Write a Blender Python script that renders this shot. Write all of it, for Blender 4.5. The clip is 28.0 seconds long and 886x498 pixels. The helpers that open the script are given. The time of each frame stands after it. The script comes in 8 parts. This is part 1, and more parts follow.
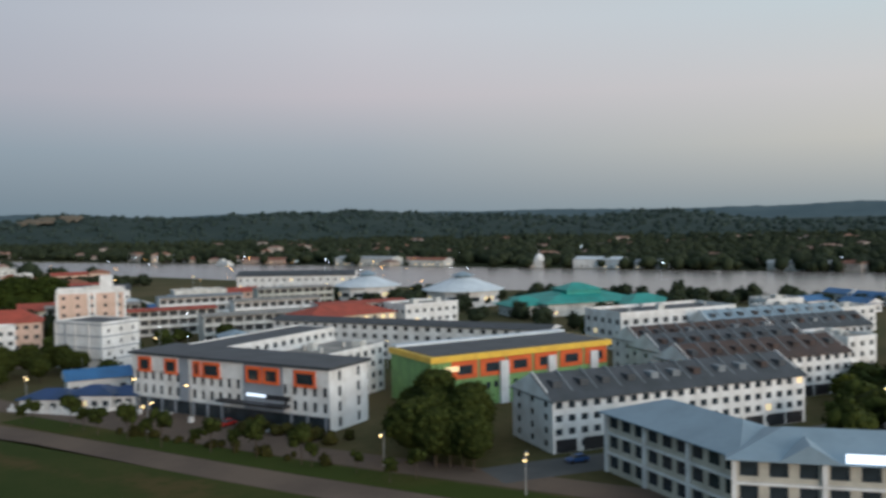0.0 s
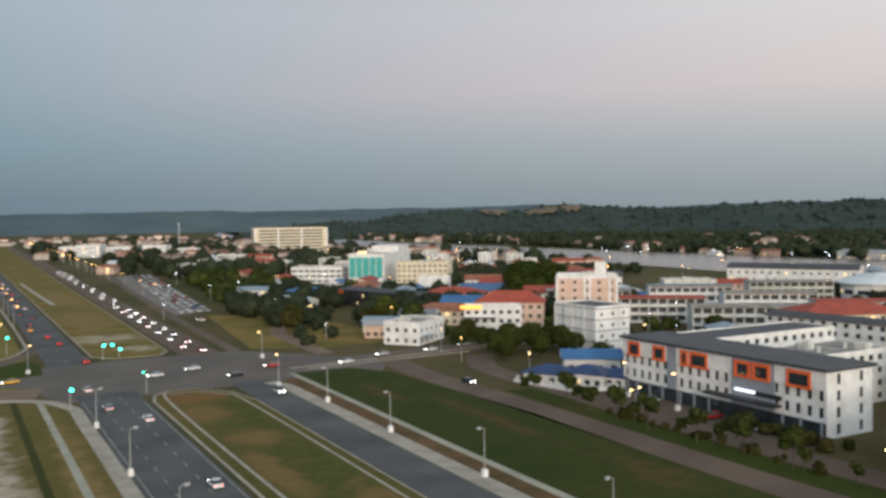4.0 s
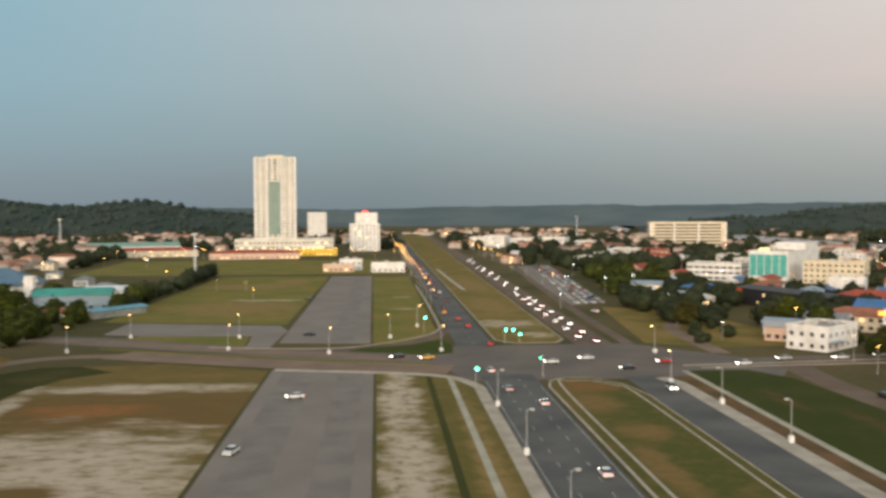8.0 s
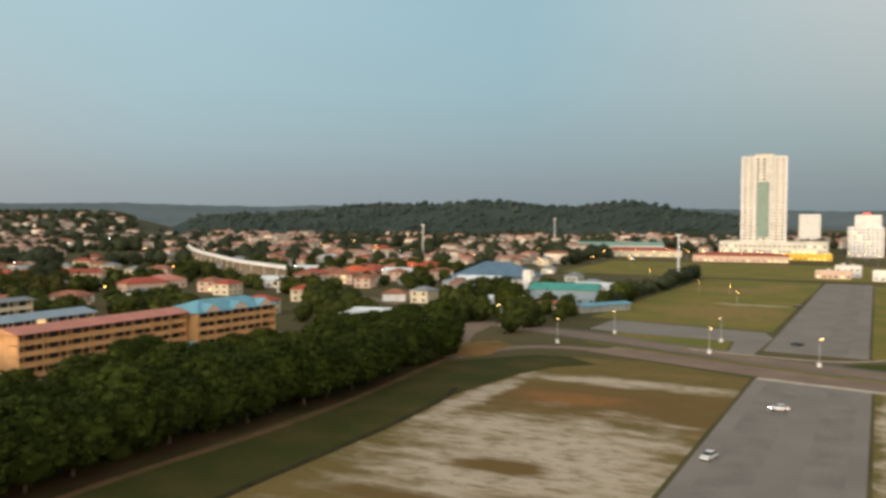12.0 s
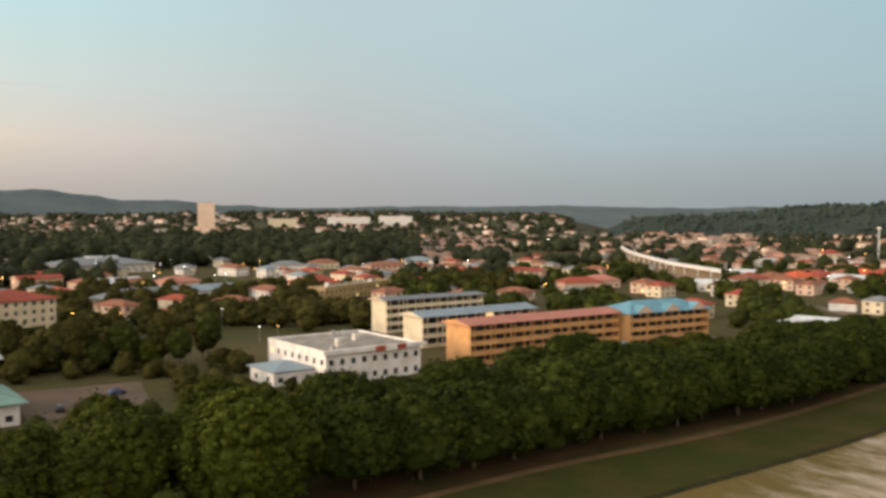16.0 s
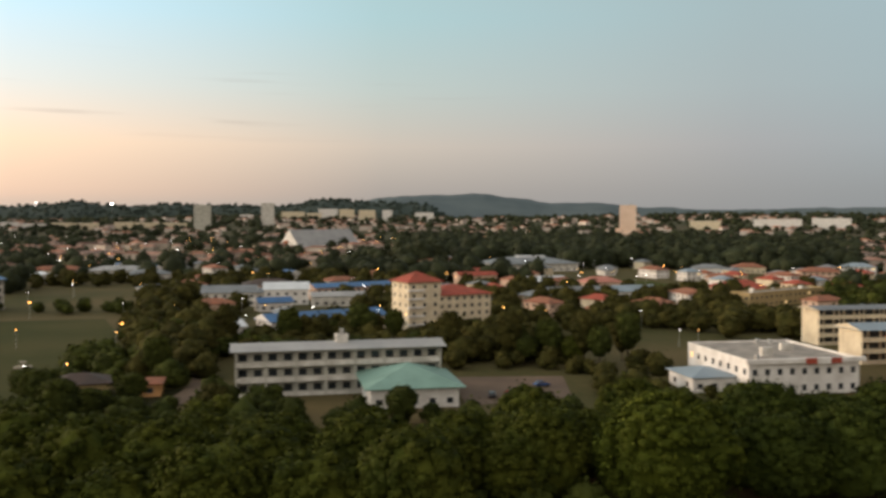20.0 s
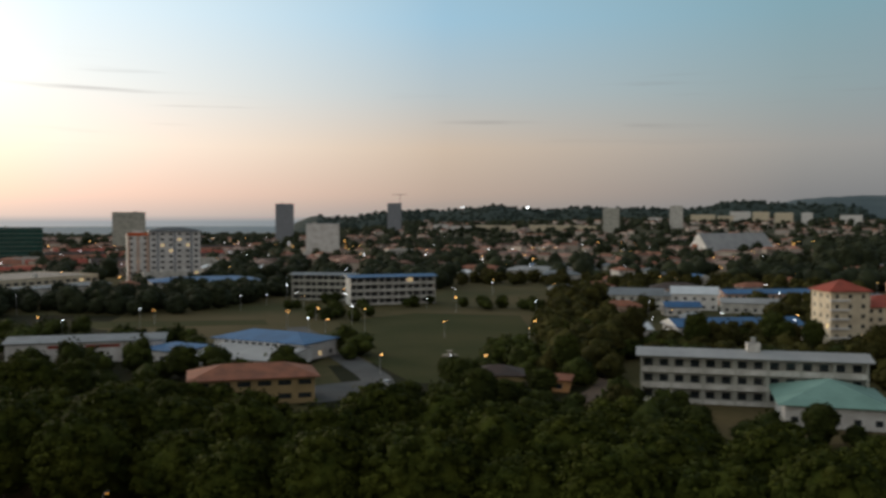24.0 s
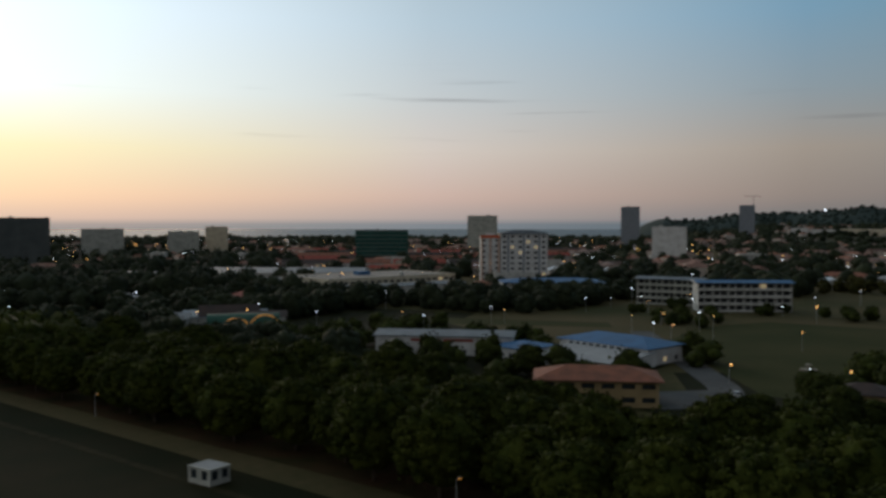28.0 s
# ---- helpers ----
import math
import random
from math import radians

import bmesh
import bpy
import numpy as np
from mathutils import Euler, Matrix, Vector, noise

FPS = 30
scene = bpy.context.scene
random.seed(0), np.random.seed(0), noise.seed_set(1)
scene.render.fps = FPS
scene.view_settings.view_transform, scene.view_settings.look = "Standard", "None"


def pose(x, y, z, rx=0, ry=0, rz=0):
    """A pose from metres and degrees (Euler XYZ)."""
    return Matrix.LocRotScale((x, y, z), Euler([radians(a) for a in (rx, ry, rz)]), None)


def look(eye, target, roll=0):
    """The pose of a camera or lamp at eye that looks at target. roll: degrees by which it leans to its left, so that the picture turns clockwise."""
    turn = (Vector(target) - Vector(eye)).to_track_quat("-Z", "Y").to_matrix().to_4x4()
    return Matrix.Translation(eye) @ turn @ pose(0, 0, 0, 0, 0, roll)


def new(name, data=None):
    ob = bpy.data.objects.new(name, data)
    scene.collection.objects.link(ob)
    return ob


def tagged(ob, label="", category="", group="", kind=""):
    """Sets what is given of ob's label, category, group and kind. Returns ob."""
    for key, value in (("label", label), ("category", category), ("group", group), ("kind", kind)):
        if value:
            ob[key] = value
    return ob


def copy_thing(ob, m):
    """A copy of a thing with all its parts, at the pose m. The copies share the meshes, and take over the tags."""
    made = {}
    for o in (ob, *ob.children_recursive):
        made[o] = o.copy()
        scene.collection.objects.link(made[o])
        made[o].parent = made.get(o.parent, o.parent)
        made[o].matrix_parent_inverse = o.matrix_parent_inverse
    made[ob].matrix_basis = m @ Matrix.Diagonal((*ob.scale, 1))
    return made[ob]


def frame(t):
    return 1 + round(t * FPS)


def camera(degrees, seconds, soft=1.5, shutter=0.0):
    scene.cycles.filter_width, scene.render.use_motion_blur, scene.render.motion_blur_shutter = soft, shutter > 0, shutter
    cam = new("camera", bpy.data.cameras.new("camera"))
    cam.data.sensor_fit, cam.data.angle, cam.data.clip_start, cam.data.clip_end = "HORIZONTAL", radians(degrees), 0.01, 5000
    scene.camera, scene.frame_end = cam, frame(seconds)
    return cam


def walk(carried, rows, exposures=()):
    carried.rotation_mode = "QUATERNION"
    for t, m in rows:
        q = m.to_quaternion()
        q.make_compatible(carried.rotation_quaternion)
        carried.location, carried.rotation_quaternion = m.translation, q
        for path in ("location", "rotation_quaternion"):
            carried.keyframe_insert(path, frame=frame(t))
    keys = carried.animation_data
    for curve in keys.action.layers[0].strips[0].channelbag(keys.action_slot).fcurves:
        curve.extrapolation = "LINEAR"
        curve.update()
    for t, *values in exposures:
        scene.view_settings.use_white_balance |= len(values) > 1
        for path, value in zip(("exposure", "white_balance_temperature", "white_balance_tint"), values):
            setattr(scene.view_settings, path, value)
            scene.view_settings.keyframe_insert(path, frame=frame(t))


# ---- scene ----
# camera: hovers 45 m up and turns to its left; rows are seconds, yaw, pitch, roll
EYE, TURN = 45.0, -60.0
cam = camera(53.2, 28.0, soft=3.0, shutter=0.5)
ROWS = [
    (0.0, -0.03, -1.87, 0.98), (0.5, 4.75, -1.90, 1.04), (1.0, 9.44, -1.92, 0.92),
    (1.5, 14.02, -1.97, 0.88), (2.0, 18.54, -1.98, 0.89), (2.5, 22.88, -1.96, 0.83),
    (4.5, 33.68, -2.10, 0.75), (5.0, 37.03, -2.12, 0.71), (5.5, 40.20, -2.15, 0.56),
    (6.0, 43.54, -2.17, 0.49), (6.5, 46.58, -2.19, 0.42), (7.0, 49.66, -2.22, 0.37),
    (7.5, 52.84, -2.25, 0.33), (8.0, 56.18, -2.25, 0.24), (8.5, 59.82, -2.24, 0.16),
    (9.0, 63.42, -2.24, 0.08), (9.5, 67.13, -2.22, 0.00), (10.0, 70.82, -2.21, 0.02),
    (10.5, 74.90, -2.21, -0.04), (11.0, 78.86, -2.18, -0.24), (11.5, 82.88, -2.20, -0.33),
    (12.0, 86.80, -2.20, -0.29), (12.5, 90.68, -2.22, -0.32), (13.0, 94.53, -2.22, -0.24),
    (13.5, 98.37, -2.19, -0.18), (15.5, 111.48, -2.18, -0.17), (16.0, 114.33, -2.18, -0.16),
    (16.5, 117.60, -2.17, -0.22), (17.0, 120.88, -2.15, -0.27), (17.5, 124.12, -2.12, -0.22),
    (18.0, 127.27, -2.08, -0.28), (18.5, 130.43, -2.06, -0.26), (19.0, 133.67, -2.07, -0.20),
    (19.5, 137.54, -2.10, -0.20), (20.0, 141.10, -2.12, -0.14), (20.5, 144.70, -2.13, -0.11),
    (21.0, 148.29, -2.14, -0.06), (21.5, 151.57, -2.15, -0.04), (23.5, 164.05, -2.02, -0.06),
    (24.0, 167.06, -1.98, -0.10), (24.5, 170.30, -1.95, -0.09), (25.0, 173.16, -1.95, -0.09),
    (25.5, 175.83, -1.95, -0.10), (26.0, 178.68, -1.94, -0.16), (26.5, 181.30, -1.88, -0.09),
    (27.0, 183.98, -1.86, -0.10), (27.5, 186.65, -1.82, -0.09), (28.0, 189.15, -1.81, -0.04),
]
EXPOSURES = [(0.0, -0.75, 5350, 6), (2.5, -0.45, 5650, 7), (5.0, -0.48, 5950, 8), (8.0, -0.27, 6650, 10), (13.0, -0.1, 6950, 12), (17.0, 0.0, 7400, 17), (20.0, -0.32, 7200, 15), (24.0, -1.1, 6250, 10), (25.0, -1.21, 6000, 9), (26.0, -1.37, 5900, 8), (27.0, -1.57, 5800, 7), (28.0, -1.85, 5700, 7)]
walk(cam, [(t, pose(0, 0, EYE, 90 + pitch, roll, yaw + TURN)) for t, yaw, pitch, roll in ROWS], EXPOSURES)

# ---- world and light: after sunset, glow in the south-south-west (bearing of the glow, from +y clockwise) ----
GLOW = radians(-152.0)
world = bpy.data.worlds.new("dusk_sky")
scene.world = world
world.use_nodes = True
wt = world.node_tree
wt.nodes.clear()


def wnode(kind, **kw):
    n = wt.nodes.new(kind)
    for k, v in kw.items():
        n.inputs[k].default_value = v
    return n


def wmath(op, a, b=None):
    n = wt.nodes.new("ShaderNodeMath")
    n.operation = op
    for i, v in enumerate((a, b)):
        if v is None:
            continue
        if isinstance(v, (int, float)):
            n.inputs[i].default_value = v
        else:
            wt.links.new(v, n.inputs[i])
    return n.outputs[0]


def sky_ramp(fac, stops):
    """A colour ramp over the elevation; stops are degrees and linear colours."""
    n = wt.nodes.new("ShaderNodeValToRGB")
    n.color_ramp.interpolation = "LINEAR"
    els = n.color_ramp.elements
    for i, (deg, col) in enumerate(stops):
        p = (deg + 10.0) / 100.0
        e = els[i] if i < 2 else els.new(p)
        e.position, e.color = p, (*col, 1)
    wt.links.new(fac, n.inputs[0])
    return n.outputs[0]


geo = wt.nodes.new("ShaderNodeTexCoord")
sep = wt.nodes.new("ShaderNodeSeparateXYZ")
wt.links.new(geo.outputs["Generated"], sep.inputs[0])
dx, dy, dz = sep.outputs
elev = wmath("MULTIPLY", wmath("ARCSINE", dz), 180 / math.pi)
fac = wmath("DIVIDE", wmath("ADD", elev, 10.0), 100.0)
bearing = wmath("MULTIPLY", wmath("ARCTAN2", dx, dy), 180 / math.pi)
# twilight colours by bearing: just over the horizon, at 1.5, 4.5, 8 and 12.5 degrees; above that they even out
SKY = [
    (88, [(0.519, 0.544, 0.491), (0.667, 0.629, 0.539), (1.015, 0.862, 0.672), (1.119, 0.953, 0.797), (1.037, 1.017, 0.898)]),
    (55, [(0.411, 0.457, 0.45), (0.46, 0.493, 0.481), (0.639, 0.629, 0.598), (0.971, 0.796, 0.726), (1.037, 0.914, 0.831)]),
    (25, [(0.31, 0.375, 0.383), (0.353, 0.408, 0.417), (0.468, 0.515, 0.527), (0.699, 0.633, 0.624), (0.748, 0.703, 0.69)]),
    (0, [(0.227, 0.301, 0.332), (0.243, 0.32, 0.357), (0.311, 0.422, 0.466), (0.422, 0.509, 0.546), (0.522, 0.593, 0.626)]),
    (-22, [(0.249, 0.324, 0.381), (0.265, 0.348, 0.408), (0.299, 0.44, 0.518), (0.321, 0.509, 0.611), (0.325, 0.54, 0.652)]),
    (-45, [(0.307, 0.381, 0.427), (0.317, 0.402, 0.456), (0.364, 0.515, 0.601), (0.385, 0.572, 0.665), (0.405, 0.605, 0.715)]),
    (-62, [(0.351, 0.393, 0.42), (0.375, 0.423, 0.454), (0.455, 0.514, 0.564), (0.455, 0.588, 0.65), (0.435, 0.622, 0.70)]),
    (-85, [(0.417, 0.437, 0.44), (0.478, 0.475, 0.466), (0.717, 0.686, 0.631), (0.61, 0.765, 0.778), (0.49, 0.795, 0.89)]),
    (-107, [(0.645, 0.606, 0.566), (1.033, 0.799, 0.642), (1.303, 1.033, 0.792), (1.0, 1.11, 1.12), (0.74, 1.15, 1.40)]),
    (-130, [(1.5, 1.22, 1.05), (2.25, 1.55, 1.2), (2.48, 2.05, 1.66), (2.12, 2.08, 1.92), (1.82, 2.05, 2.1)]),
    (-157, [(2.4, 1.82, 1.35), (3.55, 2.42, 1.44), (3.85, 3.30, 1.80), (4.0, 4.0, 3.4), (3.9, 4.05, 3.9)]),
]
ZENITH = (0.49, 0.48, 0.46)


def wmix(f, a, b):
    n = wt.nodes.new("ShaderNodeMix")
    n.data_type = "RGBA"
    wt.links.new(f, n.inputs[0])
    wt.links.new(a, n.inputs[6])
    wt.links.new(b, n.inputs[7])
    return n.outputs[2]


def wrange(v, a, b, kind="SMOOTHSTEP"):
    n = wnode("ShaderNodeMapRange", **{"From Min": a, "From Max": b})
    n.interpolation_type = kind
    wt.links.new(v, n.inputs[0])
    return n.outputs[0]


def sector(cols):
    c = [np.array(k) for k in cols]
    high = c[4] * 0.45 + np.array(ZENITH) * 0.55
    low = tuple(c[0] * np.array((0.50, 0.66, 0.77)))
    return sky_ramp(fac, [(-10, low), (-0.08, low), (0.1, tuple(c[0])), (1.5, tuple(c[1])), (4.5, tuple(c[2])), (8, tuple(c[3])), (12.5, tuple(c[4])), (32, tuple(high)), (90, ZENITH)])


rear = sector(SKY[-1][1])
sky = rear
previous = 180.0
for az, cols in SKY:
    sky = wmix(wrange(bearing, previous, az, "LINEAR"), sky, sector(cols))
    previous = az
toward = wrange(bearing, -70.0, -100.0)
# thin streaks of cloud low over the horizon
mapn = wt.nodes.new("ShaderNodeMapping")
mapn.inputs["Scale"].default_value = (2.2, 2.2, 60.0)
wt.links.new(geo.outputs["Generated"], mapn.inputs[0])
cloud = wnode("ShaderNodeTexNoise", Scale=1.7, Detail=4.0, Roughness=0.45)
wt.links.new(mapn.outputs[0], cloud.inputs["Vector"])
streak = wmath("MULTIPLY", wrange(cloud.outputs[0], 0.60, 0.80), wmath("MULTIPLY", wrange(elev, 4.0, 6.0), wrange(elev, 11.0, 7.0)))
streak = wmath("MULTIPLY", streak, wmath("MULTIPLY", toward, 0.5))
grey = wt.nodes.new("ShaderNodeRGB")
grey.outputs[0].default_value = (0.40, 0.36, 0.36, 1)
sky = wmix(streak, sky, grey.outputs[0])
# a share of physical twilight sky
nish = wt.nodes.new("ShaderNodeTexSky")
nish.sky_type, nish.sun_disc = "NISHITA", False
nish.sun_elevation, nish.sun_rotation = radians(1.0), GLOW
nish_bg = wnode("ShaderNodeBackground", Strength=0.02)
wt.links.new(nish.outputs[0], nish_bg.inputs[0])
main_bg = wnode("ShaderNodeBackground", Strength=1.0)
wt.links.new(sky, main_bg.inputs[0])
both = wt.nodes.new("ShaderNodeAddShader")
wt.links.new(nish_bg.outputs[0], both.inputs[0])
wt.links.new(main_bg.outputs[0], both.inputs[1])
wout = wt.nodes.new("ShaderNodeOutputWorld")
wt.links.new(both.outputs[0], wout.inputs[0])

sun = new("sun", bpy.data.lights.new("sun", "SUN"))
sun.data.energy, sun.data.angle, sun.data.color = 2.7, radians(22), (1.0, 0.70, 0.45)
sun.matrix_world = look((500 * math.sin(GLOW), 500 * math.cos(GLOW), 82), (0, 0, 0))

# ---- materials ----
def mat(name, col, col2=None, rough=0.8, metal=0.0, scale=0.3, fine=6.0, bump=0.15, vary=0.0, lo=0.35, hi=0.65, island=False, spec=0.3, deep=0.05):
    """A surface of two mixed colours, at a large and a fine scale (both per metre), with fine relief; vary: spread between objects."""
    m = bpy.data.materials.new(name)
    m.use_nodes = True
    nt = m.node_tree
    b = nt.nodes["Principled BSDF"]
    b.inputs["Roughness"].default_value, b.inputs["Metallic"].default_value = rough, metal
    b.inputs["Specular IOR Level"].default_value = spec
    col2 = col2 or tuple(c * 0.72 for c in col)
    tc = nt.nodes.new("ShaderNodeTexCoord")
    n1, n2 = nt.nodes.new("ShaderNodeTexNoise"), nt.nodes.new("ShaderNodeTexNoise")
    n1.inputs["Scale"].default_value, n1.inputs["Detail"].default_value = scale, 5
    n2.inputs["Scale"].default_value, n2.inputs["Detail"].default_value = fine, 3
    add = nt.nodes.new("ShaderNodeMath")
    add.operation = "MULTIPLY_ADD"
    add.inputs[1].default_value = 0.3
    for n in (n1, n2):
        nt.links.new(tc.outputs["Object"], n.inputs["Vector"])
    nt.links.new(n2.outputs[0], add.inputs[0])
    nt.links.new(n1.outputs[0], add.inputs[2])
    ramp = nt.nodes.new("ShaderNodeMapRange")
    ramp.inputs["From Min"].default_value, ramp.inputs["From Max"].default_value = lo + 0.15, hi + 0.15
    nt.links.new(add.outputs[0], ramp.inputs[0])
    mix = nt.nodes.new("ShaderNodeMix")
    mix.data_type = "RGBA"
    mix.inputs[6].default_value, mix.inputs[7].default_value = (*col, 1), (*col2, 1)
    nt.links.new(ramp.outputs[0], mix.inputs[0])
    out = mix.outputs[2]
    if vary:
        hsv = nt.nodes.new("ShaderNodeHueSaturation")
        rnd = nt.nodes.new("ShaderNodeNewGeometry" if island else "ShaderNodeObjectInfo")
        mr = nt.nodes.new("ShaderNodeMapRange")
        mr.inputs["To Min"].default_value, mr.inputs["To Max"].default_value = 1 - vary, 1 + vary
        nt.links.new(rnd.outputs["Random Per Island" if island else "Random"], mr.inputs[0])
        nt.links.new(mr.outputs[0], hsv.inputs["Value"])
        nt.links.new(out, hsv.inputs["Color"])
        out = hsv.outputs[0]
    nt.links.new(out, b.inputs["Base Color"])
    if bump:
        bm_ = nt.nodes.new("ShaderNodeBump")
        bm_.inputs["Strength"].default_value, bm_.inputs["Distance"].default_value = bump, deep
        nt.links.new(n2.outputs[0], bm_.inputs["Height"])
        nt.links.new(bm_.outputs[0], b.inputs["Normal"])
    return m



def patched(name, col, col2, patches, stretch=(1, 1, 1), **kw):
    """A ground surface with soft-edged worn or bare patches: centre, radii and colour of each."""
    m = mat(name, col, col2, **kw)
    nt = m.node_tree
    b = nt.nodes["Principled BSDF"]
    out = b.inputs["Base Color"].links[0].from_socket
    tc = nt.nodes.new("ShaderNodeTexCoord")
    noi = nt.nodes.new("ShaderNodeTexNoise")
    noi.inputs["Scale"].default_value, noi.inputs["Detail"].default_value, noi.inputs["Roughness"].default_value = 0.11, 7, 0.62
    lay = nt.nodes.new("ShaderNodeMapping")
    lay.inputs["Scale"].default_value = stretch
    nt.links.new(tc.outputs["Object"], lay.inputs[0])
    nt.links.new(lay.outputs[0], noi.inputs["Vector"])
    for cx, cy, rx, ry, c in patches:
        mp = nt.nodes.new("ShaderNodeMapping")
        mp.vector_type = "TEXTURE"
        mp.inputs["Location"].default_value, mp.inputs["Scale"].default_value = (cx, cy, 0), (rx, ry, 1e4)
        nt.links.new(tc.outputs["Object"], mp.inputs[0])
        ln = nt.nodes.new("ShaderNodeVectorMath")
        ln.operation = "LENGTH"
        nt.links.new(mp.outputs[0], ln.inputs[0])
        ad = nt.nodes.new("ShaderNodeMath")
        ad.operation = "MULTIPLY_ADD"
        ad.inputs[1].default_value = 2.6
        nt.links.new(noi.outputs[0], ad.inputs[0])
        nt.links.new(ln.outputs["Value"], ad.inputs[2])
        mr = nt.nodes.new("ShaderNodeMapRange")
        mr.interpolation_type = "SMOOTHSTEP"
        mr.inputs["From Min"].default_value, mr.inputs["From Max"].default_value = 2.70, 1.75
        nt.links.new(ad.outputs[0], mr.inputs[0])
        mx = nt.nodes.new("ShaderNodeMix")
        mx.data_type = "RGBA"
        mx.inputs[7].default_value = (*c, 1)
        nt.links.new(mr.outputs[0], mx.inputs[0])
        nt.links.new(out, mx.inputs[6])
        out = mx.outputs[2]
    # tufts and tracks at a few metres
    tuft = nt.nodes.new("ShaderNodeTexNoise")
    tuft.inputs["Scale"].default_value, tuft.inputs["Detail"].default_value, tuft.inputs["Roughness"].default_value = 0.30, 8, 0.72
    nt.links.new(lay.outputs[0], tuft.inputs["Vector"])
    mr = nt.nodes.new("ShaderNodeMapRange")
    mr.inputs["From Min"].default_value, mr.inputs["From Max"].default_value, mr.inputs["To Max"].default_value = 0.49, 0.62, 0.68
    nt.links.new(tuft.outputs[0], mr.inputs[0])
    mx = nt.nodes.new("ShaderNodeMix")
    mx.data_type = "RGBA"
    mx.inputs[7].default_value = (*col, 1)
    nt.links.new(mr.outputs[0], mx.inputs[0])
    nt.links.new(out, mx.inputs[6])
    nt.links.new(mx.outputs[2], b.inputs["Base Color"])
    return m


def glowing(name, col, strength):
    m = bpy.data.materials.new(name)
    m.use_nodes = True
    b = m.node_tree.nodes["Principled BSDF"]
    b.inputs["Base Color"].default_value = (*col, 1)
    b.inputs["Emission Color"].default_value = (*col, 1)
    b.inputs["Emission Strength"].default_value = strength
    return m


M = {}
M["ground"] = mat("ground_cover", (0.0552, 0.0575, 0.0230), (0.1092, 0.0862, 0.0437), 0.95, scale=0.012, fine=0.4, bump=0.3, spec=0.06)
M["grass"] = mat("grass", (0.115, 0.105, 0.028), (0.22, 0.15, 0.055), 0.95, scale=0.045, fine=1.2, bump=0.4, spec=0.06)
M["lush"] = mat("lush_grass", (0.0432, 0.0576, 0.0122), (0.0936, 0.0756, 0.0252), 0.95, scale=0.035, fine=1.5, bump=0.4, lo=0.5, hi=0.8, spec=0.06)
M["earth"] = mat("bare_earth", (0.25, 0.125, 0.05), (0.13, 0.10, 0.032), 0.95, scale=0.08, fine=1.3, bump=0.4, spec=0.06)
M["soil"] = mat("leaf_litter", (0.075, 0.042, 0.022), (0.036, 0.034, 0.014), 0.95, scale=0.1, fine=1.5, bump=0.4, spec=0.06)
M["junction"] = mat("worn_asphalt", (0.112, 0.100, 0.092), (0.148, 0.128, 0.113), 0.85, scale=0.05, fine=1.5, bump=0.1, spec=0.1)
M["asphalt"] = mat("asphalt", (0.0748, 0.0774, 0.0792), (0.1144, 0.1144, 0.1144), 0.85, scale=0.07, fine=2.0, bump=0.1, spec=0.1)
M["oldasphalt"] = mat("old_asphalt", (0.1703, 0.1531, 0.1402), (0.2021, 0.1823, 0.1651), 0.9, scale=0.05, fine=1.4, bump=0.15, spec=0.1)
M["brownroad"] = mat("dusty_asphalt", (0.1098, 0.0828, 0.0666), (0.1512, 0.1125, 0.0864), 0.9, scale=0.06, fine=1.5, bump=0.1, spec=0.1)
M["concrete"] = mat("concrete", (0.3780, 0.3420, 0.2880), (0.2700, 0.2430, 0.1980), 0.85, scale=0.2, fine=3, bump=0.15)
M["path"] = mat("paving", (0.36, 0.34, 0.28), (0.26, 0.26, 0.20), 0.9, scale=0.15, fine=2.5, bump=0.15)
M["paint"] = mat("road_paint", (0.42, 0.41, 0.38), (0.24, 0.235, 0.22), 0.7, scale=0.8)
M["white"] = mat("white_render", (0.76, 0.75, 0.74), (0.58, 0.56, 0.54), 0.8, scale=0.25, fine=2.0)
M["offwhite"] = mat("stained_white_render", (0.66, 0.65, 0.62), (0.42, 0.41, 0.38), 0.85, scale=0.3, fine=1.6)
M["cream"] = mat("cream_render", (0.70, 0.62, 0.47), (0.54, 0.46, 0.34), 0.8, scale=0.25, fine=2.0)
M["beige"] = mat("grey_beige_render", (0.52, 0.48, 0.40), (0.39, 0.36, 0.30), 0.8, scale=0.25, fine=2.0)
M["tan"] = mat("orange_tan_render", (0.64, 0.35, 0.155), (0.48, 0.26, 0.115), 0.8, scale=0.25, fine=2.0)
M["salmon"] = mat("salmon_render", (0.64, 0.46, 0.37), (0.50, 0.36, 0.28), 0.8, scale=0.25, fine=2.0)
M["greywall"] = mat("grey_panels", (0.27, 0.29, 0.33), (0.22, 0.24, 0.27), 0.6, scale=0.3)
M["schoolgrey"] = mat("weathered_grey_render", (0.5124, 0.5124, 0.4636), (0.3538, 0.3538, 0.3172), 0.85, scale=0.25, fine=1.6)
M["orange"] = mat("orange_paint", (0.72, 0.14, 0.035), (0.60, 0.11, 0.03), 0.5, scale=0.5)
M["yellow"] = mat("yellow_paint", (0.78, 0.50, 0.05), (0.66, 0.40, 0.05), 0.5, scale=0.5)
M["greenwall"] = mat("leaf_green_paint", (0.24, 0.40, 0.14), (0.19, 0.31, 0.12), 0.7, scale=0.4)
M["tealglass"] = mat("teal_curtain_wall", (0.10, 0.42, 0.38), (0.07, 0.30, 0.29), 0.15, scale=0.4, spec=0.5)
M["darkgreen"] = mat("dark_green_curtain_wall", (0.02, 0.09, 0.075), (0.015, 0.06, 0.05), 0.2, scale=0.3, spec=0.5)
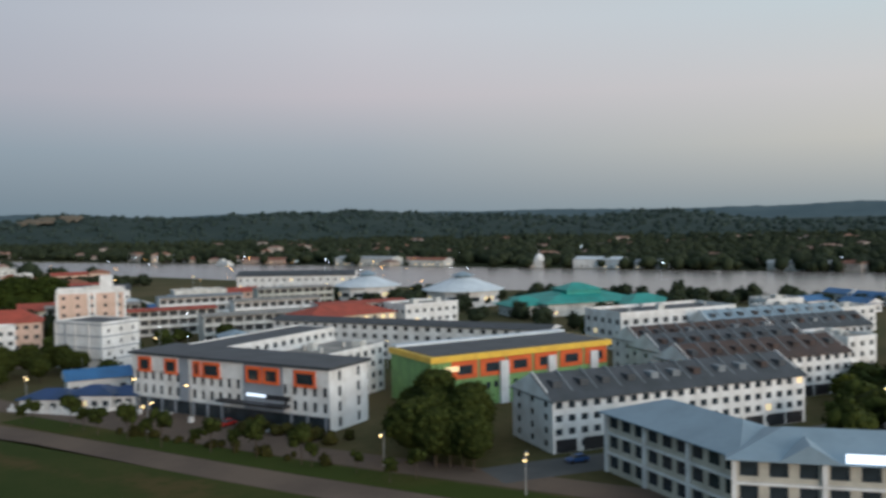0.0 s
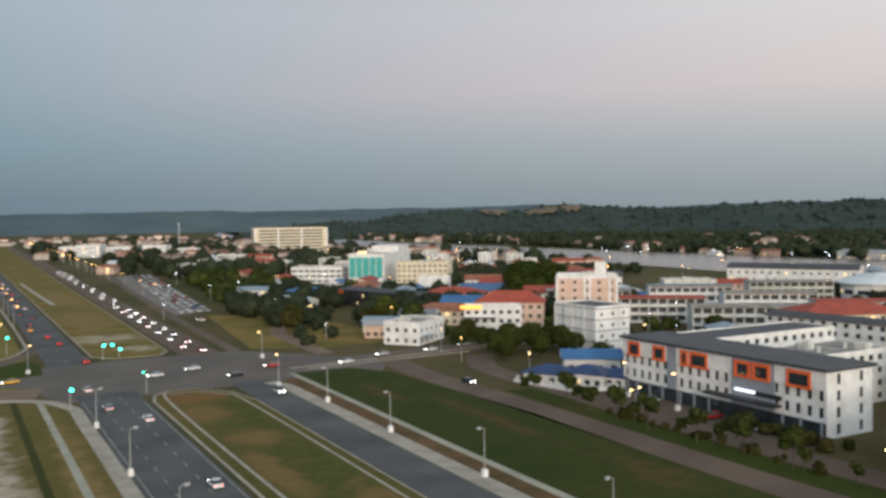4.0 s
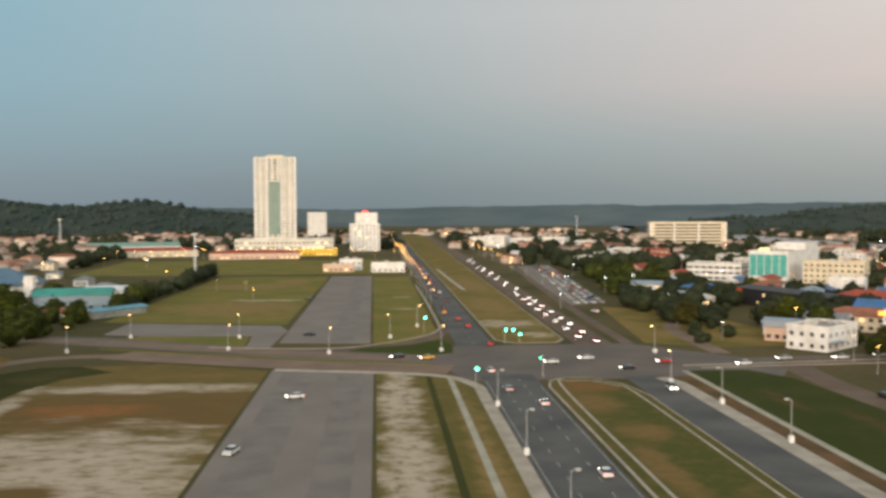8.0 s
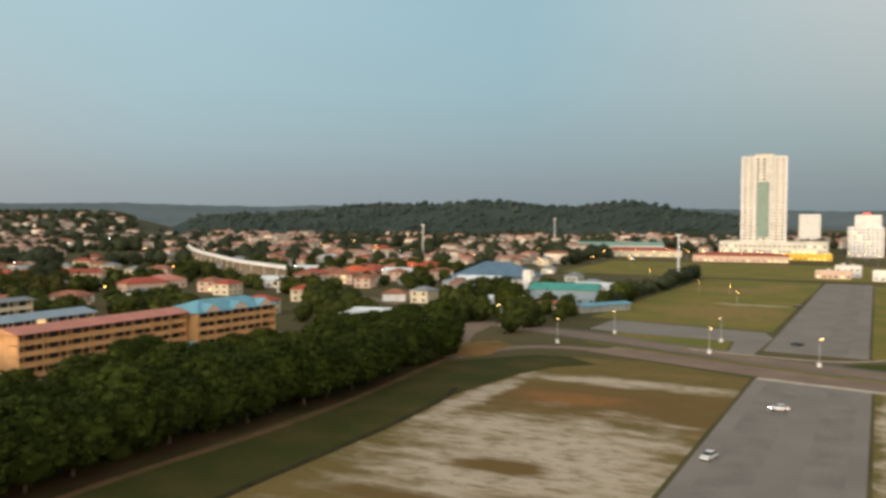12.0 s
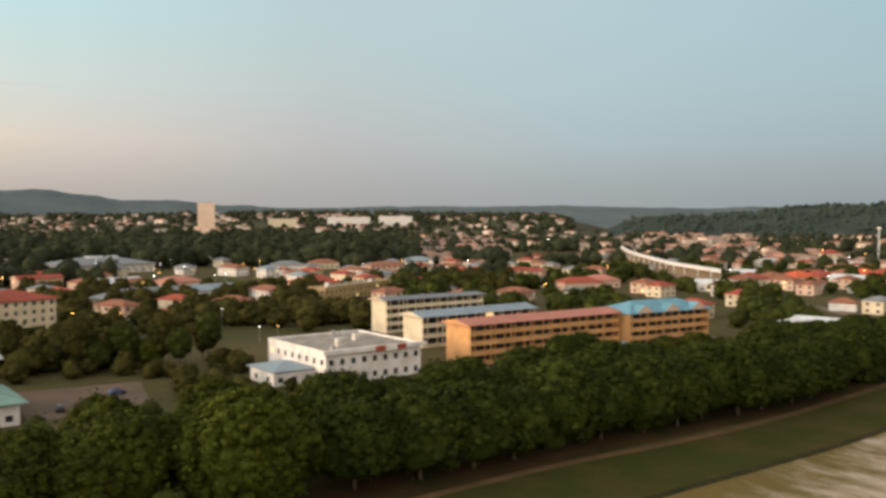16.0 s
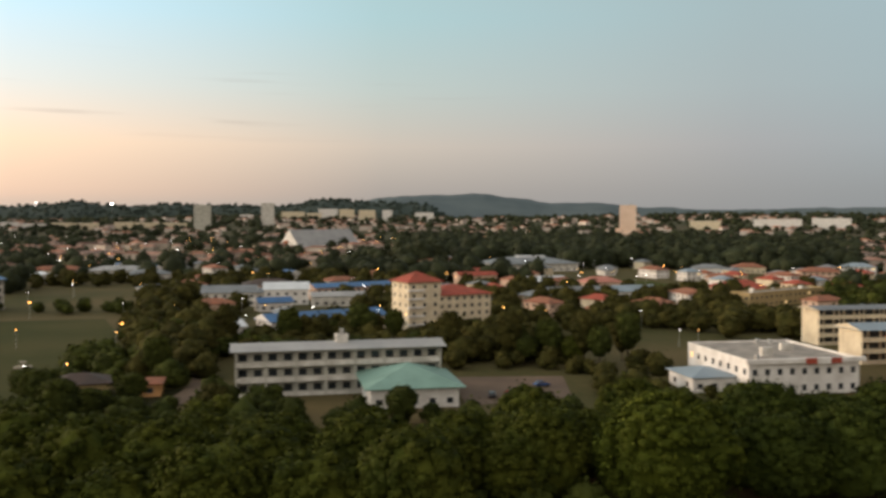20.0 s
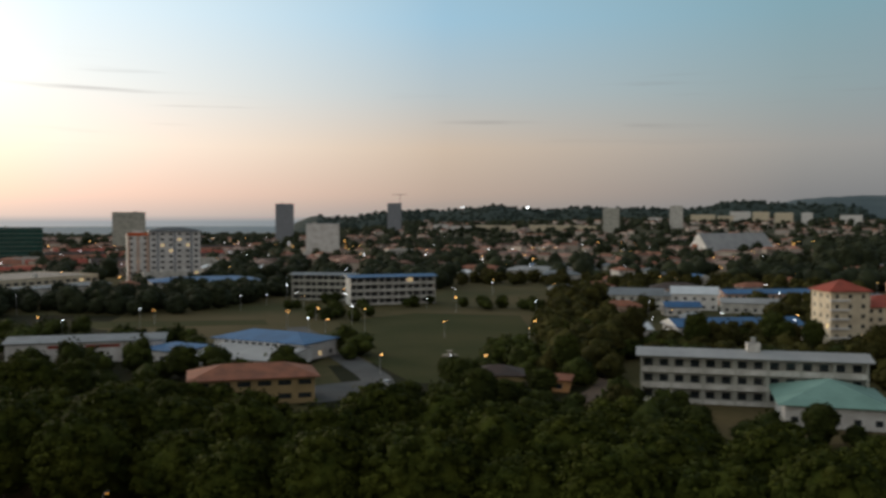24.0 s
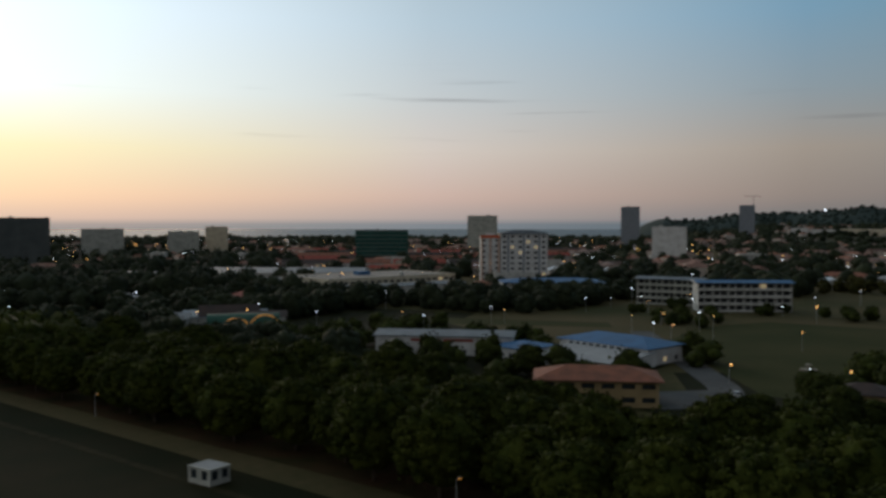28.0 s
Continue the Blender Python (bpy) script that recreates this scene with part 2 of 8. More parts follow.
M["black"] = mat("dark_cladding", (0.03, 0.03, 0.035), (0.02, 0.02, 0.022), 0.5, scale=0.3)
M["slateclad"] = mat("slate_grey_cladding", (0.13, 0.14, 0.135), (0.09, 0.10, 0.10), 0.7, scale=0.1, fine=0.6)
M["darkroof"] = mat("dark_metal_roof", (0.065, 0.07, 0.08), (0.045, 0.05, 0.055), 0.6, scale=0.2, fine=1.0)
M["greyroof"] = mat("grey_metal_roof", (0.20, 0.22, 0.24), (0.15, 0.165, 0.18), 0.55, scale=0.2, fine=1.0)
M["flatroof"] = mat("weathered_flat_roof", (0.34, 0.31, 0.28), (0.20, 0.19, 0.175), 0.9, scale=0.25, fine=1.2)
M["bluegrey"] = mat("blue_grey_roof", (0.24, 0.31, 0.37), (0.20, 0.26, 0.31), 0.5, scale=0.15, fine=1.0)
M["blueroof"] = mat("blue_roof", (0.05, 0.15, 0.33), (0.04, 0.11, 0.24), 0.5, scale=0.2, fine=1.0)
M["skyroof"] = mat("sky_blue_roof", (0.1280, 0.3200, 0.4160), (0.0960, 0.2480, 0.3280), 0.55, scale=0.2, fine=1.0)
M["tealroof"] = mat("teal_roof", (0.05, 0.30, 0.26), (0.04, 0.22, 0.19), 0.55, scale=0.2, fine=1.0)
M["paleteal"] = mat("pale_teal_roof", (0.19, 0.33, 0.29), (0.15, 0.27, 0.235), 0.6, scale=0.2, fine=1.0)
M["greensheet"] = mat("dark_green_sheet_roof", (0.03, 0.10, 0.07), (0.022, 0.07, 0.052), 0.75, scale=0.2, fine=1.0)
M["redroof"] = mat("red_tile_roof", (0.36, 0.075, 0.048), (0.25, 0.06, 0.04), 0.8, scale=0.3, fine=2.0)
M["rustroof"] = mat("orange_brown_roof", (0.31, 0.125, 0.075), (0.20, 0.09, 0.06), 0.85, scale=0.3, fine=2.0)
M["whiteroof"] = mat("white_sheet_roof", (0.62, 0.66, 0.70), (0.50, 0.54, 0.58), 0.5, scale=0.2, fine=1.0)
M["pinkroof"] = mat("salmon_sheet_roof", (0.50, 0.20, 0.16), (0.40, 0.17, 0.13), 0.7, scale=0.2, fine=1.0)
M["glass"] = mat("window_glass", (0.035, 0.045, 0.055), (0.02, 0.026, 0.032), 0.08, scale=0.4, bump=0.0, spec=0.6)
M["farglass"] = mat("dull_dark_glass", (0.05, 0.055, 0.06), (0.03, 0.034, 0.038), 0.5, scale=0.4, bump=0.0, spec=0.25)
M["frame"] = mat("white_frame", (0.6, 0.6, 0.58), rough=0.5)
M["dark"] = mat("dark_metal", (0.05, 0.05, 0.055), rough=0.5, metal=0.3)
M["steel"] = mat("galvanised_steel", (0.45, 0.46, 0.46), rough=0.45, metal=0.6)
M["bark"] = mat("bark", (0.095, 0.07, 0.05), (0.05, 0.04, 0.028), 0.95, scale=1.5, fine=8)
M["leaf"] = mat("foliage", (0.0559, 0.0635, 0.0109), (0.0242, 0.0330, 0.0064), 0.7, scale=0.16, fine=1.5, vary=0.38, island=True, bump=0.6, spec=0.03, deep=0.5)
M["leafdark"] = mat("dark_foliage", (0.0440, 0.0530, 0.0123), (0.0233, 0.0311, 0.0085), 0.75, scale=0.1, fine=1.5, vary=0.45, island=True, bump=0.6, spec=0.03, deep=0.5)
M["leafbrown"] = mat("olive_foliage", (0.0539, 0.0491, 0.0143), (0.0285, 0.0301, 0.0095), 0.8, scale=0.2, fine=1.5, vary=0.4, island=True, bump=0.6, spec=0.03, deep=0.5)
M["forest"] = mat("woodland_canopy", (0.0336, 0.0412, 0.0202), (0.0202, 0.0269, 0.0143), 0.8, scale=0.03, fine=0.3, vary=0.25, island=True, spec=0.1)
# slight blue haze mixed into the colour of the wooded hills
M["hill"] = mat("haze_tinted_hill", (0.042, 0.058, 0.050), (0.030, 0.045, 0.041), 0.9, scale=0.01, fine=0.06, bump=0.6, spec=0.1)
# haze painted in: this ridge is paler and bluer than its trees
M["farhill"] = mat("hazed_ridge", (0.1131, 0.1450, 0.1566), (0.0899, 0.1189, 0.1334), 0.95, scale=0.004, fine=0.03, bump=0.4, spec=0.0)
M["hillbare"] = mat("cleared_hillside", (0.1800, 0.1320, 0.0900), (0.1200, 0.0960, 0.0600), 0.9, scale=0.02, fine=0.2, bump=0.3)
M["water"] = mat("muddy_river_water", (0.235, 0.20, 0.185), (0.20, 0.175, 0.16), 0.22, scale=0.01, fine=0.25, bump=0.12, spec=0.5)
M["sea"] = mat("sea_water", (0.17, 0.22, 0.25), (0.15, 0.19, 0.22), 0.6, scale=0.004, fine=0.1, bump=0.1, spec=0.12)
M["tyre"] = mat("tyre_rubber", (0.02, 0.02, 0.02), rough=0.9)
M["houses"] = mat("house_walls", (0.5779, 0.5057, 0.4334), (0.3715, 0.3199, 0.2786), 0.85, scale=0.15, vary=0.35, island=True)
M["farroofs"] = mat("far_roofs", (0.32, 0.14, 0.09), (0.22, 0.17, 0.15), 0.85, scale=0.006, fine=0.05, vary=0.5, island=True)
M["warm"] = glowing("warm_lamp", (1.0, 0.62, 0.22), 14.0)
M["amber"] = glowing("amber_lamp", (1.0, 0.45, 0.10), 22.0)
M["cool"] = glowing("white_lamp", (0.95, 0.97, 1.0), 16.0)
M["sign"] = glowing("lit_sign", (0.95, 0.97, 1.0), 2.0)
M["signorange"] = glowing("lit_orange_sign", (1.0, 0.42, 0.06), 1.7)
M["signred"] = glowing("red_beacon", (1.0, 0.06, 0.04), 4.0)
M["green"] = glowing("green_signal", (0.08, 1.0, 0.62), 12.0)
M["tail"] = glowing("tail_lamp", (1.0, 0.10, 0.05), 4.0)
M["litwin"] = glowing("lit_window", (1.0, 0.72, 0.36), 0.9)
M["beam"] = glowing("headlamp", (1.0, 0.93, 0.82), 14.0)

BROWN = (0.135, 0.085, 0.034)
SAND, EARTH, DRY, GREEN, PALE = (0.40, 0.335, 0.26), (0.22, 0.105, 0.04), (0.21, 0.145, 0.06), (0.070, 0.076, 0.021), (0.34, 0.29, 0.20)
M["sandfield"] = patched("sandy_field", (0.115, 0.092, 0.03), (0.165, 0.115, 0.045), [(-62, 206, 42, 23, BROWN), (-68, 207, 15, 6.5, EARTH), (-48, 196, 22, 6, BROWN), (-62, 233, 33, 5.5, SAND), (-57, 150, 29, 37, SAND), (-78, 174, 10, 9, SAND), (-91, 198, 4, 32, SAND), (-62, 145, 9, 6, BROWN), (-46, 128, 12, 4, BROWN), (-70, 121, 12, 4, BROWN)], (0.6, 1.35, 1), rough=0.95, scale=0.09, fine=1.6, bump=0.4, spec=0.06)
M["sandstrip"] = patched("sandy_strip", (0.10, 0.088, 0.026), (0.15, 0.115, 0.042), [(3.5, 214, 5.0, 34, SAND), (4.5, 150, 5.5, 44, SAND), (19, 150, 3, 60, DRY)], rough=0.95, scale=0.1, fine=1.6, bump=0.4, spec=0.06)
M["median"] = patched("median_turf", (0.125, 0.095, 0.034), (0.10, 0.09, 0.028), [(54, 150, 12, 50, GREEN), (58, 200, 6, 26, GREEN), (52, 226, 7, 8, (0.17, 0.098, 0.038)), (50, 205, 6, 9, (0.165, 0.112, 0.045)), (53, 176, 5, 9, (0.165, 0.112, 0.045)), (49, 150, 3, 20, (0.165, 0.112, 0.045)), (59, 120, 4, 16, (0.165, 0.112, 0.045))], rough=0.95, scale=0.09, fine=1.4, bump=0.4, spec=0.06)
M["median2"] = patched("far_median_turf", (0.12, 0.105, 0.03), (0.20, 0.14, 0.05), [(52, 430, 12, 40, DRY), (55, 560, 9, 60, DRY), (50, 358, 14, 12, PALE), (56, 325, 6, 8, PALE)], rough=0.95, scale=0.05, fine=1.0, bump=0.4, spec=0.06)
M["verge"] = patched("verge_turf", (0.033, 0.047, 0.011), (0.052, 0.056, 0.016), [(104, 165, 3, 26, (0.075, 0.058, 0.022)), (106, 118, 5, 14, (0.075, 0.058, 0.022)), (96, 205, 2.5, 14, (0.075, 0.058, 0.022))], rough=0.95, scale=0.05, fine=1.3, bump=0.4, spec=0.06)
M["bigfield"] = patched("field_turf", (0.12, 0.125, 0.032), (0.19, 0.145, 0.045), [(-70, 430, 34, 34, DRY), (-62, 470, 18, 5, PALE), (-85, 560, 30, 22, DRY), (-60, 600, 12, 20, DRY), (8, 480, 6, 3, PALE), (8, 420, 7, 3, PALE)], rough=0.95, scale=0.04, fine=1.3, bump=0.4, spec=0.06)
M["woodfloor"] = mat("woodland_floor", (0.0252, 0.0302, 0.0118), (0.0185, 0.0235, 0.0101), 0.95, scale=0.01, fine=0.1, bump=0.3, spec=0.06)
CARS = {k: mat("car_paint_" + k, c, rough=0.25, scale=0.5, bump=0.0, spec=0.5) for k, c in (("white", (0.72, 0.72, 0.72)), ("silver", (0.42, 0.43, 0.44)), ("black", (0.025, 0.025, 0.03)), ("red", (0.42, 0.03, 0.02)), ("blue", (0.04, 0.09, 0.25)), ("gold", (0.75, 0.42, 0.05)))}
M["belt_verge"] = mat("rough_green_turf", (0.0383, 0.0436, 0.0112), (0.0726, 0.0561, 0.0211), 0.95, scale=0.07, fine=1.1, bump=0.4, lo=0.42, hi=0.75, spec=0.06)
M["ditchdark"] = mat("dark_ditch_growth", (0.022, 0.022, 0.010), (0.045, 0.038, 0.018), 0.95, scale=0.3, fine=1.5, bump=0.5, spec=0.06)
M["trodden"] = mat("trodden_earth", (0.15, 0.088, 0.048), (0.085, 0.062, 0.030), 0.95, scale=0.12, fine=1.2, bump=0.3, spec=0.06)
# the dimness of backlit grass is put into this base colour
M["darkturf"] = mat("backlit_dark_turf", (0.0143, 0.0176, 0.0067), (0.0235, 0.0218, 0.0092), 0.95, scale=0.05, fine=1.2, bump=0.4, spec=0.06)
M["brownroof"] = mat("brown_black_roof", (0.075, 0.052, 0.045), (0.05, 0.04, 0.038), 0.8, scale=0.2, fine=1.2)
M["paleroof"] = mat("pale_grey_roof", (0.36, 0.37, 0.38), (0.29, 0.30, 0.31), 0.7, scale=0.1, fine=0.6)
M["greenglass"] = mat("grey_green_glass", (0.20, 0.28, 0.24), (0.16, 0.23, 0.20), 0.3, scale=0.2, fine=0.6, spec=0.5)
M["playfield"] = mat("worn_playing_field", (0.040, 0.047, 0.015), (0.058, 0.057, 0.021), 0.95, scale=0.03, fine=0.8, bump=0.3, spec=0.06)
M["leafbright"] = mat("sunlit_foliage", (0.0568, 0.0699, 0.0103), (0.0262, 0.0360, 0.0060), 0.7, scale=0.16, fine=1.5, vary=0.38, island=True, bump=0.6, spec=0.03, deep=0.5)
M["hallblue"] = mat("slate_blue_roof", (0.085, 0.155, 0.235), (0.065, 0.12, 0.18), 0.55, scale=0.2, fine=1.0)

M["peach"] = mat("peach_render", (0.82, 0.62, 0.50), (0.74, 0.54, 0.42), 0.8, scale=0.1, fine=1.0)
M["mustard"] = mat("mustard_render", (0.42, 0.31, 0.16), (0.32, 0.24, 0.12), 0.85, scale=0.25, fine=1.6)
M["vermilion"] = mat("bright_orange_red_roof", (0.62, 0.12, 0.05), (0.50, 0.10, 0.045), 0.7, scale=0.2, fine=1.0)
M["townwhite"] = mat("far_white_walls", (0.6090, 0.5460, 0.4935), (0.3990, 0.3570, 0.3255), 0.85, scale=0.1, vary=0.3, island=True)
M["slope"] = mat("suburban_slope", (0.050, 0.056, 0.032), (0.085, 0.075, 0.05), 0.95, scale=0.01, fine=0.08, bump=0.4, spec=0.06)

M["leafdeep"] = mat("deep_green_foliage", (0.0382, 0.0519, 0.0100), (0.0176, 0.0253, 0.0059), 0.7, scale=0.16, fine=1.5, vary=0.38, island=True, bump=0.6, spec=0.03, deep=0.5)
# sodium lamplight put into the western roads' brown; also serves the dirt track
M["warmroad"] = mat("lamplit_asphalt_and_dirt", (0.1640, 0.1216, 0.0944), (0.2080, 0.1520, 0.1160), 0.9, scale=0.09, fine=1.5, bump=0.1, spec=0.1)
M["stripband"] = mat("darker_worn_asphalt", (0.1531, 0.1393, 0.1290), (0.1935, 0.1763, 0.1617), 0.9, scale=0.12, fine=1.4, bump=0.15, spec=0.1)

M["stone"] = mat("pale_grey_cream_render", (0.66, 0.63, 0.56), (0.52, 0.50, 0.45), 0.8, scale=0.08, fine=1.0)
M["navyroof"] = mat("navy_blue_roof", (0.025, 0.055, 0.15), (0.02, 0.045, 0.11), 0.5, scale=0.2, fine=1.0)

# ---- builders ----
def empty(name, m):
    ob = new(name)
    ob.empty_display_size = 0.5
    ob.matrix_basis = m
    return ob


def mesh_of(name, verts, faces, mats, idx=None, smooth=False):
    me = bpy.data.meshes.new(name)
    me.from_pydata(verts, [], faces)
    for m in mats:
        me.materials.append(m)
    if idx is not None:
        me.polygons.foreach_set("material_index", idx)
    if smooth:
        me.polygons.foreach_set("use_smooth", [True] * len(me.polygons))
    me.update()
    return me


class Geo:
    """Collects quads and polygons with a material index."""

    def __init__(self):
        self.v, self.f, self.i = [], [], []

    def poly(self, pts, mi=0):
        n = len(self.v)
        self.v += [tuple(p) for p in pts]
        self.f.append(tuple(range(n, n + len(pts))))
        self.i.append(mi)

    def box(self, x0, x1, y0, y1, z0, z1, mi=0, top=None):
        p = [(x0, y0, z0), (x1, y0, z0), (x1, y1, z0), (x0, y1, z0), (x0, y0, z1), (x1, y0, z1), (x1, y1, z1), (x0, y1, z1)]
        n = len(self.v)
        self.v += p
        for k, q in enumerate(((0, 3, 2, 1), (4, 5, 6, 7), (0, 1, 5, 4), (1, 2, 6, 5), (2, 3, 7, 6), (3, 0, 4, 7))):
            self.f.append(tuple(n + a for a in q))
            self.i.append(top if (top is not None and k == 1) else mi)

    def prism(self, pts, z0, z1, mi=0):
        """A slab over a counter-clockwise outline."""
        n, k = len(self.v), len(pts)
        self.v += [(x, y, z0) for x, y in pts] + [(x, y, z1) for x, y in pts]
        self.f.append(tuple(range(n + k, n + 2 * k)))
        self.f.append(tuple(range(n + k - 1, n - 1, -1)))
        self.i += [mi, mi]
        for a in range(k):
            b = (a + 1) % k
            self.f.append((n + a, n + b, n + k + b, n + k + a))
            self.i.append(mi)

    def tube(self, x, y, z0, z1, r0, r1, seg=8, mi=0):
        n = len(self.v)
        for z, r in ((z0, r0), (z1, r1)):
            self.v += [(x + r * math.cos(2 * math.pi * a / seg), y + r * math.sin(2 * math.pi * a / seg), z) for a in range(seg)]
        for a in range(seg):
            b = (a + 1) % seg
            self.f.append((n + a, n + b, n + seg + b, n + seg + a))
            self.i.append(mi)
        self.f.append(tuple(range(n + seg, n + 2 * seg)))
        self.f.append(tuple(range(n + seg - 1, n - 1, -1)))
        self.i += [mi, mi]

    def mesh(self, name, *mats, smooth=False):
        return mesh_of(name, self.v, self.f, mats, self.i, smooth)


def part(name, geo, material, parent, label=""):
    """Links a Geo or a mesh as one mesh object under a thing or a part."""
    mats = material if isinstance(material, (list, tuple)) else [material]
    me = geo.mesh(name, *mats) if isinstance(geo, Geo) else geo
    ob = new(name, me)
    ob.parent = parent
    if label:
        tagged(ob, label)
    return ob


WINDOWS = {}


def window_mesh(w, h, kind="frame", panes=1):
    """A pane in the xz plane from its lower left corner, looking to -y, with bevelled edges."""
    key = (round(w, 2), round(h, 2), kind)
    if key not in WINDOWS:
        g, t = Geo(), 0.06
        lo = [(0, 0.06, 0), (w, 0.06, 0), (w, 0.06, h), (0, 0.06, h)]
        hi = [(t, 0.0, t), (w - t, 0.0, t), (w - t, 0.0, h - t), (t, 0.0, h - t)]
        g.v, g.f, g.i = lo + hi, [(4, 5, 6, 7), (0, 1, 5, 4), (1, 2, 6, 5), (2, 3, 7, 6), (3, 0, 4, 7)], [0, 1, 1, 1, 1]
        WINDOWS[key] = g.mesh("window", M["litwin" if kind == "lit" else "glass"], M["dark" if kind == "dark" else "frame"])
    return WINDOWS[key]


rng = random.Random(7)


def facade(geo, parent, p0, p1, z0, z1, bays, rows, win, sill=0.9, kind="frame", lit=0.0, depth=0.14, mi=0, skip=(), panes=2, margin=0.0, joined=None):
    """One side of a house: a wall with true recesses from p0 to p1 (outside on the right hand), and a window in each."""
    (ax, ay), (bx, by) = p0, p1
    L = math.hypot(bx - ax, by - ay)
    ux, uy = (bx - ax) / L, (by - ay) / L
    nx, ny = uy, -ux

    def P(s, z, d=0.0):
        return (ax + ux * s - nx * d, ay + uy * s - ny * d, z)

    def quad(s0, s1, a, b):
        geo.poly([P(s0, a), P(s1, a), P(s1, b), P(s0, b)], mi)

    if not bays or not rows:
        quad(0, L, z0, z1)
        return
    if margin:
        quad(0, margin, z0, z1)
        quad(L - margin, L, z0, z1)
    cw, ch = (L - 2 * margin) / bays, (z1 - z0) / rows
    w, h = min(win[0], cw * 0.86), min(win[1], ch * 0.85)
    ang = math.atan2(uy, ux)
    for j in range(rows):
        for i in range(bays):
            s0, a = margin + i * cw, z0 + j * ch
            s1, b = s0 + cw, a + ch
            if (i, j) in skip:
                quad(s0, s1, a, b)
                continue
            wa, wz = s0 + (cw - w) / 2, a + min(sill, ch - h - 0.1)
            wb, wy = wa + w, wz + h
            quad(s0, s1, a, wz)
            quad(s0, s1, wy, b)
            quad(s0, wa, wz, wy)
            quad(wb, s1, wz, wy)
            geo.poly([P(wa, wz), P(wb, wz), P(wb, wz, depth), P(wa, wz, depth)], mi)
            geo.poly([P(wa, wy, depth), P(wb, wy, depth), P(wb, wy), P(wa, wy)], mi)
            geo.poly([P(wa, wz), P(wa, wz, depth), P(wa, wy, depth), P(wa, wy)], mi)
            geo.poly([P(wb, wz, depth), P(wb, wz), P(wb, wy), P(wb, wy, depth)], mi)
            k = "lit" if rng.random() < lit else kind
            if joined is not None:
                joined.poly([P(wa, wz, depth), P(wb, wz, depth), P(wb, wy, depth), P(wa, wy, depth)], 1 if k == "lit" else 0)
            elif parent is not None:
                ob = part("window", window_mesh(w, h, k, panes), None, parent)
                x, y, z = P(wa, wz, depth - 0.02)
                ob.matrix_basis = pose(x, y, z, 0, 0, math.degrees(ang))


TAKEN = []


def claim(x, y, rot, L, W):
    """Marks the ground that a building covers, so that nothing is scattered on it."""
    c, s_ = math.cos(radians(rot)), math.sin(radians(rot))
    n = max(1, int(L / max(W, 4.0)))
    for k in range(n):
        u, v = L * (k + 0.5) / n, W / 2
        TAKEN.append((x + c * u - s_ * v, y + s_ * u + c * v, math.hypot(L / n, W) / 2))


def free(x, y, r):
    return all((x - a) ** 2 + (y - b) ** 2 > (r + q) ** 2 for a, b, q in TAKEN)


def far_off(x, y):
    return x * x + y * y > 245 ** 2


def hip_geo(x0, x1, y0, y1, z, rise, over=0.8, ridge=None, t=0.2, gable=False):
    """A hip or gable roof with thickness over a rectangle; the ridge runs along the longer side."""
    g = Geo()
    x0, x1, y0, y1 = x0 - over, x1 + over, y0 - over, y1 + over
    along = (x1 - x0) >= (y1 - y0)
    half = min(x1 - x0, y1 - y0) / 2
    inset = 0.0 if gable else (half if ridge is None else ridge)
    if along:
        r0, r1 = (x0 + inset, (y0 + y1) / 2, z + rise), (x1 - inset, (y0 + y1) / 2, z + rise)
        c = [(x0, y0), (x1, y0), (x1, y1), (x0, y1)]
    else:
        r0, r1 = ((x0 + x1) / 2, y0 + inset, z + rise), ((x0 + x1) / 2, y1 - inset, z + rise)
        c = [(x1, y0), (x1, y1), (x0, y1), (x0, y0)]
    e = [(a, b, z) for a, b in c]
    g.poly([e[0], e[1], r1, r0])
    g.poly([e[2], e[3], r0, r1])
    if inset > 0.01:
        g.poly([e[1], e[2], r1])
        g.poly([e[3], e[0], r0])
    else:
        g.poly([e[1], e[2], r1], 1)
        g.poly([e[3], e[0], r0], 1)
    for a in range(4):
        b = (a + 1) % 4
        p, q = e[a], e[b]
        g.poly([(p[0], p[1], z - t), (q[0], q[1], z - t), q, p])
    g.poly([(p[0], p[1], z - t) for p in reversed(e)])
    return g


def ribs_geo(x0, x1, y0, y1, z, rise, n, over=0.8):
    """Standing seams up both slopes of a gable or hip roof whose ridge runs along x."""
    g, ym = Geo(), (y0 + y1) / 2
    for k in range(n + 1):
        x = x0 + (x1 - x0) * k / n
        for ya in (y0 - over, y1 + over):
            g.poly([(x - 0.12, ya, z + 0.03), (x + 0.12, ya, z + 0.03), (x + 0.12, ym, z + rise + 0.12), (x - 0.12, ym, z + rise + 0.12)])
            g.poly([(x - 0.12, ya, z - 0.1), (x + 0.12, ya, z - 0.1), (x + 0.12, ya, z + 0.03), (x - 0.12, ya, z + 0.03)])
    return g


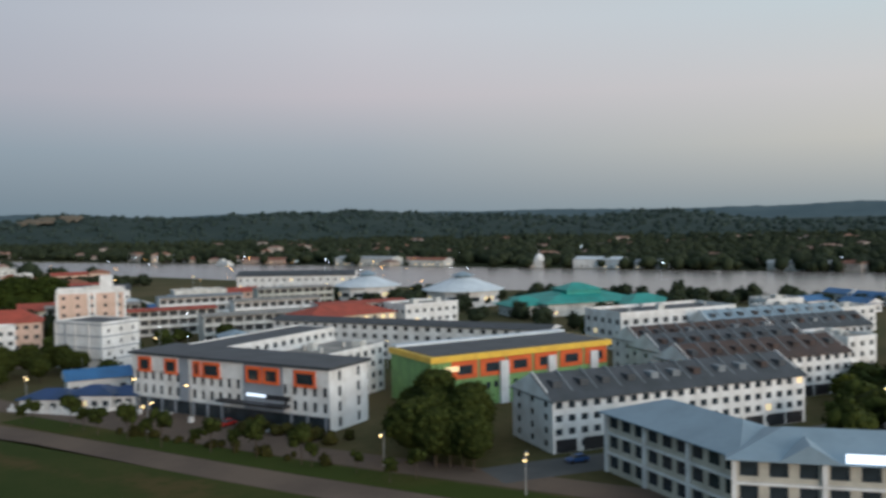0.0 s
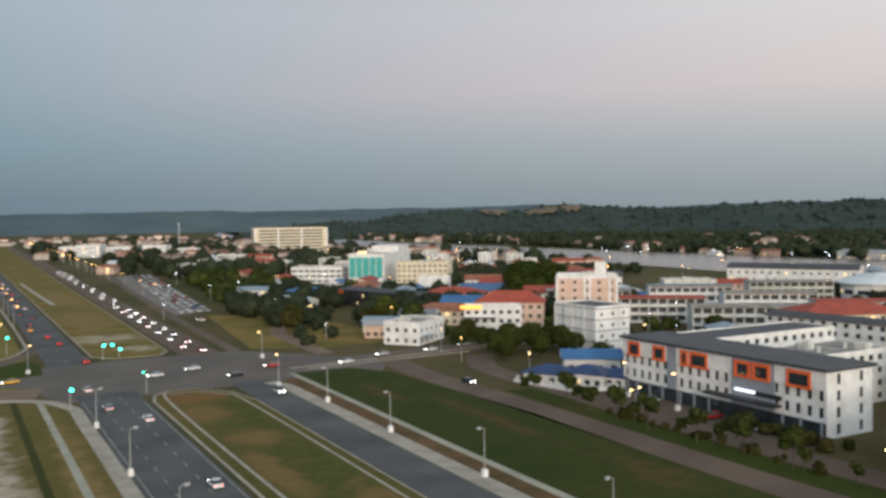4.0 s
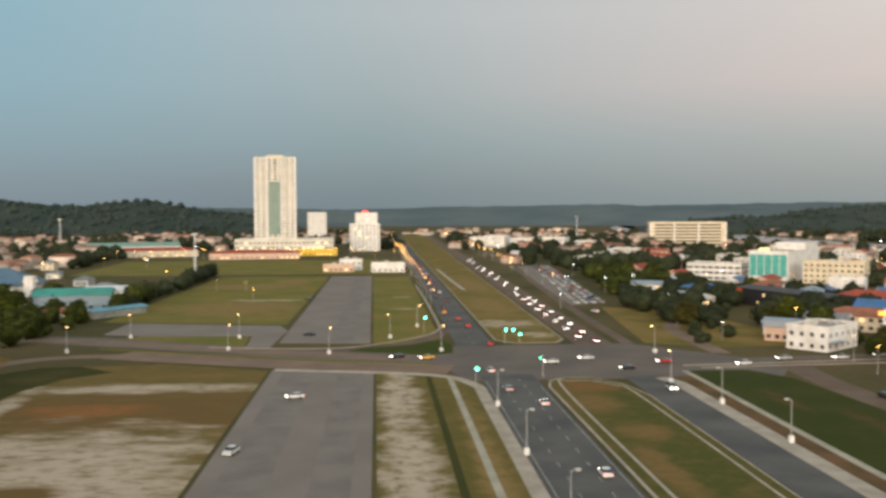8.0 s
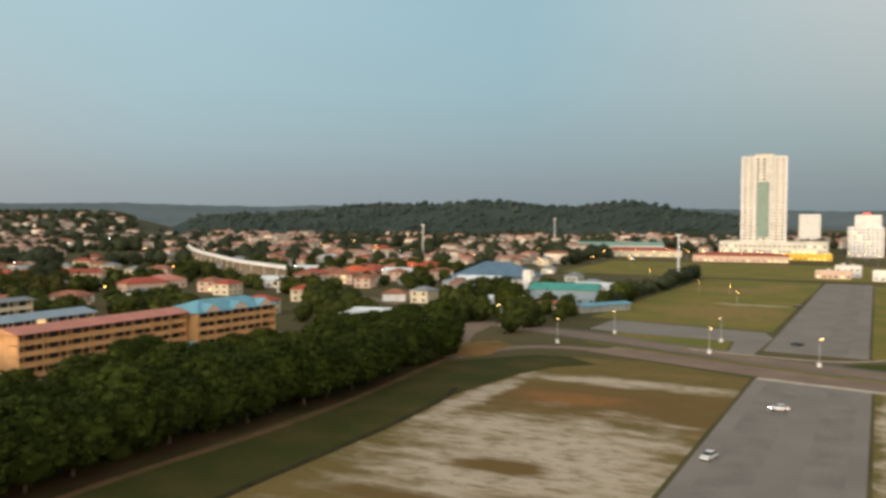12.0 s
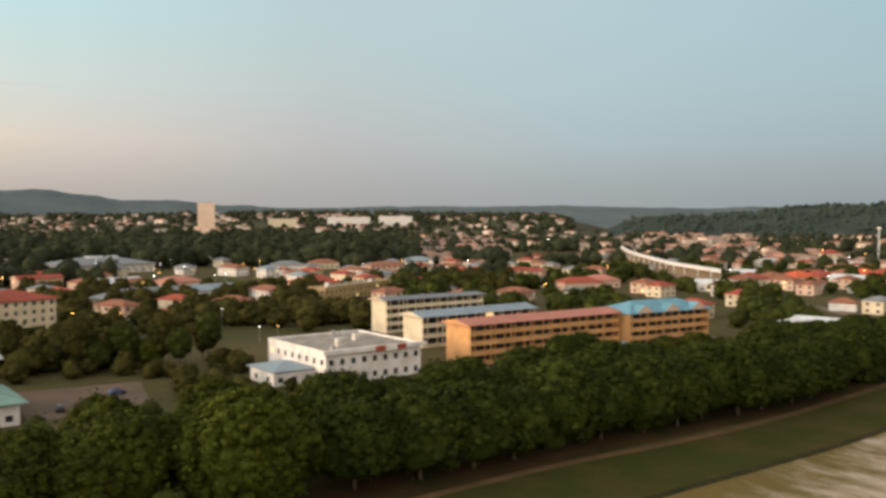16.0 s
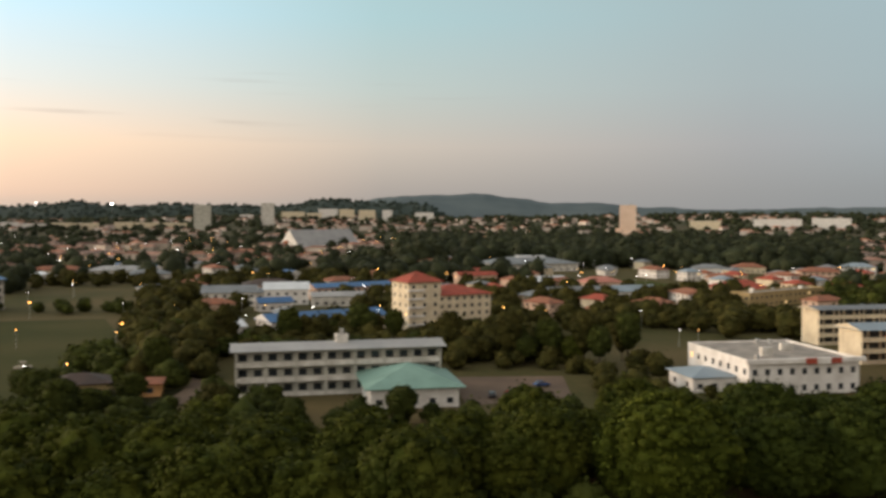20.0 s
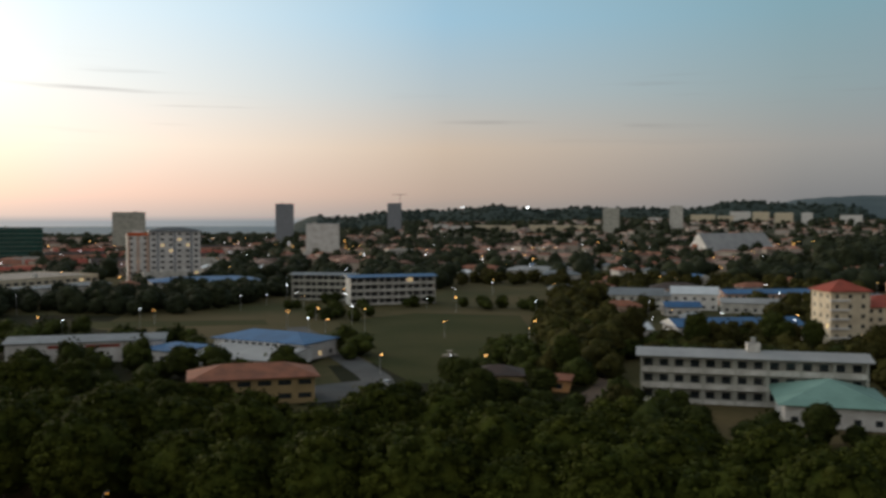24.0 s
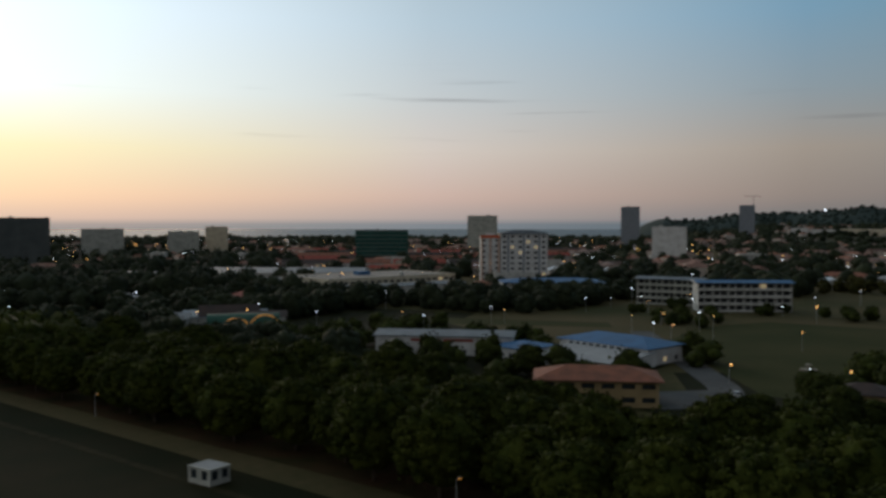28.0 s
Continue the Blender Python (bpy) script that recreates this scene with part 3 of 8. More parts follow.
def block(name, label, x, y, rot, L, W, H, rows, bays, sbays, wall="white", roof="flat", roofm="flatroof", win=(1.6, 1.4), sill=0.9, kind="frame", lit=0.012,
          rise=3.0, over=0.8, parapet=0.9, category="building", band=None, z0=0.0, panes=2, back=True, margin=0.0, group="", trim=None, clutter=True):
    """A building of L (front, looking to local -y) by W and H metres from its front left corner: walls with windows, parapet or pitched roof."""
    root = empty(name, pose(x, y, 0, 0, 0, rot))
    tagged(root, label, category, group)
    claim(x, y, rot, L, W)
    g = Geo()
    jw = Geo() if far_off(x, y) else None
    facade(g, root, (0, 0), (L, 0), z0, H, bays, rows, win, sill, kind, lit, panes=panes, margin=margin, joined=jw)
    facade(g, root, (L, 0), (L, W), z0, H, sbays, rows, win, sill, kind, lit, panes=panes, joined=jw)
    facade(g, root, (L, W), (0, W), z0, H, 0, 0, win)
    facade(g, root, (0, W), (0, 0), z0, H, sbays, rows, win, sill, kind, lit, panes=panes, joined=jw)
    if jw and jw.f:
        tagged(part("glazing", jw, [M["farglass"], M["litwin"]], root), kind="stuff")
    g.poly([(0, 0, H), (L, 0, H), (L, W, H), (0, W, H)])
    if z0 > 0:
        g.box(0.6, L - 0.6, 0.6, W - 0.6, 0, z0 + 0.02, 0)
    part("wall", g, M[wall], root)
    if roof == "flat":
        r = Geo()
        r.box(0.3, L - 0.3, 0.3, W - 0.3, H - 0.1, H + 0.12)
        part("roof", r, M[roofm], root)
        q = Geo()
        for a in ((-0.1, L + 0.1, -0.1, 0.25), (-0.1, L + 0.1, W - 0.25, W + 0.1), (-0.1, 0.25, 0.25, W - 0.25), (L - 0.25, L + 0.1, 0.25, W - 0.25)):
            q.box(*a, H - 0.15, H + parapet)
        part("parapet", q, M[trim or wall], root)
        if clutter and L > 12 and W > 9:
            rr = random.Random(int(abs(x * 7 + y * 3)))
            for k in range(2):
                px, py = rr.uniform(2, L - 5), rr.uniform(2, W - 5)
                b = Geo()
                b.box(px, px + rr.uniform(1.5, 3.5), py, py + rr.uniform(1.5, 3), H + 0.12, H + rr.uniform(1.4, 2.6))
                part("roof_box", b, M["offwhite"], root)
            for k in range(3):
                px, py = rr.uniform(2, L - 3), rr.uniform(1.5, W - 2)
                b = Geo()
                b.tube(px, py, H + 0.12, H + 1.5, 0.7, 0.7, 10)
                part("water_tank", b, M["steel"], root)
    elif roof in ("hip", "gable"):
        rg = hip_geo(0, L, 0, W, H, rise, over, gable=roof == "gable")
        part("roof", rg, [M[roofm], M[wall]], root)
        if roof == "gable" and L >= W:
            part("roof_seams", ribs_geo(0, L, 0, W, H, rise, max(4, int(L / 3)), over), M[roofm], root)
    if band:
        for k in range(1, rows + 1):
            zz = z0 + (H - z0) * k / rows
            b = Geo()
            for a in ((-0.18, L + 0.18, -0.18, 0.0), (-0.18, L + 0.18, W, W + 0.18), (-0.18, 0.0, 0.0, W), (L, L + 0.18, 0.0, W)):
                b.box(*a, zz - 0.45, zz - 0.1)
            part("floor_band", b, M[band], root)
    return root


def corridor_block(name, label, x, y, rot, L, W, H, rows, bays, wall="schoolgrey", roofm="greyroof", roof="gable", rise=1.6, rail=None, category="school", over=1.2, deep=2.8, wide=0.8):
    """A school or flat block with open corridors along its front: slabs, parapets, columns, and a rear wall with doors
    and windows, widened to stand for corridor shade.
    """
    root = empty(name, pose(x, y, 0, 0, 0, rot))
    tagged(root, label, category)
    g, ch = Geo(), H / rows
    claim(x, y, rot, L, W)
    jw = Geo() if far_off(x, y) else None
    # oversized dark panes imitate the shade inside the corridors
    facade(g, root, (0, deep), (L, deep), 0, H, bays, rows, (L / bays * wide, min(2.0, ch * 0.6 * (wide + 0.2))), 0.8, "dark", 0.02, joined=jw)
    if jw:
        tagged(part("glazing", jw, [M["farglass"], M["litwin"]], root), kind="stuff")
    facade(g, root, (L, 0), (L, W), 0, H, 0, 0, (1, 1))
    facade(g, root, (L, W), (0, W), 0, H, 0, 0, (1, 1))
    facade(g, root, (0, W), (0, 0), 0, H, 0, 0, (1, 1))
    g.poly([(0, 0, H), (L, 0, H), (L, W, H), (0, W, H)])
    part("wall", g, M[wall], root)
    for j in range(rows):
        s = Geo()
        if j:
            s.box(0, L, 0, deep, j * ch - 0.25, j * ch)
            part("corridor_slab", s, M[wall], root)
        q = Geo()
        q.box(0.0, L, -0.14, 0.0, max(j * ch - 0.3, 0.0), j * ch + 1.0)
        part("corridor_parapet", q, M[rail or wall], root)
    for k in range(bays // 2 + 1):
        c = Geo()
        xx = min(max(L * k / (bays // 2), 0.2), L - 0.2)
        c.box(xx - 0.2, xx + 0.2, -0.3, -0.14, 0, H)
        part("column", c, M[wall], root)
    part("roof", hip_geo(0, L, 0, W, H, rise, over, gable=roof == "gable"), [M[roofm], M[wall]], root)
    if roof == "gable":
        part("roof_seams", ribs_geo(0, L, 0, W, H, rise, max(4, int(L / 3)), over), M[roofm], root)
    return root


# ---- trees ----
ICO = {}
for level in (1, 2, 3):
    b = bmesh.new()
    bmesh.ops.create_icosphere(b, subdivisions=level, radius=1.0)
    b.verts.ensure_lookup_table()
    ICO[level] = (np.array([v.co[:] for v in b.verts]), [tuple(v.index for v in f.verts) for f in b.faces])
    b.free()


def crown_arrays(r, rx, rz, lumps, leaves, leaf, level=2, core=0.80):
    """Vertices and faces of a crown: a rough core, small uneven tufts over it, and loose sprays of leaves that break the outline."""
    V, Fc, n, centres = [], [], 0, []
    size = 1.75 / math.sqrt(lumps + 6)
    for k in range(lumps + 1):
        base, faces = ICO[level if k == 0 else 1]
        if k == 0:
            off = r.uniform(0, 50)
            wob = np.array([1 + 0.16 * noise.fractal((p[0] * 2.2 + off, p[1] * 2.2, p[2] * 2.2), 1.0, 2.0, 3) for p in base])
            c, rad = np.zeros(3), np.array([rx, rx, rz]) * core
        else:
            a, t = r.uniform(0, 2 * math.pi), r.uniform(-0.6, 0.97)
            s = size * r.uniform(0.65, 1.3)
            q, reach = math.sqrt(1 - t * t), max(0.3, 0.97 - s * r.uniform(0.7, 1.1))
            c = np.array([q * reach * rx * math.cos(a), q * reach * rx * math.sin(a), t * reach * rz])
            rad = np.array([rx * s, rx * s, rz * s * 0.72])
            wob = 1 + 0.13 * np.sin(base @ np.array([r.uniform(2, 6), r.uniform(2, 6), r.uniform(2, 6)]) + r.uniform(0, 6))
        V.append(base * rad * wob[:, None] + c)
        Fc += [tuple(n + i for i in f) for f in faces]
        n += len(base)
        centres.append((c, rad))
    for k in range(leaves):
        c, rad = centres[r.randrange(len(centres)) if r.random() < 0.85 else 0]
        d = np.array([r.gauss(0, 1), r.gauss(0, 1), r.gauss(0.35, 0.9)])
        d /= np.linalg.norm(d)
        p = c + d * rad * r.uniform(0.95, 1.3)
        t = np.cross(d, [r.gauss(0, 1), r.gauss(0, 1), r.gauss(0, 1)])
        t /= np.linalg.norm(t) + 1e-6
        o = np.cross(d, t) + d * r.uniform(-0.9, 0.9)
        s = leaf * r.uniform(0.5, 1.3)
        V.append(np.array([p - t * s * 0.5, p + o * s * 0.45 + d * s * 0.12, p + t * s * 0.5, p - o * s * 0.45 - d * s * 0.1]))
        Fc += [(n, n + 1, n + 2), (n, n + 2, n + 3)]
        n += 4
    return np.concatenate(V), Fc


def trunk_geo(r, h, rad, limbs=4, reach=2.5):
    g = Geo()
    g.tube(0, 0, -0.2, h * 0.5, rad, rad * 0.75, 8)
    g.tube(0, 0, h * 0.5, h, rad * 0.75, rad * 0.4, 8)
    for k in range(limbs):
        a = 2 * math.pi * k / limbs + r.uniform(-0.4, 0.4)
        p = Vector((0, 0, h * r.uniform(0.45, 0.7)))
        q = Vector((math.cos(a) * reach, math.sin(a) * reach, h * r.uniform(0.95, 1.25)))
        side = Vector((-math.sin(a), math.cos(a), 0)) * rad * 0.35
        up = Vector((0, 0, rad * 0.4))
        ring0, ring1 = [p - side, p - up, p + side, p + up], [q - side * 0.4, q - up * 0.4, q + side * 0.4, q + up * 0.4]
        for i in range(4):
            j = (i + 1) % 4
            g.poly([ring0[i], ring0[j], ring1[j], ring1[i]])
    return g


def make_tree(seed, h, rx, rz, lumps, leaves, leaf, m="leaf", level=2, trunk=0.3, core=0.80, label="broad-leaved tree with a dense rounded green crown", name="tree"):
    r = random.Random(seed)
    root = empty(name, pose(0, 0, -500))
    tagged(root, label, "tree")
    part("trunk", trunk_geo(r, h - rz * 1.1, trunk, 4, rx * 0.45), M["bark"], root)
    v, f = crown_arrays(r, rx, rz, lumps, leaves, leaf, level, core)
    v[:, 2] += h - rz * 0.98
    part("crown", mesh_of("crown", v.tolist(), f, [M[m]], smooth=True), None, root)
    return root


def drop(ob):
    for o in (*ob.children_recursive, ob):
        bpy.data.objects.remove(o)

# ---- ground, water, hills ----
def sheet(name, pts, z0, z1, m, label="", category="", kind="structure"):
    g = Geo()
    area = sum(pts[i][0] * pts[(i + 1) % len(pts)][1] - pts[(i + 1) % len(pts)][0] * pts[i][1] for i in range(len(pts)))
    g.prism(pts if area > 0 else pts[::-1], z0, z1)
    ob = new(name, g.mesh(name, M[m]))
    return tagged(ob, label, category, kind=kind)


def ribbon(name, line, width, z0, z1, m, label, category="road"):
    """A strip of constant width along a line of points."""
    left, right = [], []
    for i, p in enumerate(line):
        a, b = Vector(line[max(i - 1, 0)]), Vector(line[min(i + 1, len(line) - 1)])
        d = (b - a).normalized()
        n = Vector((-d.y, d.x)) * width / 2
        left.append((p[0] + n.x, p[1] + n.y))
        right.append((p[0] - n.x, p[1] - n.y))
    g = Geo()
    for i in range(len(line) - 1):
        g.prism([right[i], right[i + 1], left[i + 1], left[i]], z0, z1)
    ob = new(name, g.mesh(name, M[m]))
    return tagged(ob, label, category, kind="structure")


def curve(pts, n=10):
    """Points of a smooth line through pts."""
    out = []
    P = [pts[0], *pts, pts[-1]]
    for i in range(1, len(P) - 2):
        p0, p1, p2, p3 = (np.array(P[i + k], float) for k in (-1, 0, 1, 2))
        for k in range(n):
            t = k / n
            out.append(tuple(0.5 * (2 * p1 + (p2 - p0) * t + (2 * p0 - 5 * p1 + 4 * p2 - p3) * t * t + (3 * p1 - p0 - 3 * p2 + p3) * t ** 3)))
    out.append(tuple(pts[-1]))
    return out


def blob(cx, cy, rx, ry, seed, wob=0.22, n=40, turn=0.0):
    r = random.Random(seed)
    ph = [r.uniform(0, 6.28) for _ in range(5)]
    out = []
    for k in range(n):
        a = 2 * math.pi * k / n
        s = 1 + wob * (math.sin(2 * a + ph[0]) * 0.5 + math.sin(3 * a + ph[1]) * 0.4 + math.sin(5 * a + ph[2]) * 0.3 + math.sin(9 * a + ph[3]) * 0.2)
        x, y = rx * s * math.cos(a), ry * s * math.sin(a)
        out.append((cx + x * math.cos(turn) - y * math.sin(turn), cy + x * math.sin(turn) + y * math.cos(turn)))
    return out


FAR = 4880.0
REGION = [(742, -1500), (738, 900), (800, 1500), (960, 2400), (3000, 3600), (4000, 2000), (4300, -1500)]
sheet("ground", [(FAR * math.cos(2 * math.pi * k / 96), FAR * math.sin(2 * math.pi * k / 96)) for k in range(96)], -1.0, 0.0, "ground", "low green and brown ground cover of the town plain", "ground")
RIVER = curve([(600, -900), (615, -300), (616, 60), (618, 420), (632, 800), (625, 1200), (640, 1800), (780, 2700), (1200, 3900)], 8)
BANKS = curve([(480, -900), (488, -300), (494, 40), (505, 160), (508, 320), (532, 560), (560, 843), (550, 1022), (572, 1862), (700, 2700), (1100, 3900)], 6) + curve([(1300, 3900), (858, 3238), (760, 1900), (704, 1386), (716, 1084), (734, 560), (731, 250), (739, 40), (742, -300), (730, -900)], 6)
sheet("water", BANKS, 0.0, 0.06, "water", "wide muddy brown river with a smooth surface", "river")
sheet("water", [(FAR * 0.995 * math.sin(radians(a)), FAR * 0.995 * math.cos(radians(a))) for a in range(-200, -111, 2)] + [(-3000, -1370), (-2500, -1250), (-2150, -1400), (-1800, -1850), (-1350, -2150), (-900, -2300), (100, -2400), (1600, -2600)],
      0.0, 0.05, "sea", "calm grey-blue sea reaching the horizon", "sea")

sheet("woodland_floor", REGION, 0.0, 0.05, "woodfloor", "dark undergrowth beyond the river", "ground")


def bump(a, c, w):
    d = (a - c + 180) % 360 - 180
    return math.exp(-(d / w) ** 2)


HILLS = []


def hill_range(name, label, r0, r1, base, peaks, a0, a1, rough, m="hill", na=420, nr=14, seed=0):
    """Wooded hills on a ring sector between two distances: heights in metres of rounded peaks at bearings, with uneven canopy."""
    def at(az, s):
        crest = base + sum(h * bump(az, c, w) for c, w, h in peaks)
        edge = min(1.0, min(az - a0, a1 - az) / (a1 - a0) / 0.05)
        rr = r0 + (r1 - r0) * s
        x, y = rr * math.sin(radians(az)), rr * math.cos(radians(az))
        prof = math.sin(min(s / 0.55, 1.0) * math.pi / 2) ** 1.3 if s < 0.75 else math.cos((s - 0.75) / 0.25 * math.pi / 2) ** 0.6
        nz = noise.fractal((x * 0.0023, y * 0.0023, seed), 1.0, 2.0, 4) * rough + noise.noise((x * 0.021, y * 0.021, seed)) * rough * 0.32
        return x, y, max(-2.0, (crest + nz) * prof * edge ** 0.7 - 1.0)
    k = nr + 1
    v = [at(a0 + (a1 - a0) * i / na, j / nr) for i in range(na + 1) for j in range(k)]
    f = [(i * k + j, (i + 1) * k + j, (i + 1) * k + j + 1, i * k + j + 1) for i in range(na) for j in range(nr)]
    HILLS.append((a0, a1, at))
    ob = new(name, mesh_of(name, v, f, [M[m]], smooth=True))
    return tagged(ob, label, "hills", kind="structure")


hill_range("backdrop_hills", "long low wooded ridge along the horizon, painted with pale blue haze", 3300, 4800, 82,
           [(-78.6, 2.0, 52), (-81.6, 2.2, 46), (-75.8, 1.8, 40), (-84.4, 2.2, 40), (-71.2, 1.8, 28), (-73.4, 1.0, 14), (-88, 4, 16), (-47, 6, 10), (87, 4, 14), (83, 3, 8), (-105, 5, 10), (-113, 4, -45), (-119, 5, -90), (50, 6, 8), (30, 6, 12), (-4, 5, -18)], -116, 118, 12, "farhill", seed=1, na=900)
hill_range("backdrop_hills", "nearer wooded hill, its green canopy tinted blue for haze", 1900, 2700, 38, [(-15, 3.5, 42), (-23, 4, 35), (-19, 2, 6), (-31, 5, 26), (-9, 2, 8)], -44, -5, 14, seed=4, na=340)
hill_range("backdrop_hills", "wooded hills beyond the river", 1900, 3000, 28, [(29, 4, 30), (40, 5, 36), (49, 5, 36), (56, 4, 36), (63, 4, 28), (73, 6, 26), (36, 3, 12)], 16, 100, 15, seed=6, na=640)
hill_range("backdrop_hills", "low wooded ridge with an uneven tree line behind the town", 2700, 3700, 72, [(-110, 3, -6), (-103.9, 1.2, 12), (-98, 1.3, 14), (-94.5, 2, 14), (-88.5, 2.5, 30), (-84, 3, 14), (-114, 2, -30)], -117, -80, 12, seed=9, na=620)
hill_range("suburb_slope", "gently rising ground covered by the far suburbs", 1500, 3400, 43, [(-104, 9, -14), (-80, 10, -6), (-62, 8, 4), (-113, 3, -28)], -116, -44, 6, "slope", seed=14, na=420)

# the old airstrip and the fields round it
sheet("old_airstrip", [(-32, 100), (-2, 100), (-3.2, 254), (-32.5, 256)], 0.0, 0.07, "oldasphalt", "worn grey asphalt of a disused airstrip", "road")
sheet("old_airstrip", [(-37, 312), (-5, 308), (-9, 648), (-38, 648)], 0.0, 0.07, "oldasphalt", "far stretch of worn grey airstrip asphalt", "road")
sheet("old_airstrip", [(-106, 340), (-91, 334), (-49, 331), (-47, 302), (-39, 299), (-37.5, 345), (-42, 361), (-106, 375)], 0.0, 0.065, "oldasphalt", "grey asphalt taxiway branching off the airstrip", "road")
sheet("field_grass", [(-96, 328), (-91, 333), (-50, 329.5), (-48, 305)], 0.0, 0.07, "bigfield", "narrow grass triangle beside the taxiway", "grass")
sheet("field_grass", [(-106, 100), (-33, 100), (-33.6, 257), (-66, 271), (-90, 269), (-104, 250)], 0.0, 0.03, "sandfield", "rough grass with pale sand and reddish earth patches", "grass")
sheet("field_grass", [(-118, 380), (-40, 364), (-40, 650), (-118, 652)], 0.0, 0.03, "bigfield", "large mown green field", "grass")
sheet("field_grass", [(-4, 309), (20, 300), (18, 640), (-8, 640)], 0.0, 0.03, "bigfield", "green strip between airstrip and road", "grass")
sheet("field_grass", [(-1, 100), (24, 100), (23.6, 236), (17, 246), (-2.5, 250)], 0.0, 0.03, "sandstrip", "grass strip with bare sand beside the road", "grass")
ribbon("drain", [(13, 100), (12.5, 180), (12, 244)], 1.5, 0.0, 0.05, "playfield", "overgrown drainage ditch", "ditch")
ribbon("pavement", [(18.6, 100), (18.2, 180), (17.8, 240)], 1.5, 0.0, 0.08, "path", "narrow concrete drain cover strip", "pavement")
ribbon("pavement", curve([(24.5, 100), (24.5, 205), (23.0, 232), (10, 247), (-32, 257.5)]), 3.0, 0.0, 0.15, "concrete", "pale concrete pavement along the road", "pavement")

sheet("field_grass", [(-235, 672), (14, 672), (4, 880), (-250, 880)], 0.0, 0.03, "bigfield", "open green field before the shopping halls", "grass")

# the dual carriageway
ribbon("road", [(33.8, -500), (33.8, 245)], 15, 0.0, 0.05, "asphalt", "dark asphalt carriageway with worn lane lines", "road")
sheet("road", [(20, 245), (24, 236), (110, 236), (118, 250), (166, 256), (166, 272), (112, 266), (84, 300), (24, 300), (16, 284), (-34, 300), (-98, 331), (-150, 345), (-150, 332), (-100, 311), (-33, 281), (17, 263)],
      0.0, 0.045, "junction", "wide asphalt junction of two roads", "road")
ribbon("road", [(31, 298), (30, 700), (28, 1200), (24, 1900)], 13, 0.0, 0.05, "asphalt", "dark asphalt carriageway running to the horizon", "road")
ribbon("road", [(72, 298), (78, 700), (86, 1200), (92, 1900)], 13, 0.0, 0.05, "brownroad", "asphalt carriageway full of oncoming traffic", "road")
ribbon("road", [(71, -500), (71, 240)], 10.4, 0.0, 0.05, "asphalt", "grey asphalt carriageway", "road")
ribbon("road", curve([(19, 254), (-10, 261), (-33, 269), (-60, 279.5), (-86, 290)]), 15, 0.0, 0.052, "warmroad", "asphalt carriageway coloured brown as under sodium lamps", "road")
ribbon("road", curve([(-84, 288), (-100, 287), (-113, 279), (-121.5, 262), (-123, 250)]), 7, 0.0, 0.051, "warmroad", "slip road bending along the trees, coloured brown as lamplit", "road")
ribbon("median_grass", curve([(14, 263.5), (-4, 268), (-35, 280), (-69, 292.5), (-96, 304)]), 1.8, 0.05, 0.2, "bigfield", "narrow worn grass median between the carriageways", "grass")
ribbon("road", curve([(-130, 262), (-145, 300), (-160, 345), (-240, 400), (-420, 470)]), 12, 0.0, 0.05, "warmroad", "road past the village houses", "road")
sheet("pavement", blob(-124, 272, 10, 17, 5), 0.0, 0.056, "earth", "bare reddish earth at the road bend", "ground")
sheet("field_grass", [(-12, 291), (14, 281), (22, 284), (23, 300), (20, 316), (10, 304), (-6, 297)], 0.0, 0.18, "lush", "small grassy traffic island", "grass")
ribbon("kerb", curve([(-60, 304), (-37, 299), (-13, 299), (8, 317), (20, 339), (22, 378), (20, 560)]), 0.9, 0.0, 0.17, "concrete", "pale kerb curving round the field", "kerb")
ribbon("road", curve([(-60, 300), (-13, 295), (4, 303), (17, 322), (26, 350)]), 6, 0.0, 0.049, "brownroad", "slip road round the traffic island", "road")
# medians and verges, raised behind kerbs
MED = [(42.2, -500), (65.2, -500), (65.4, 214), (63, 228), (56, 237.5), (49, 238.5), (44, 234), (42.4, 226)]
sheet("kerb", MED, 0.0, 0.16, "concrete", "pale concrete kerb round the median", "kerb")
sheet("median_grass", [(42.8, -500), (64.7, -500), (64.9, 213.6), (62.6, 227), (56, 236.7), (49.2, 237.7), (44.5, 233.2), (43.0, 225.6)], 0.0, 0.2, "median", "dry brown and green grass on the median", "grass")
ribbon("pavement", curve([(62.4, 100), (62.6, 212), (60, 226), (55, 233)]), 0.6, 0.0, 0.215, "concrete", "narrow concrete strip inside the median", "pavement")
ribbon("pavement", curve([(45.6, 100), (45.8, 222), (50, 233), (57, 232)]), 0.7, 0.0, 0.215, "concrete", "narrow concrete strip inside the median", "pavement")
MED2 = [(39, 312), (45, 304), (60, 304), (64, 312), (69, 700), (78, 1200), (84, 1900), (34, 1900), (36, 1200), (38, 700)]
sheet("kerb", MED2, 0.0, 0.14, "concrete", "pale concrete kerb round the far median", "kerb")
sheet("median_grass", [(39.5, 312.5), (45.5, 304.6), (59.5, 304.6), (63.5, 312.5), (68.5, 700), (77.5, 1200), (83.5, 1900), (34.5, 1900), (36.5, 1200), (38.5, 700)], 0.0, 0.18, "median2", "wide grassy median with dry patches", "grass")
ribbon("pavement", [(47, 520), (45, 600), (43, 720)], 2.5, 0.0, 0.21, "concrete", "pale track across the median", "pavement")
ribbon("pavement", [(77.7, -500), (77.7, 228), (75.6, 236)], 4.0, 0.0, 0.15, "concrete", "pale concrete pavement with lamp posts", "pavement")
ribbon("field_grass", [(82.3, -500), (82.3, 238)], 4.6, 0.0, 0.06, "trodden", "brown bare verge", "grass")
ribbon("pavement", [(85.0, -500), (84.6, 150), (85.4, 246)], 1.8, 0.0, 0.12, "path", "greenish concrete drain along the verge", "pavement")
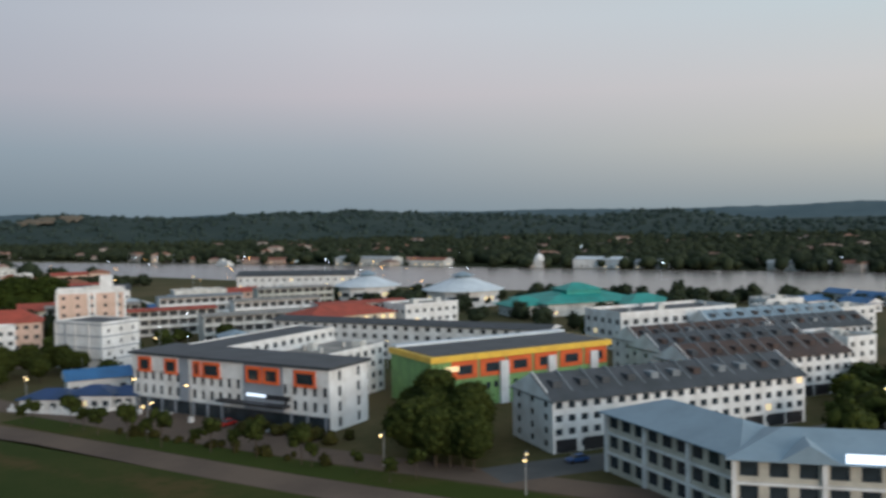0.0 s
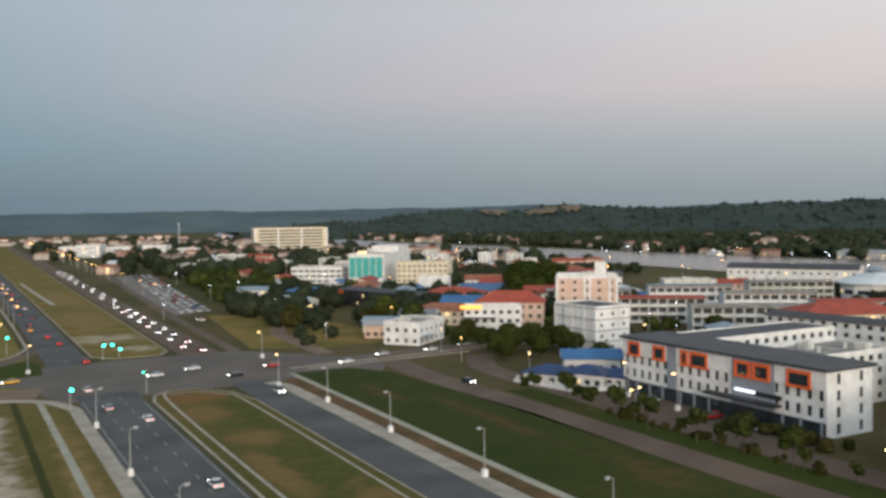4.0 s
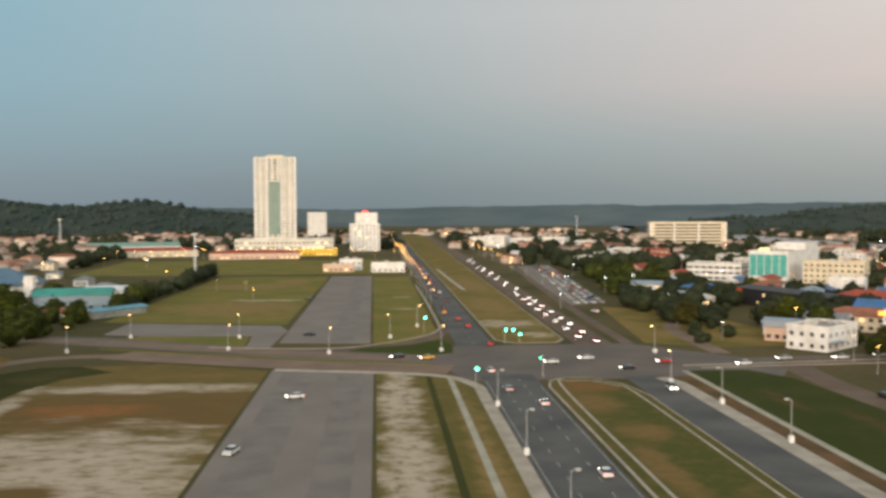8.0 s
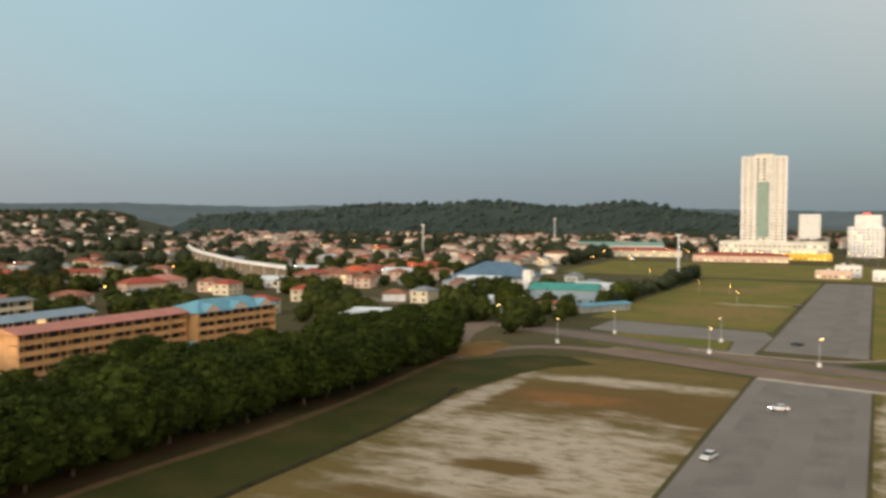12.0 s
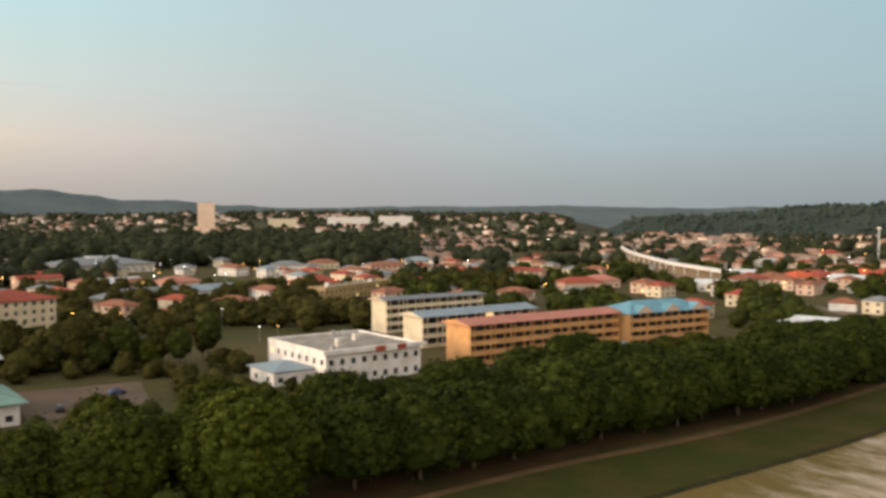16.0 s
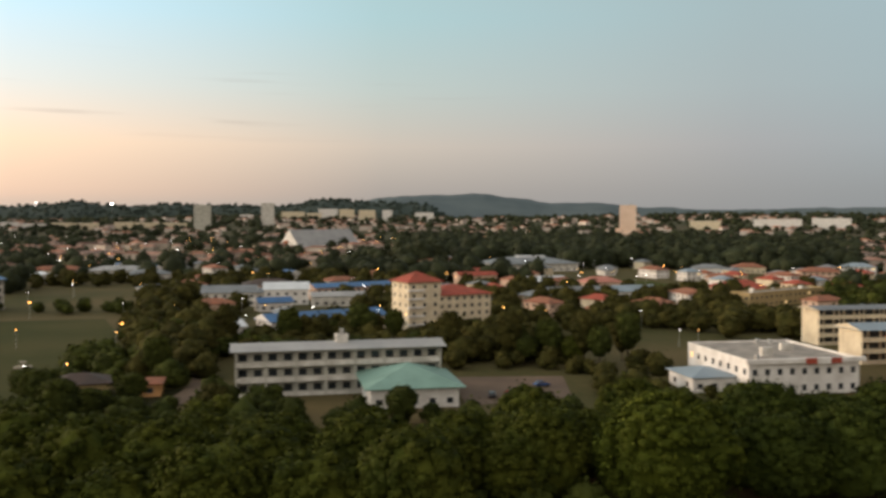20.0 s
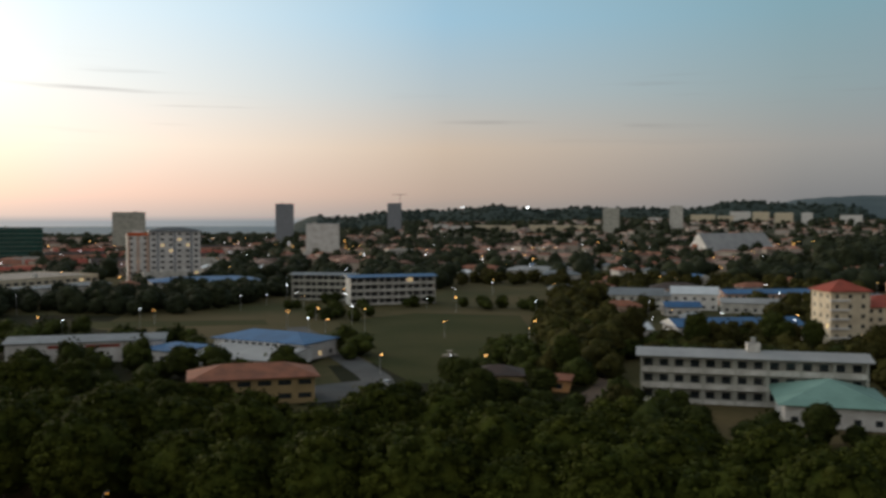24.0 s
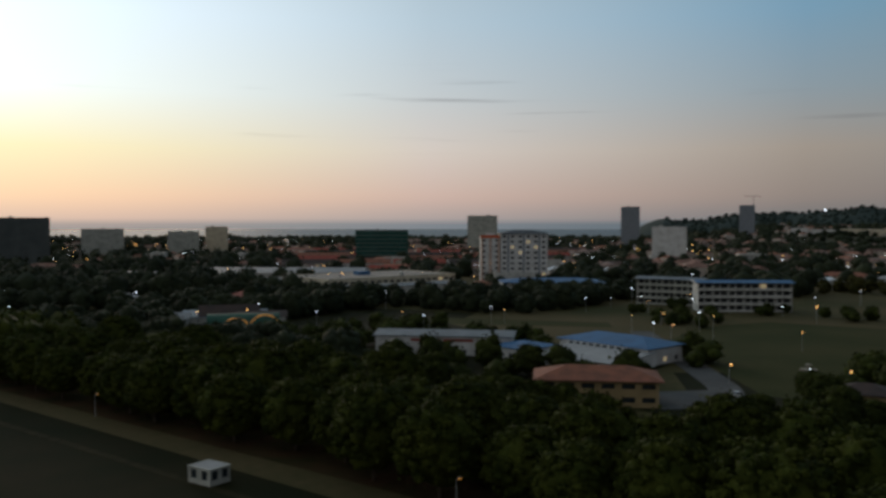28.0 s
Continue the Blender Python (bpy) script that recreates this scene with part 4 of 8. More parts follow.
sheet("field_grass", [(86, 0), (113, 0), (113, 110), (115, 165), (113, 200), (111, 232), (104, 246), (86, 246)], 0.0, 0.05, "verge", "green grass verge with brown patches", "grass")
ribbon("road", curve([(122, 258), (117.5, 225), (118.2, 165), (118, 100), (119, 60), (123, 0), (129, -60)]), 9, 0.0, 0.05, "brownroad", "dusty road beside the grass verge", "road")
ribbon("field_grass", curve([(128, 190), (126.6, 150), (126, 100), (128, 40)]), 7.4, 0.0, 0.16, "lush", "planted strip between the roads", "grass")
ribbon("road", curve([(150, 246), (138, 222), (135.5, 180), (135, 110), (137, 60), (140, 0)]), 8.5, 0.0, 0.048, "brownroad", "service road along the buildings", "road")
sheet("pavement", [(139, 113), (150, 113), (150, 182), (139, 182)], 0.0, 0.06, "brownroad", "forecourt paving", "pavement")
ribbon("road", curve([(137, 70), (150, 60), (185, 30), (230, 0)]), 10, 0.0, 0.052, "asphalt", "narrow street between the shop rows", "road")
ribbon("road", [(120, 258), (200, 264), (330, 330)], 11, 0.0, 0.047, "brownroad", "town street with traffic", "road")
ribbon("road", curve([(84, 300), (89, 420), (97, 560), (110, 760), (125, 1100)]), 4.5, 0.0, 0.05, "brownroad", "pale service lane beside the traffic", "road")
sheet("field_grass", [(90, 300), (112, 290), (150, 290), (140, 400), (104, 420)], 0.0, 0.03, "grass", "scrubby grass by the town", "grass")
sheet("car_park", [(92, 428), (112, 440), (124, 560), (142, 760), (114, 760), (99, 560)], 0.0, 0.04, "oldasphalt", "large asphalt car park full of cars", "road")
ribbon("road", curve([(124, 366), (112, 338), (109, 300), (108, 276)]), 6.5, 0.0, 0.042, "warmroad", "pale dirt track across the grass", "road")
ribbon("kerb", [(88, 254.6), (126, 257.4), (172, 262)], 0.5, 0.0, 0.2, "concrete", "pale kerb along the town street", "kerb")
ribbon("kerb", [(92, 250.5), (123.6, 252.6), (150, 253.5)], 0.5, 0.0, 0.2, "concrete", "pale kerb along the town street", "kerb")
# lane paint
for xx, y0, y1, gap in ((31.0, 100, 236, 9), (36.4, 100, 236, 9), (31, 305, 700, 14), (76, 305, 700, 14)):
    y = y0
    while y < y1:
        g = Geo()
        g.box(xx - 0.08, xx + 0.08, y, y + 3.0, 0.05, 0.058)
        tagged(new("lane_mark", g.mesh("lane_mark", M["paint"])), "short worn white lane dash", "road marking", "lane dashes", "structure")
        y += gap
ribbon("lane_line", [(27.2, 100), (27.2, 236)], 0.15, 0.05, 0.058, "paint", "worn white edge line", "road marking")
ribbon("lane_line", [(40.6, 100), (40.6, 228)], 0.15, 0.05, 0.058, "paint", "worn white edge line", "road marking")

# west: lane, ditch and litter under the tree belt, school yards and sports field
sheet("tree_belt_floor", [(-168, -520), (-106, -520), (-108, 40), (-117, 100), (-117, 180), (-124, 242), (-122, 282), (-150, 286)], 0.0, 0.03, "soil", "brown leaf litter under the tree belt", "ground")
ribbon("pavement", curve([(-111, 20), (-116, 100), (-114.6, 140), (-115.6, 178), (-122.5, 242), (-123, 252)]), 2.2, 0.0, 0.05, "trodden", "worn earth path along the tree belt", "pavement")
sheet("field_grass", [(-102, -520), (20, -520), (20, -20), (-98, 40)], 0.0, 0.02, "darkturf", "turf south of the airstrip, darkened as if backlit", "grass")
sheet("field_grass", [(-92.5, 30), (-94, 120), (-94, 150), (-97, 193), (-93, 232), (-88, 248), (-78, 258), (-90, 268.5), (-101, 268), (-114, 252), (-122, 240), (-115, 178), (-114, 140), (-115.5, 100), (-110, 20)], 0.0, 0.045, "belt_verge", "rough green verge along the ditch", "grass")
ribbon("drain", curve([(-88, -500), (-91, 40), (-93.7, 108), (-94, 136), (-94.6, 165), (-97, 193), (-100, 206)]), 1.8, 0.0, 0.055, "ditchdark", "dark overgrown drainage ditch", "ditch")
sheet("sports_field", [(-228, -79), (-262, -106), (-300, -142), (-360, -152), (-397, -136), (-402, -86), (-330, -64), (-270, -55), (-228, -57)], 0.0, 0.05, "playfield", "green school playing field", "grass")
ribbon("pavement", curve([(-222, -59), (-255, -57), (-285, -54), (-322, -55)]), 5, 0.0, 0.062, "trodden", "bare earth track beside the playing field", "pavement")
sheet("sports_field", [(-300, -246), (-335, -180), (-350, -190), (-318, -262)], 0.0, 0.05, "playfield", "yellowed strip of playing field", "grass")
ribbon("road", curve([(-200, -82), (-226, -88), (-250, -104), (-276, -124), (-330, -165)]), 9, 0.0, 0.06, "asphalt", "grey driveway of the school", "road")
sheet("school_yard", [(-205, 38), (-212, 66), (-240, 72), (-243, 40)], 0.0, 0.04, "brownroad", "dusty school yard with parked cars", "road")
ribbon("road", curve([(-186, -40), (-206, -34), (-240, -28), (-262, -30)]), 5, 0.0, 0.045, "brownroad", "dusty driveway to the school", "road")
sheet("school_yard", [(-206, 150), (-206, 275), (-214, 275), (-214, 150)], 0.0, 0.04, "brownroad", "dusty strip before the school blocks", "road")
sheet("sports_field", blob(-1020, -130, 140, 45, 11, 0.15), 0.0, 0.06, "verge", "distant lit green sports ground", "grass")
sheet("sports_field", blob(-560, 210, 45, 30, 12, 0.2), 0.0, 0.06, "lush", "open green between trees", "grass")

sheet("school_yard", [(-186, -40), (-192, -96), (-214, -92), (-246, -112), (-258, -98), (-240, -60), (-236, -30)], 0.0, 0.035, "darkturf", "worn ground round the school drive, darkened as if backlit", "ground")
sheet("car_park", [(-196, -92), (-214, -74), (-232, -88), (-212, -106)], 0.0, 0.055, "asphalt", "small asphalt car park behind the orange-roofed house", "road")
sheet("field_grass", [(-186, -110), (-150, -110), (-150, -420), (-300, -420), (-345, -260), (-300, -240), (-262, -120)], 0.0, 0.03, "darkturf", "turf between the sheds, darkened as if backlit", "grass")

ribbon("road", curve([(-150, 338), (-100, 320), (-34, 290.5), (8, 275)]), 9, 0.0, 0.058, "warmroad", "carriageway coloured warm brown as lamplit", "road")
ribbon("old_airstrip", [(-9, 100), (-9.6, 254)], 7, 0.0, 0.075, "stripband", "darker worn lane of the airstrip", "road")
ribbon("old_airstrip", [(-24, 100), (-24.4, 254)], 9, 0.0, 0.0755, "stripband", "darker worn lane of the airstrip", "road")
ribbon("old_airstrip", [(-15, 310), (-17, 648)], 8, 0.0, 0.075, "stripband", "darker worn lane of the far airstrip", "road")

# ---- east side: the buildings by the junction ----
def extra(root, name, m, *boxes, label=""):
    g = Geo()
    for b in boxes:
        g.box(*b)
    return part(name, g, M[m], root, label)


gb = block("office_building", "four-storey white and grey building with orange window boxes", 150, 175.5, -90, 60.5, 14, 13.4, 4, 22, 2, "white", roofm="darkroof", win=(1.1, 2.1), sill=0.7, kind="dark", lit=0.03, parapet=0.5, trim="greywall", clutter=False)
extra(gb, "upper_wall", "white", (0, 60.5, -0.3, -0.02, 9.7, 13.4))
extra(gb, "shopfront_band", "glass", (0.2, 60.3, -0.22, -0.02, 0.1, 3.1), label="dark glazed ground floor")
extra(gb, "roof_edge", "darkroof", (-0.7, 61.2, -1.0, 14.7, 13.5, 14.1), label="dark overhanging roof edge")
for s0, s1 in ((16.2, 19.2), (36.5, 48.0)):
    extra(gb, "grey_panel", "greywall", (s0, s1, -0.5, -0.02, 3.2, 13.5))
for s0, s1 in ((2.2, 6.6), (11.2, 15.4), (20.6, 23.0), (23.6, 29.2), (37.4, 41.8), (42.4, 47.0), (51.0, 57.0)):
    d = -0.9 if 36 < s0 < 48 else -0.55
    q = extra(gb, "window_box", "orange", (s0, s0 + 0.6, d, -0.02, 9.3, 13.0), (s1 - 0.6, s1, d, -0.02, 9.3, 13.0), (s0 + 0.6, s1 - 0.6, d, -0.02, 12.3, 13.0), (s0 + 0.6, s1 - 0.6, d, -0.02, 9.3, 9.9), label="bright orange box frame")
    extra(gb, "window_pane", "glass", (s0 + 0.6, s1 - 0.6, -0.42 if d > -0.6 else -0.62, -0.31, 9.9, 12.3))
extra(gb, "canopy", "dark", (30, 50, -3.0, -0.5, 4.6, 5.1))
extra(gb, "sign_board", "black", (43.2, 50, -0.75, -0.55, 5.9, 6.9), label="dark unlit sign board")
extra(gb, "sign", "sign", (37.5, 43.0, -0.75, -0.55, 6.3, 6.8), label="glowing white sign bar")
for s in (1, 5.5, 10, 14.5, 20.5, 25, 29.5, 50, 54.5, 59.5):
    extra(gb, "column", "greywall", (s - 0.3, s + 0.3, -0.35, -0.02, 0, 3.3))
for s in (6, 21, 51, 55):
    extra(gb, "shopfront", "glass", (s, s + 3.5, -0.1, -0.03, 0.3, 2.9))
block("office_wing", "white rear wing with a dark sheet roof and pale edge", 164, 162, 0, 50, 14, 13.0, 4, 14, 4, "white", roofm="darkroof", kind="dark", parapet=0.4, clutter=False)
block("office_wing", "low inner wing with a pale flat roof", 166, 132, 0, 30, 16, 12.2, 4, 9, 4, "white", roofm="flatroof", kind="dark", parapet=0.6)
block("apartment_block", "long white block with blue windows and a dark roof", 236, 205, -85, 100, 11, 11.4, 4, 26, 3, "white", "gable", "darkroof", rise=1.2, kind="dark")
yb = block("market_building", "green and yellow building with orange window bands", 177, 106, -30.4, 53, 21, 11.4, 3, 0, 0, "greenwall", roofm="darkroof", parapet=0.3, clutter=False)
extra(yb, "fascia", "yellow", (-0.6, 53.6, -1.2, 21.3, 11.5, 12.9), label="broad yellow roof fascia")
extra(yb, "roof_sheet", "darkroof", (0.6, 52.4, 0, 20, 12.9, 13.1))
extra(yb, "roof_edge", "whiteroof", (0, 53, 18, 21, 13.1, 13.6))
for k in range(6):
    s = 6.5 + 8.0 * k
    extra(yb, "orange_panel", "orange", (s - 1.0, s + 6.2, -0.25, -0.02, 7.0, 11.3))
    w = part("window", window_mesh(4.2, 2.2, "dark", 3), None, yb)
    w.matrix_basis = pose(s + 0.6, -0.3, 8.0)
    for j in range(2):
        w = part("window", window_mesh(1.2, 1.5, "dark", 1), None, yb)
        w.matrix_basis = pose(s + 0.8 + 2.2 * j, -0.06, 4.0)
for s in (19.0, 33.5, 47.0):
    extra(yb, "pilaster", "white", (s, s + 2.4, -0.9, -0.02, 0, 10.4))
extra(yb, "sign", "litwin", (3.6, 7.2, -0.7, -0.4, 9.0, 10.2), label="lit pale yellow sign panel")
extra(yb, "shop_light", "signorange", (10, 12.5, -0.3, -0.1, 0.8, 2.0))


def shop_row(x, y, rot, L, W, H, rows, units, roofm="darkroof", wall="white", label="row of white shophouses with dark pitched roofs"):
    """A terrace of shops: gabled dark roof, raised party walls, dormer vents, black panels for the shaded shop
    recesses.
    """
    eave, rise = H - 1.8, 4.0
    root = block("shophouse_row", label, x, y, rot, L, W, eave, rows, units * 2, 3, wall, "none", win=(1.5, 1.3), kind="dark", lit=0.02, category="shophouses")
    part("roof", hip_geo(0, L, 0, W, eave, rise, 0.5, gable=True), [M[roofm], M[wall]], root)
    for k in range(units + 1):
        s = min(max(L * k / units, 0.15), L - 0.15)
        g = Geo()
        for a, b in ((s - 0.15, s + 0.15),):
            p = [(-0.6, eave - 0.2), (W / 2, eave + rise + 0.35), (W + 0.6, eave - 0.2), (W + 0.6, eave - 0.5), (-0.6, eave - 0.5)]
            g.poly([(a, u, z) for u, z in p][::-1])
            g.poly([(b, u, z) for u, z in p])
            g.poly([(a, p[0][0], p[0][1]), (b, p[0][0], p[0][1]), (b, p[1][0], p[1][1]), (a, p[1][0], p[1][1])])
            g.poly([(a, p[1][0], p[1][1]), (b, p[1][0], p[1][1]), (b, p[2][0], p[2][1]), (a, p[2][0], p[2][1])])
        part("party_wall", g, M[wall if k in (0, units) else "greyroof"], root)
    rr = random.Random(int(x))
    for k in range(units):
        s = L * (k + 0.5) / units + rr.uniform(-0.6, 0.6)
        extra(root, "dormer", rr.choice(("greyroof", "brownroof", "darkroof", "darkroof")), (s - 0.9, s + 0.9, W * 0.2, W * 0.42, eave + 1.2, eave + 3.0))
        # black panel on the wall paints the shade of a recessed shop front
        extra(root, "shopfront", "black", (s - L / units * 0.4, s + L / units * 0.4, -0.08, -0.02, 0.1, 2.6))
    return root


lw = shop_row(155, 66, -38, 62, 17, 12.0, 4, 11)
shop_row(206, 52, -38, 48, 15, 12.0, 4, 8, "brownroof", label="row of shophouses with brown-black roofs")
shop_row(225, 65, -38, 50, 15, 11.5, 3, 9, "darkroof")
shop_row(243, 76, -38, 50, 15, 11.0, 3, 9, "brownroof", label="row of shophouses with brown-black roofs")
shop_row(272, 60, -38, 60, 14, 10.5, 3, 10, "darkroof")
shop_row(300, 70, -38, 60, 13, 10.5, 3, 10, "bluegrey", label="row of shophouses with blue-grey roofs")
fb = block("apartment_house", "grey-beige three-storey house with a blue-grey hipped roof", 149, 53, -126.2, 33, 15, 10.6, 3, 9, 4, "beige", "hip", "bluegrey", win=(2.5, 2.3), kind="frame", rise=3.0, over=1.2, lit=0.0)
fb2 = block("apartment_house", "grey-beige three-storey house with a blue-grey hipped roof and a lit sign", 128.5, 27, -74.7, 60, 15, 10.6, 3, 15, 4, "beige", "hip", "bluegrey", win=(2.6, 2.3), rise=3.0, over=1.2, lit=0.0)
for ob, ln, bs in ((fb, 33, 9), (fb2, 60, 15)):
    for j in (1, 2):
        extra(ob, "cornice", "white", (-0.3, ln + 0.3, -0.4, -0.02, j * 3.53 - 0.25, j * 3.53 + 0.15))
    for k in range(0, bs + 1, 3):
        extra(ob, "pilaster", "white", (ln * k / bs - 0.35, ln * k / bs + 0.35, -0.5, -0.02, 0, 10.4))
for c0, c1 in ((6, 14), (22, 30)):
    g = Geo()
    g.poly([(c0, -1.2, 10.6), (c1, -1.2, 10.6), ((c0 + c1) / 2, -1.2, 13.0)])
    g.poly([(c0, -1.2, 10.6), ((c0 + c1) / 2, -1.2, 13.0), ((c0 + c1) / 2, 4.5, 13.0), (c0, 1.0, 10.6)][::-1])
    g.poly([(c1, -1.2, 10.6), ((c0 + c1) / 2, -1.2, 13.0), ((c0 + c1) / 2, 4.5, 13.0), (c1, 1.0, 10.6)])
    part("gable", g, M["bluegrey"], fb2)
extra(fb2, "sign", "sign", (14.5, 24, -1.5, -1.25, 10.9, 12.1), label="long glowing white sign")
block("white_block", "large white commercial block with dark windows", 284, 96, -35, 50, 21, 12, 3, 12, 5, "white", roofm="darkroof", kind="dark", win=(2.0, 1.7), parapet=1.2)
wb = block("apartment_block", "white four-storey block with thin dark floor bands", 182.2, 249, -88, 21.5, 14.5, 14.6, 4, 0, 3, "white", roofm="darkroof", band="greywall", win=(0.9, 1.2), kind="dark", parapet=0.6, clutter=False)
for s in (0.2, 4.6, 9.2, 15.4, 21.3):
    extra(wb, "pilaster", "greywall" if s == 4.6 else "white", (s - 0.25, s + 0.25, -0.3, -0.02, 0, 14.5))
sb = block("hotel_building", "salmon and white block with a stair tower on the roof", 216, 294, -38.4, 24.6, 15, 19.4, 6, 5, 4, "salmon", roofm="flatroof", kind="dark", parapet=1.4, trim="white", lit=0.0, win=(1.2, 1.2))
for c in (0.2, 11.5, 13.4, 21.5, 24.3):
    extra(sb, "white_pier", "white", (c - 0.5, c + 0.5, -0.35, -0.02, 0, 19.4))
extra(sb, "stair_tower", "white", (15.5, 20.2, 4, 9, 19.5, 25.6))
block("shop_building", "yellow-lit shop with a red hipped roof", 257, 206, -24, 38, 20, 9.5, 3, 10, 5, "cream", "hip", "redroof", rise=3.5, lit=0.12)
block("shop_building", "white building with a red roof", 295, 188, -24, 26, 16, 11, 3, 7, 4, "white", roofm="flatroof")
fx = block("house", "white two-storey flat-roofed shop at the corner", 142, 274, 37, 21, 14, 7.4, 2, 5, 4, "white", roofm="flatroof", kind="dark", win=(1.3, 1.4), parapet=0.9)
extra(fx, "awning", "bluegrey", (0.5, 8, -2.2, -0.02, 3.0, 3.25))
lw3 = block("shop_building", "white three-storey block with a lit orange sign", 171.5, 293, -32, 22, 9, 10.0, 3, 7, 3, "white", roofm="flatroof", kind="dark", lit=0.03)
extra(lw3, "lit_sign", "signorange", (-1.5, 6.5, -0.8, -0.4, 9.6, 11.0), label="glowing orange sign")
extra(lw3, "canopy", "darkroof", (-1, 12, -2.6, -0.1, 6.0, 6.4))
block("hall", "long hall with a red sheet roof", 184, 305, -38, 27, 13, 10.6, 3, 8, 3, "salmon", "hip", "redroof", rise=4.2, kind="dark")
block("hall", "shed with a blue sheet roof", 230, 393, -25, 40, 34, 6.5, 1, 6, 2, "offwhite", "gable", "blueroof", rise=3)
ar = block("arcade", "long dark roofed arcade with orange end panels", 176, 430, -76, 62, 16, 8.2, 2, 14, 3, "black", "gable", "darkroof", rise=1.2, lit=0.35)
extra(ar, "end_panel", "orange", (0, 3.5, -0.4, -0.05, 1.0, 8.0))
extra(ar, "lit_sign", "signorange", (50, 57, -0.7, -0.45, 4.5, 6.2), label="glowing orange sign")
tb = block("office_building", "teal glass fronted building with white side walls", 239, 566, -40, 25, 80, 19.5, 5, 0, 0, "white", roofm="flatroof", parapet=1.0)
extra(tb, "curtain_wall", "tealglass", (0.5, 24.5, -0.25, -0.02, 4.0, 18.0), label="teal glass curtain wall")
for k in range(6):
    extra(tb, "mullion", "white", (0.5 + 4.8 * k - 0.2, 0.5 + 4.8 * k + 0.2, -0.5, -0.25, 3.5, 18.5))
extra(tb, "roof_box", "white", (4, 24, 46, 78, 19.6, 24.5))
extra(tb, "roof_sign", "litwin", (5, 11, 6, 8, 19.7, 22.0))
block("office_building", "cream office block with rows of windows", 267, 548, -38, 36, 20, 13.5, 4, 10, 4, "cream", roofm="flatroof")
block("white_block", "white building with ribbon windows", 206, 590, -36, 36, 22, 10.5, 3, 8, 4, "white", roofm="flatroof", win=(3.4, 1.4))
block("hall", "low shops with blue roofs", 160, 470, -30, 26, 14, 5, 1, 5, 2, "offwhite", "hip", "blueroof", rise=2)
ob_ = block("office_tower", "large cream office block with dark horizontal window bands", 336, 1102, -10, 95, 26, 32.5, 8, 1, 1, "cream", roofm="flatroof", win=(88, 1.9), panes=24, kind="dark", lit=0, parapet=1.5)
for k in (0, 30, 60, 93):
    extra(ob_, "pier", "white", (k, k + 2, -0.6, -0.02, 0, 33.5))
for k, (x, y, L, H) in enumerate(((135, 1195, 30, 15), (168, 1172, 34, 12), (205, 1140, 30, 14), (240, 1110, 24, 10), (120, 1240, 24, 12))):
    block("white_block", "white commercial building beyond the road", x, y, -30, L, 22, H, 3, 8, 4, "white", roofm="flatroof", lit=0.1)
# police post with blue roofs behind a white wall
for x, y, L, W, H in ((133, 196, 13, 9, 3.4), (140, 188, 11, 9, 3.8), (146, 182, 10, 8, 3.2)):
    block("police_post", "low white building with a navy blue hipped roof", x, y, -62, L, W, H, 1, 4, 2, "white", "hip", "navyroof", rise=1.8, lit=0.12)
for k in range(14):
    t = k / 13
    x, y = (133 + 4 * t * 2, 199 - 19 * t * 2) if t < 0.5 else (137 + 13 * (t - 0.5) * 2, 180 - 5 * (t - 0.5) * 2)
    g = Geo()
    g.box(-0.25, 0.25, -0.25, 0.25, 0, 1.9)
    g.box(-1.4, 1.4, -0.12, 0.12, 0, 0.9)
    ob = new("garden_wall", g.mesh("garden_wall", M["white"]))
    ob.matrix_basis = pose(x, y, 0, 0, 0, -78 if t < 0.5 else -21)
    tagged(ob, "white wall panel with a square post", "wall", "white boundary wall")


# riverside halls
def cone_hall(x, y, r, eave, top, roofm, wall, label, sides=12, cap=True):
    root = empty("round_hall", pose(x, y, 0))
    tagged(root, label, "hall")
    g = Geo()
    g.tube(0, 0, 0, eave, r * 0.86, r * 0.86, sides)
    part("wall", g, M[wall], root)
    g = Geo()
    for k in range(sides):
        a, b = 2 * math.pi * k / sides, 2 * math.pi * (k + 1) / sides
        e0, e1 = (r * math.cos(a), r * math.sin(a)), (r * math.cos(b), r * math.sin(b))
        g.poly([(*e0, eave), (*e1, eave), (e1[0] * 0.22, e1[1] * 0.22, top - 2.0), (e0[0] * 0.22, e0[1] * 0.22, top - 2.0)])
        g.poly([(*e1, eave), (*e0, eave), (e0[0], e0[1], eave - 0.5), (e1[0], e1[1], eave - 0.5)][::-1])
    g.poly([(r * math.cos(-2 * math.pi * k / sides), r * math.sin(-2 * math.pi * k / sides), eave - 0.5) for k in range(sides)])
    part("roof", g, M[roofm], root)
    if cap:
        g = Geo()
        g.tube(0, 0, top - 2.2, top - 0.9, r * 0.2, r * 0.2, sides)
        g.tube(0, 0, top - 0.9, top + 1.2, r * 0.3, 0.1, sides)
        part("lantern", g, M["bluegrey" if roofm == "whiteroof" else roofm], root)
    for k in range(sides):
        a = 2 * math.pi * (k + 0.5) / sides
        w = part("window", window_mesh(r * 0.3, 2.2, "lit" if k % 4 == 0 else "dark", 3), None, root)
        w.matrix_basis = pose(r * 0.84 * math.cos(a) - math.sin(a) * -r * 0.15, r * 0.84 * math.sin(a) + math.cos(a) * -r * 0.15, eave * 0.35, 0, 0, math.degrees(a) + 90)
    return root


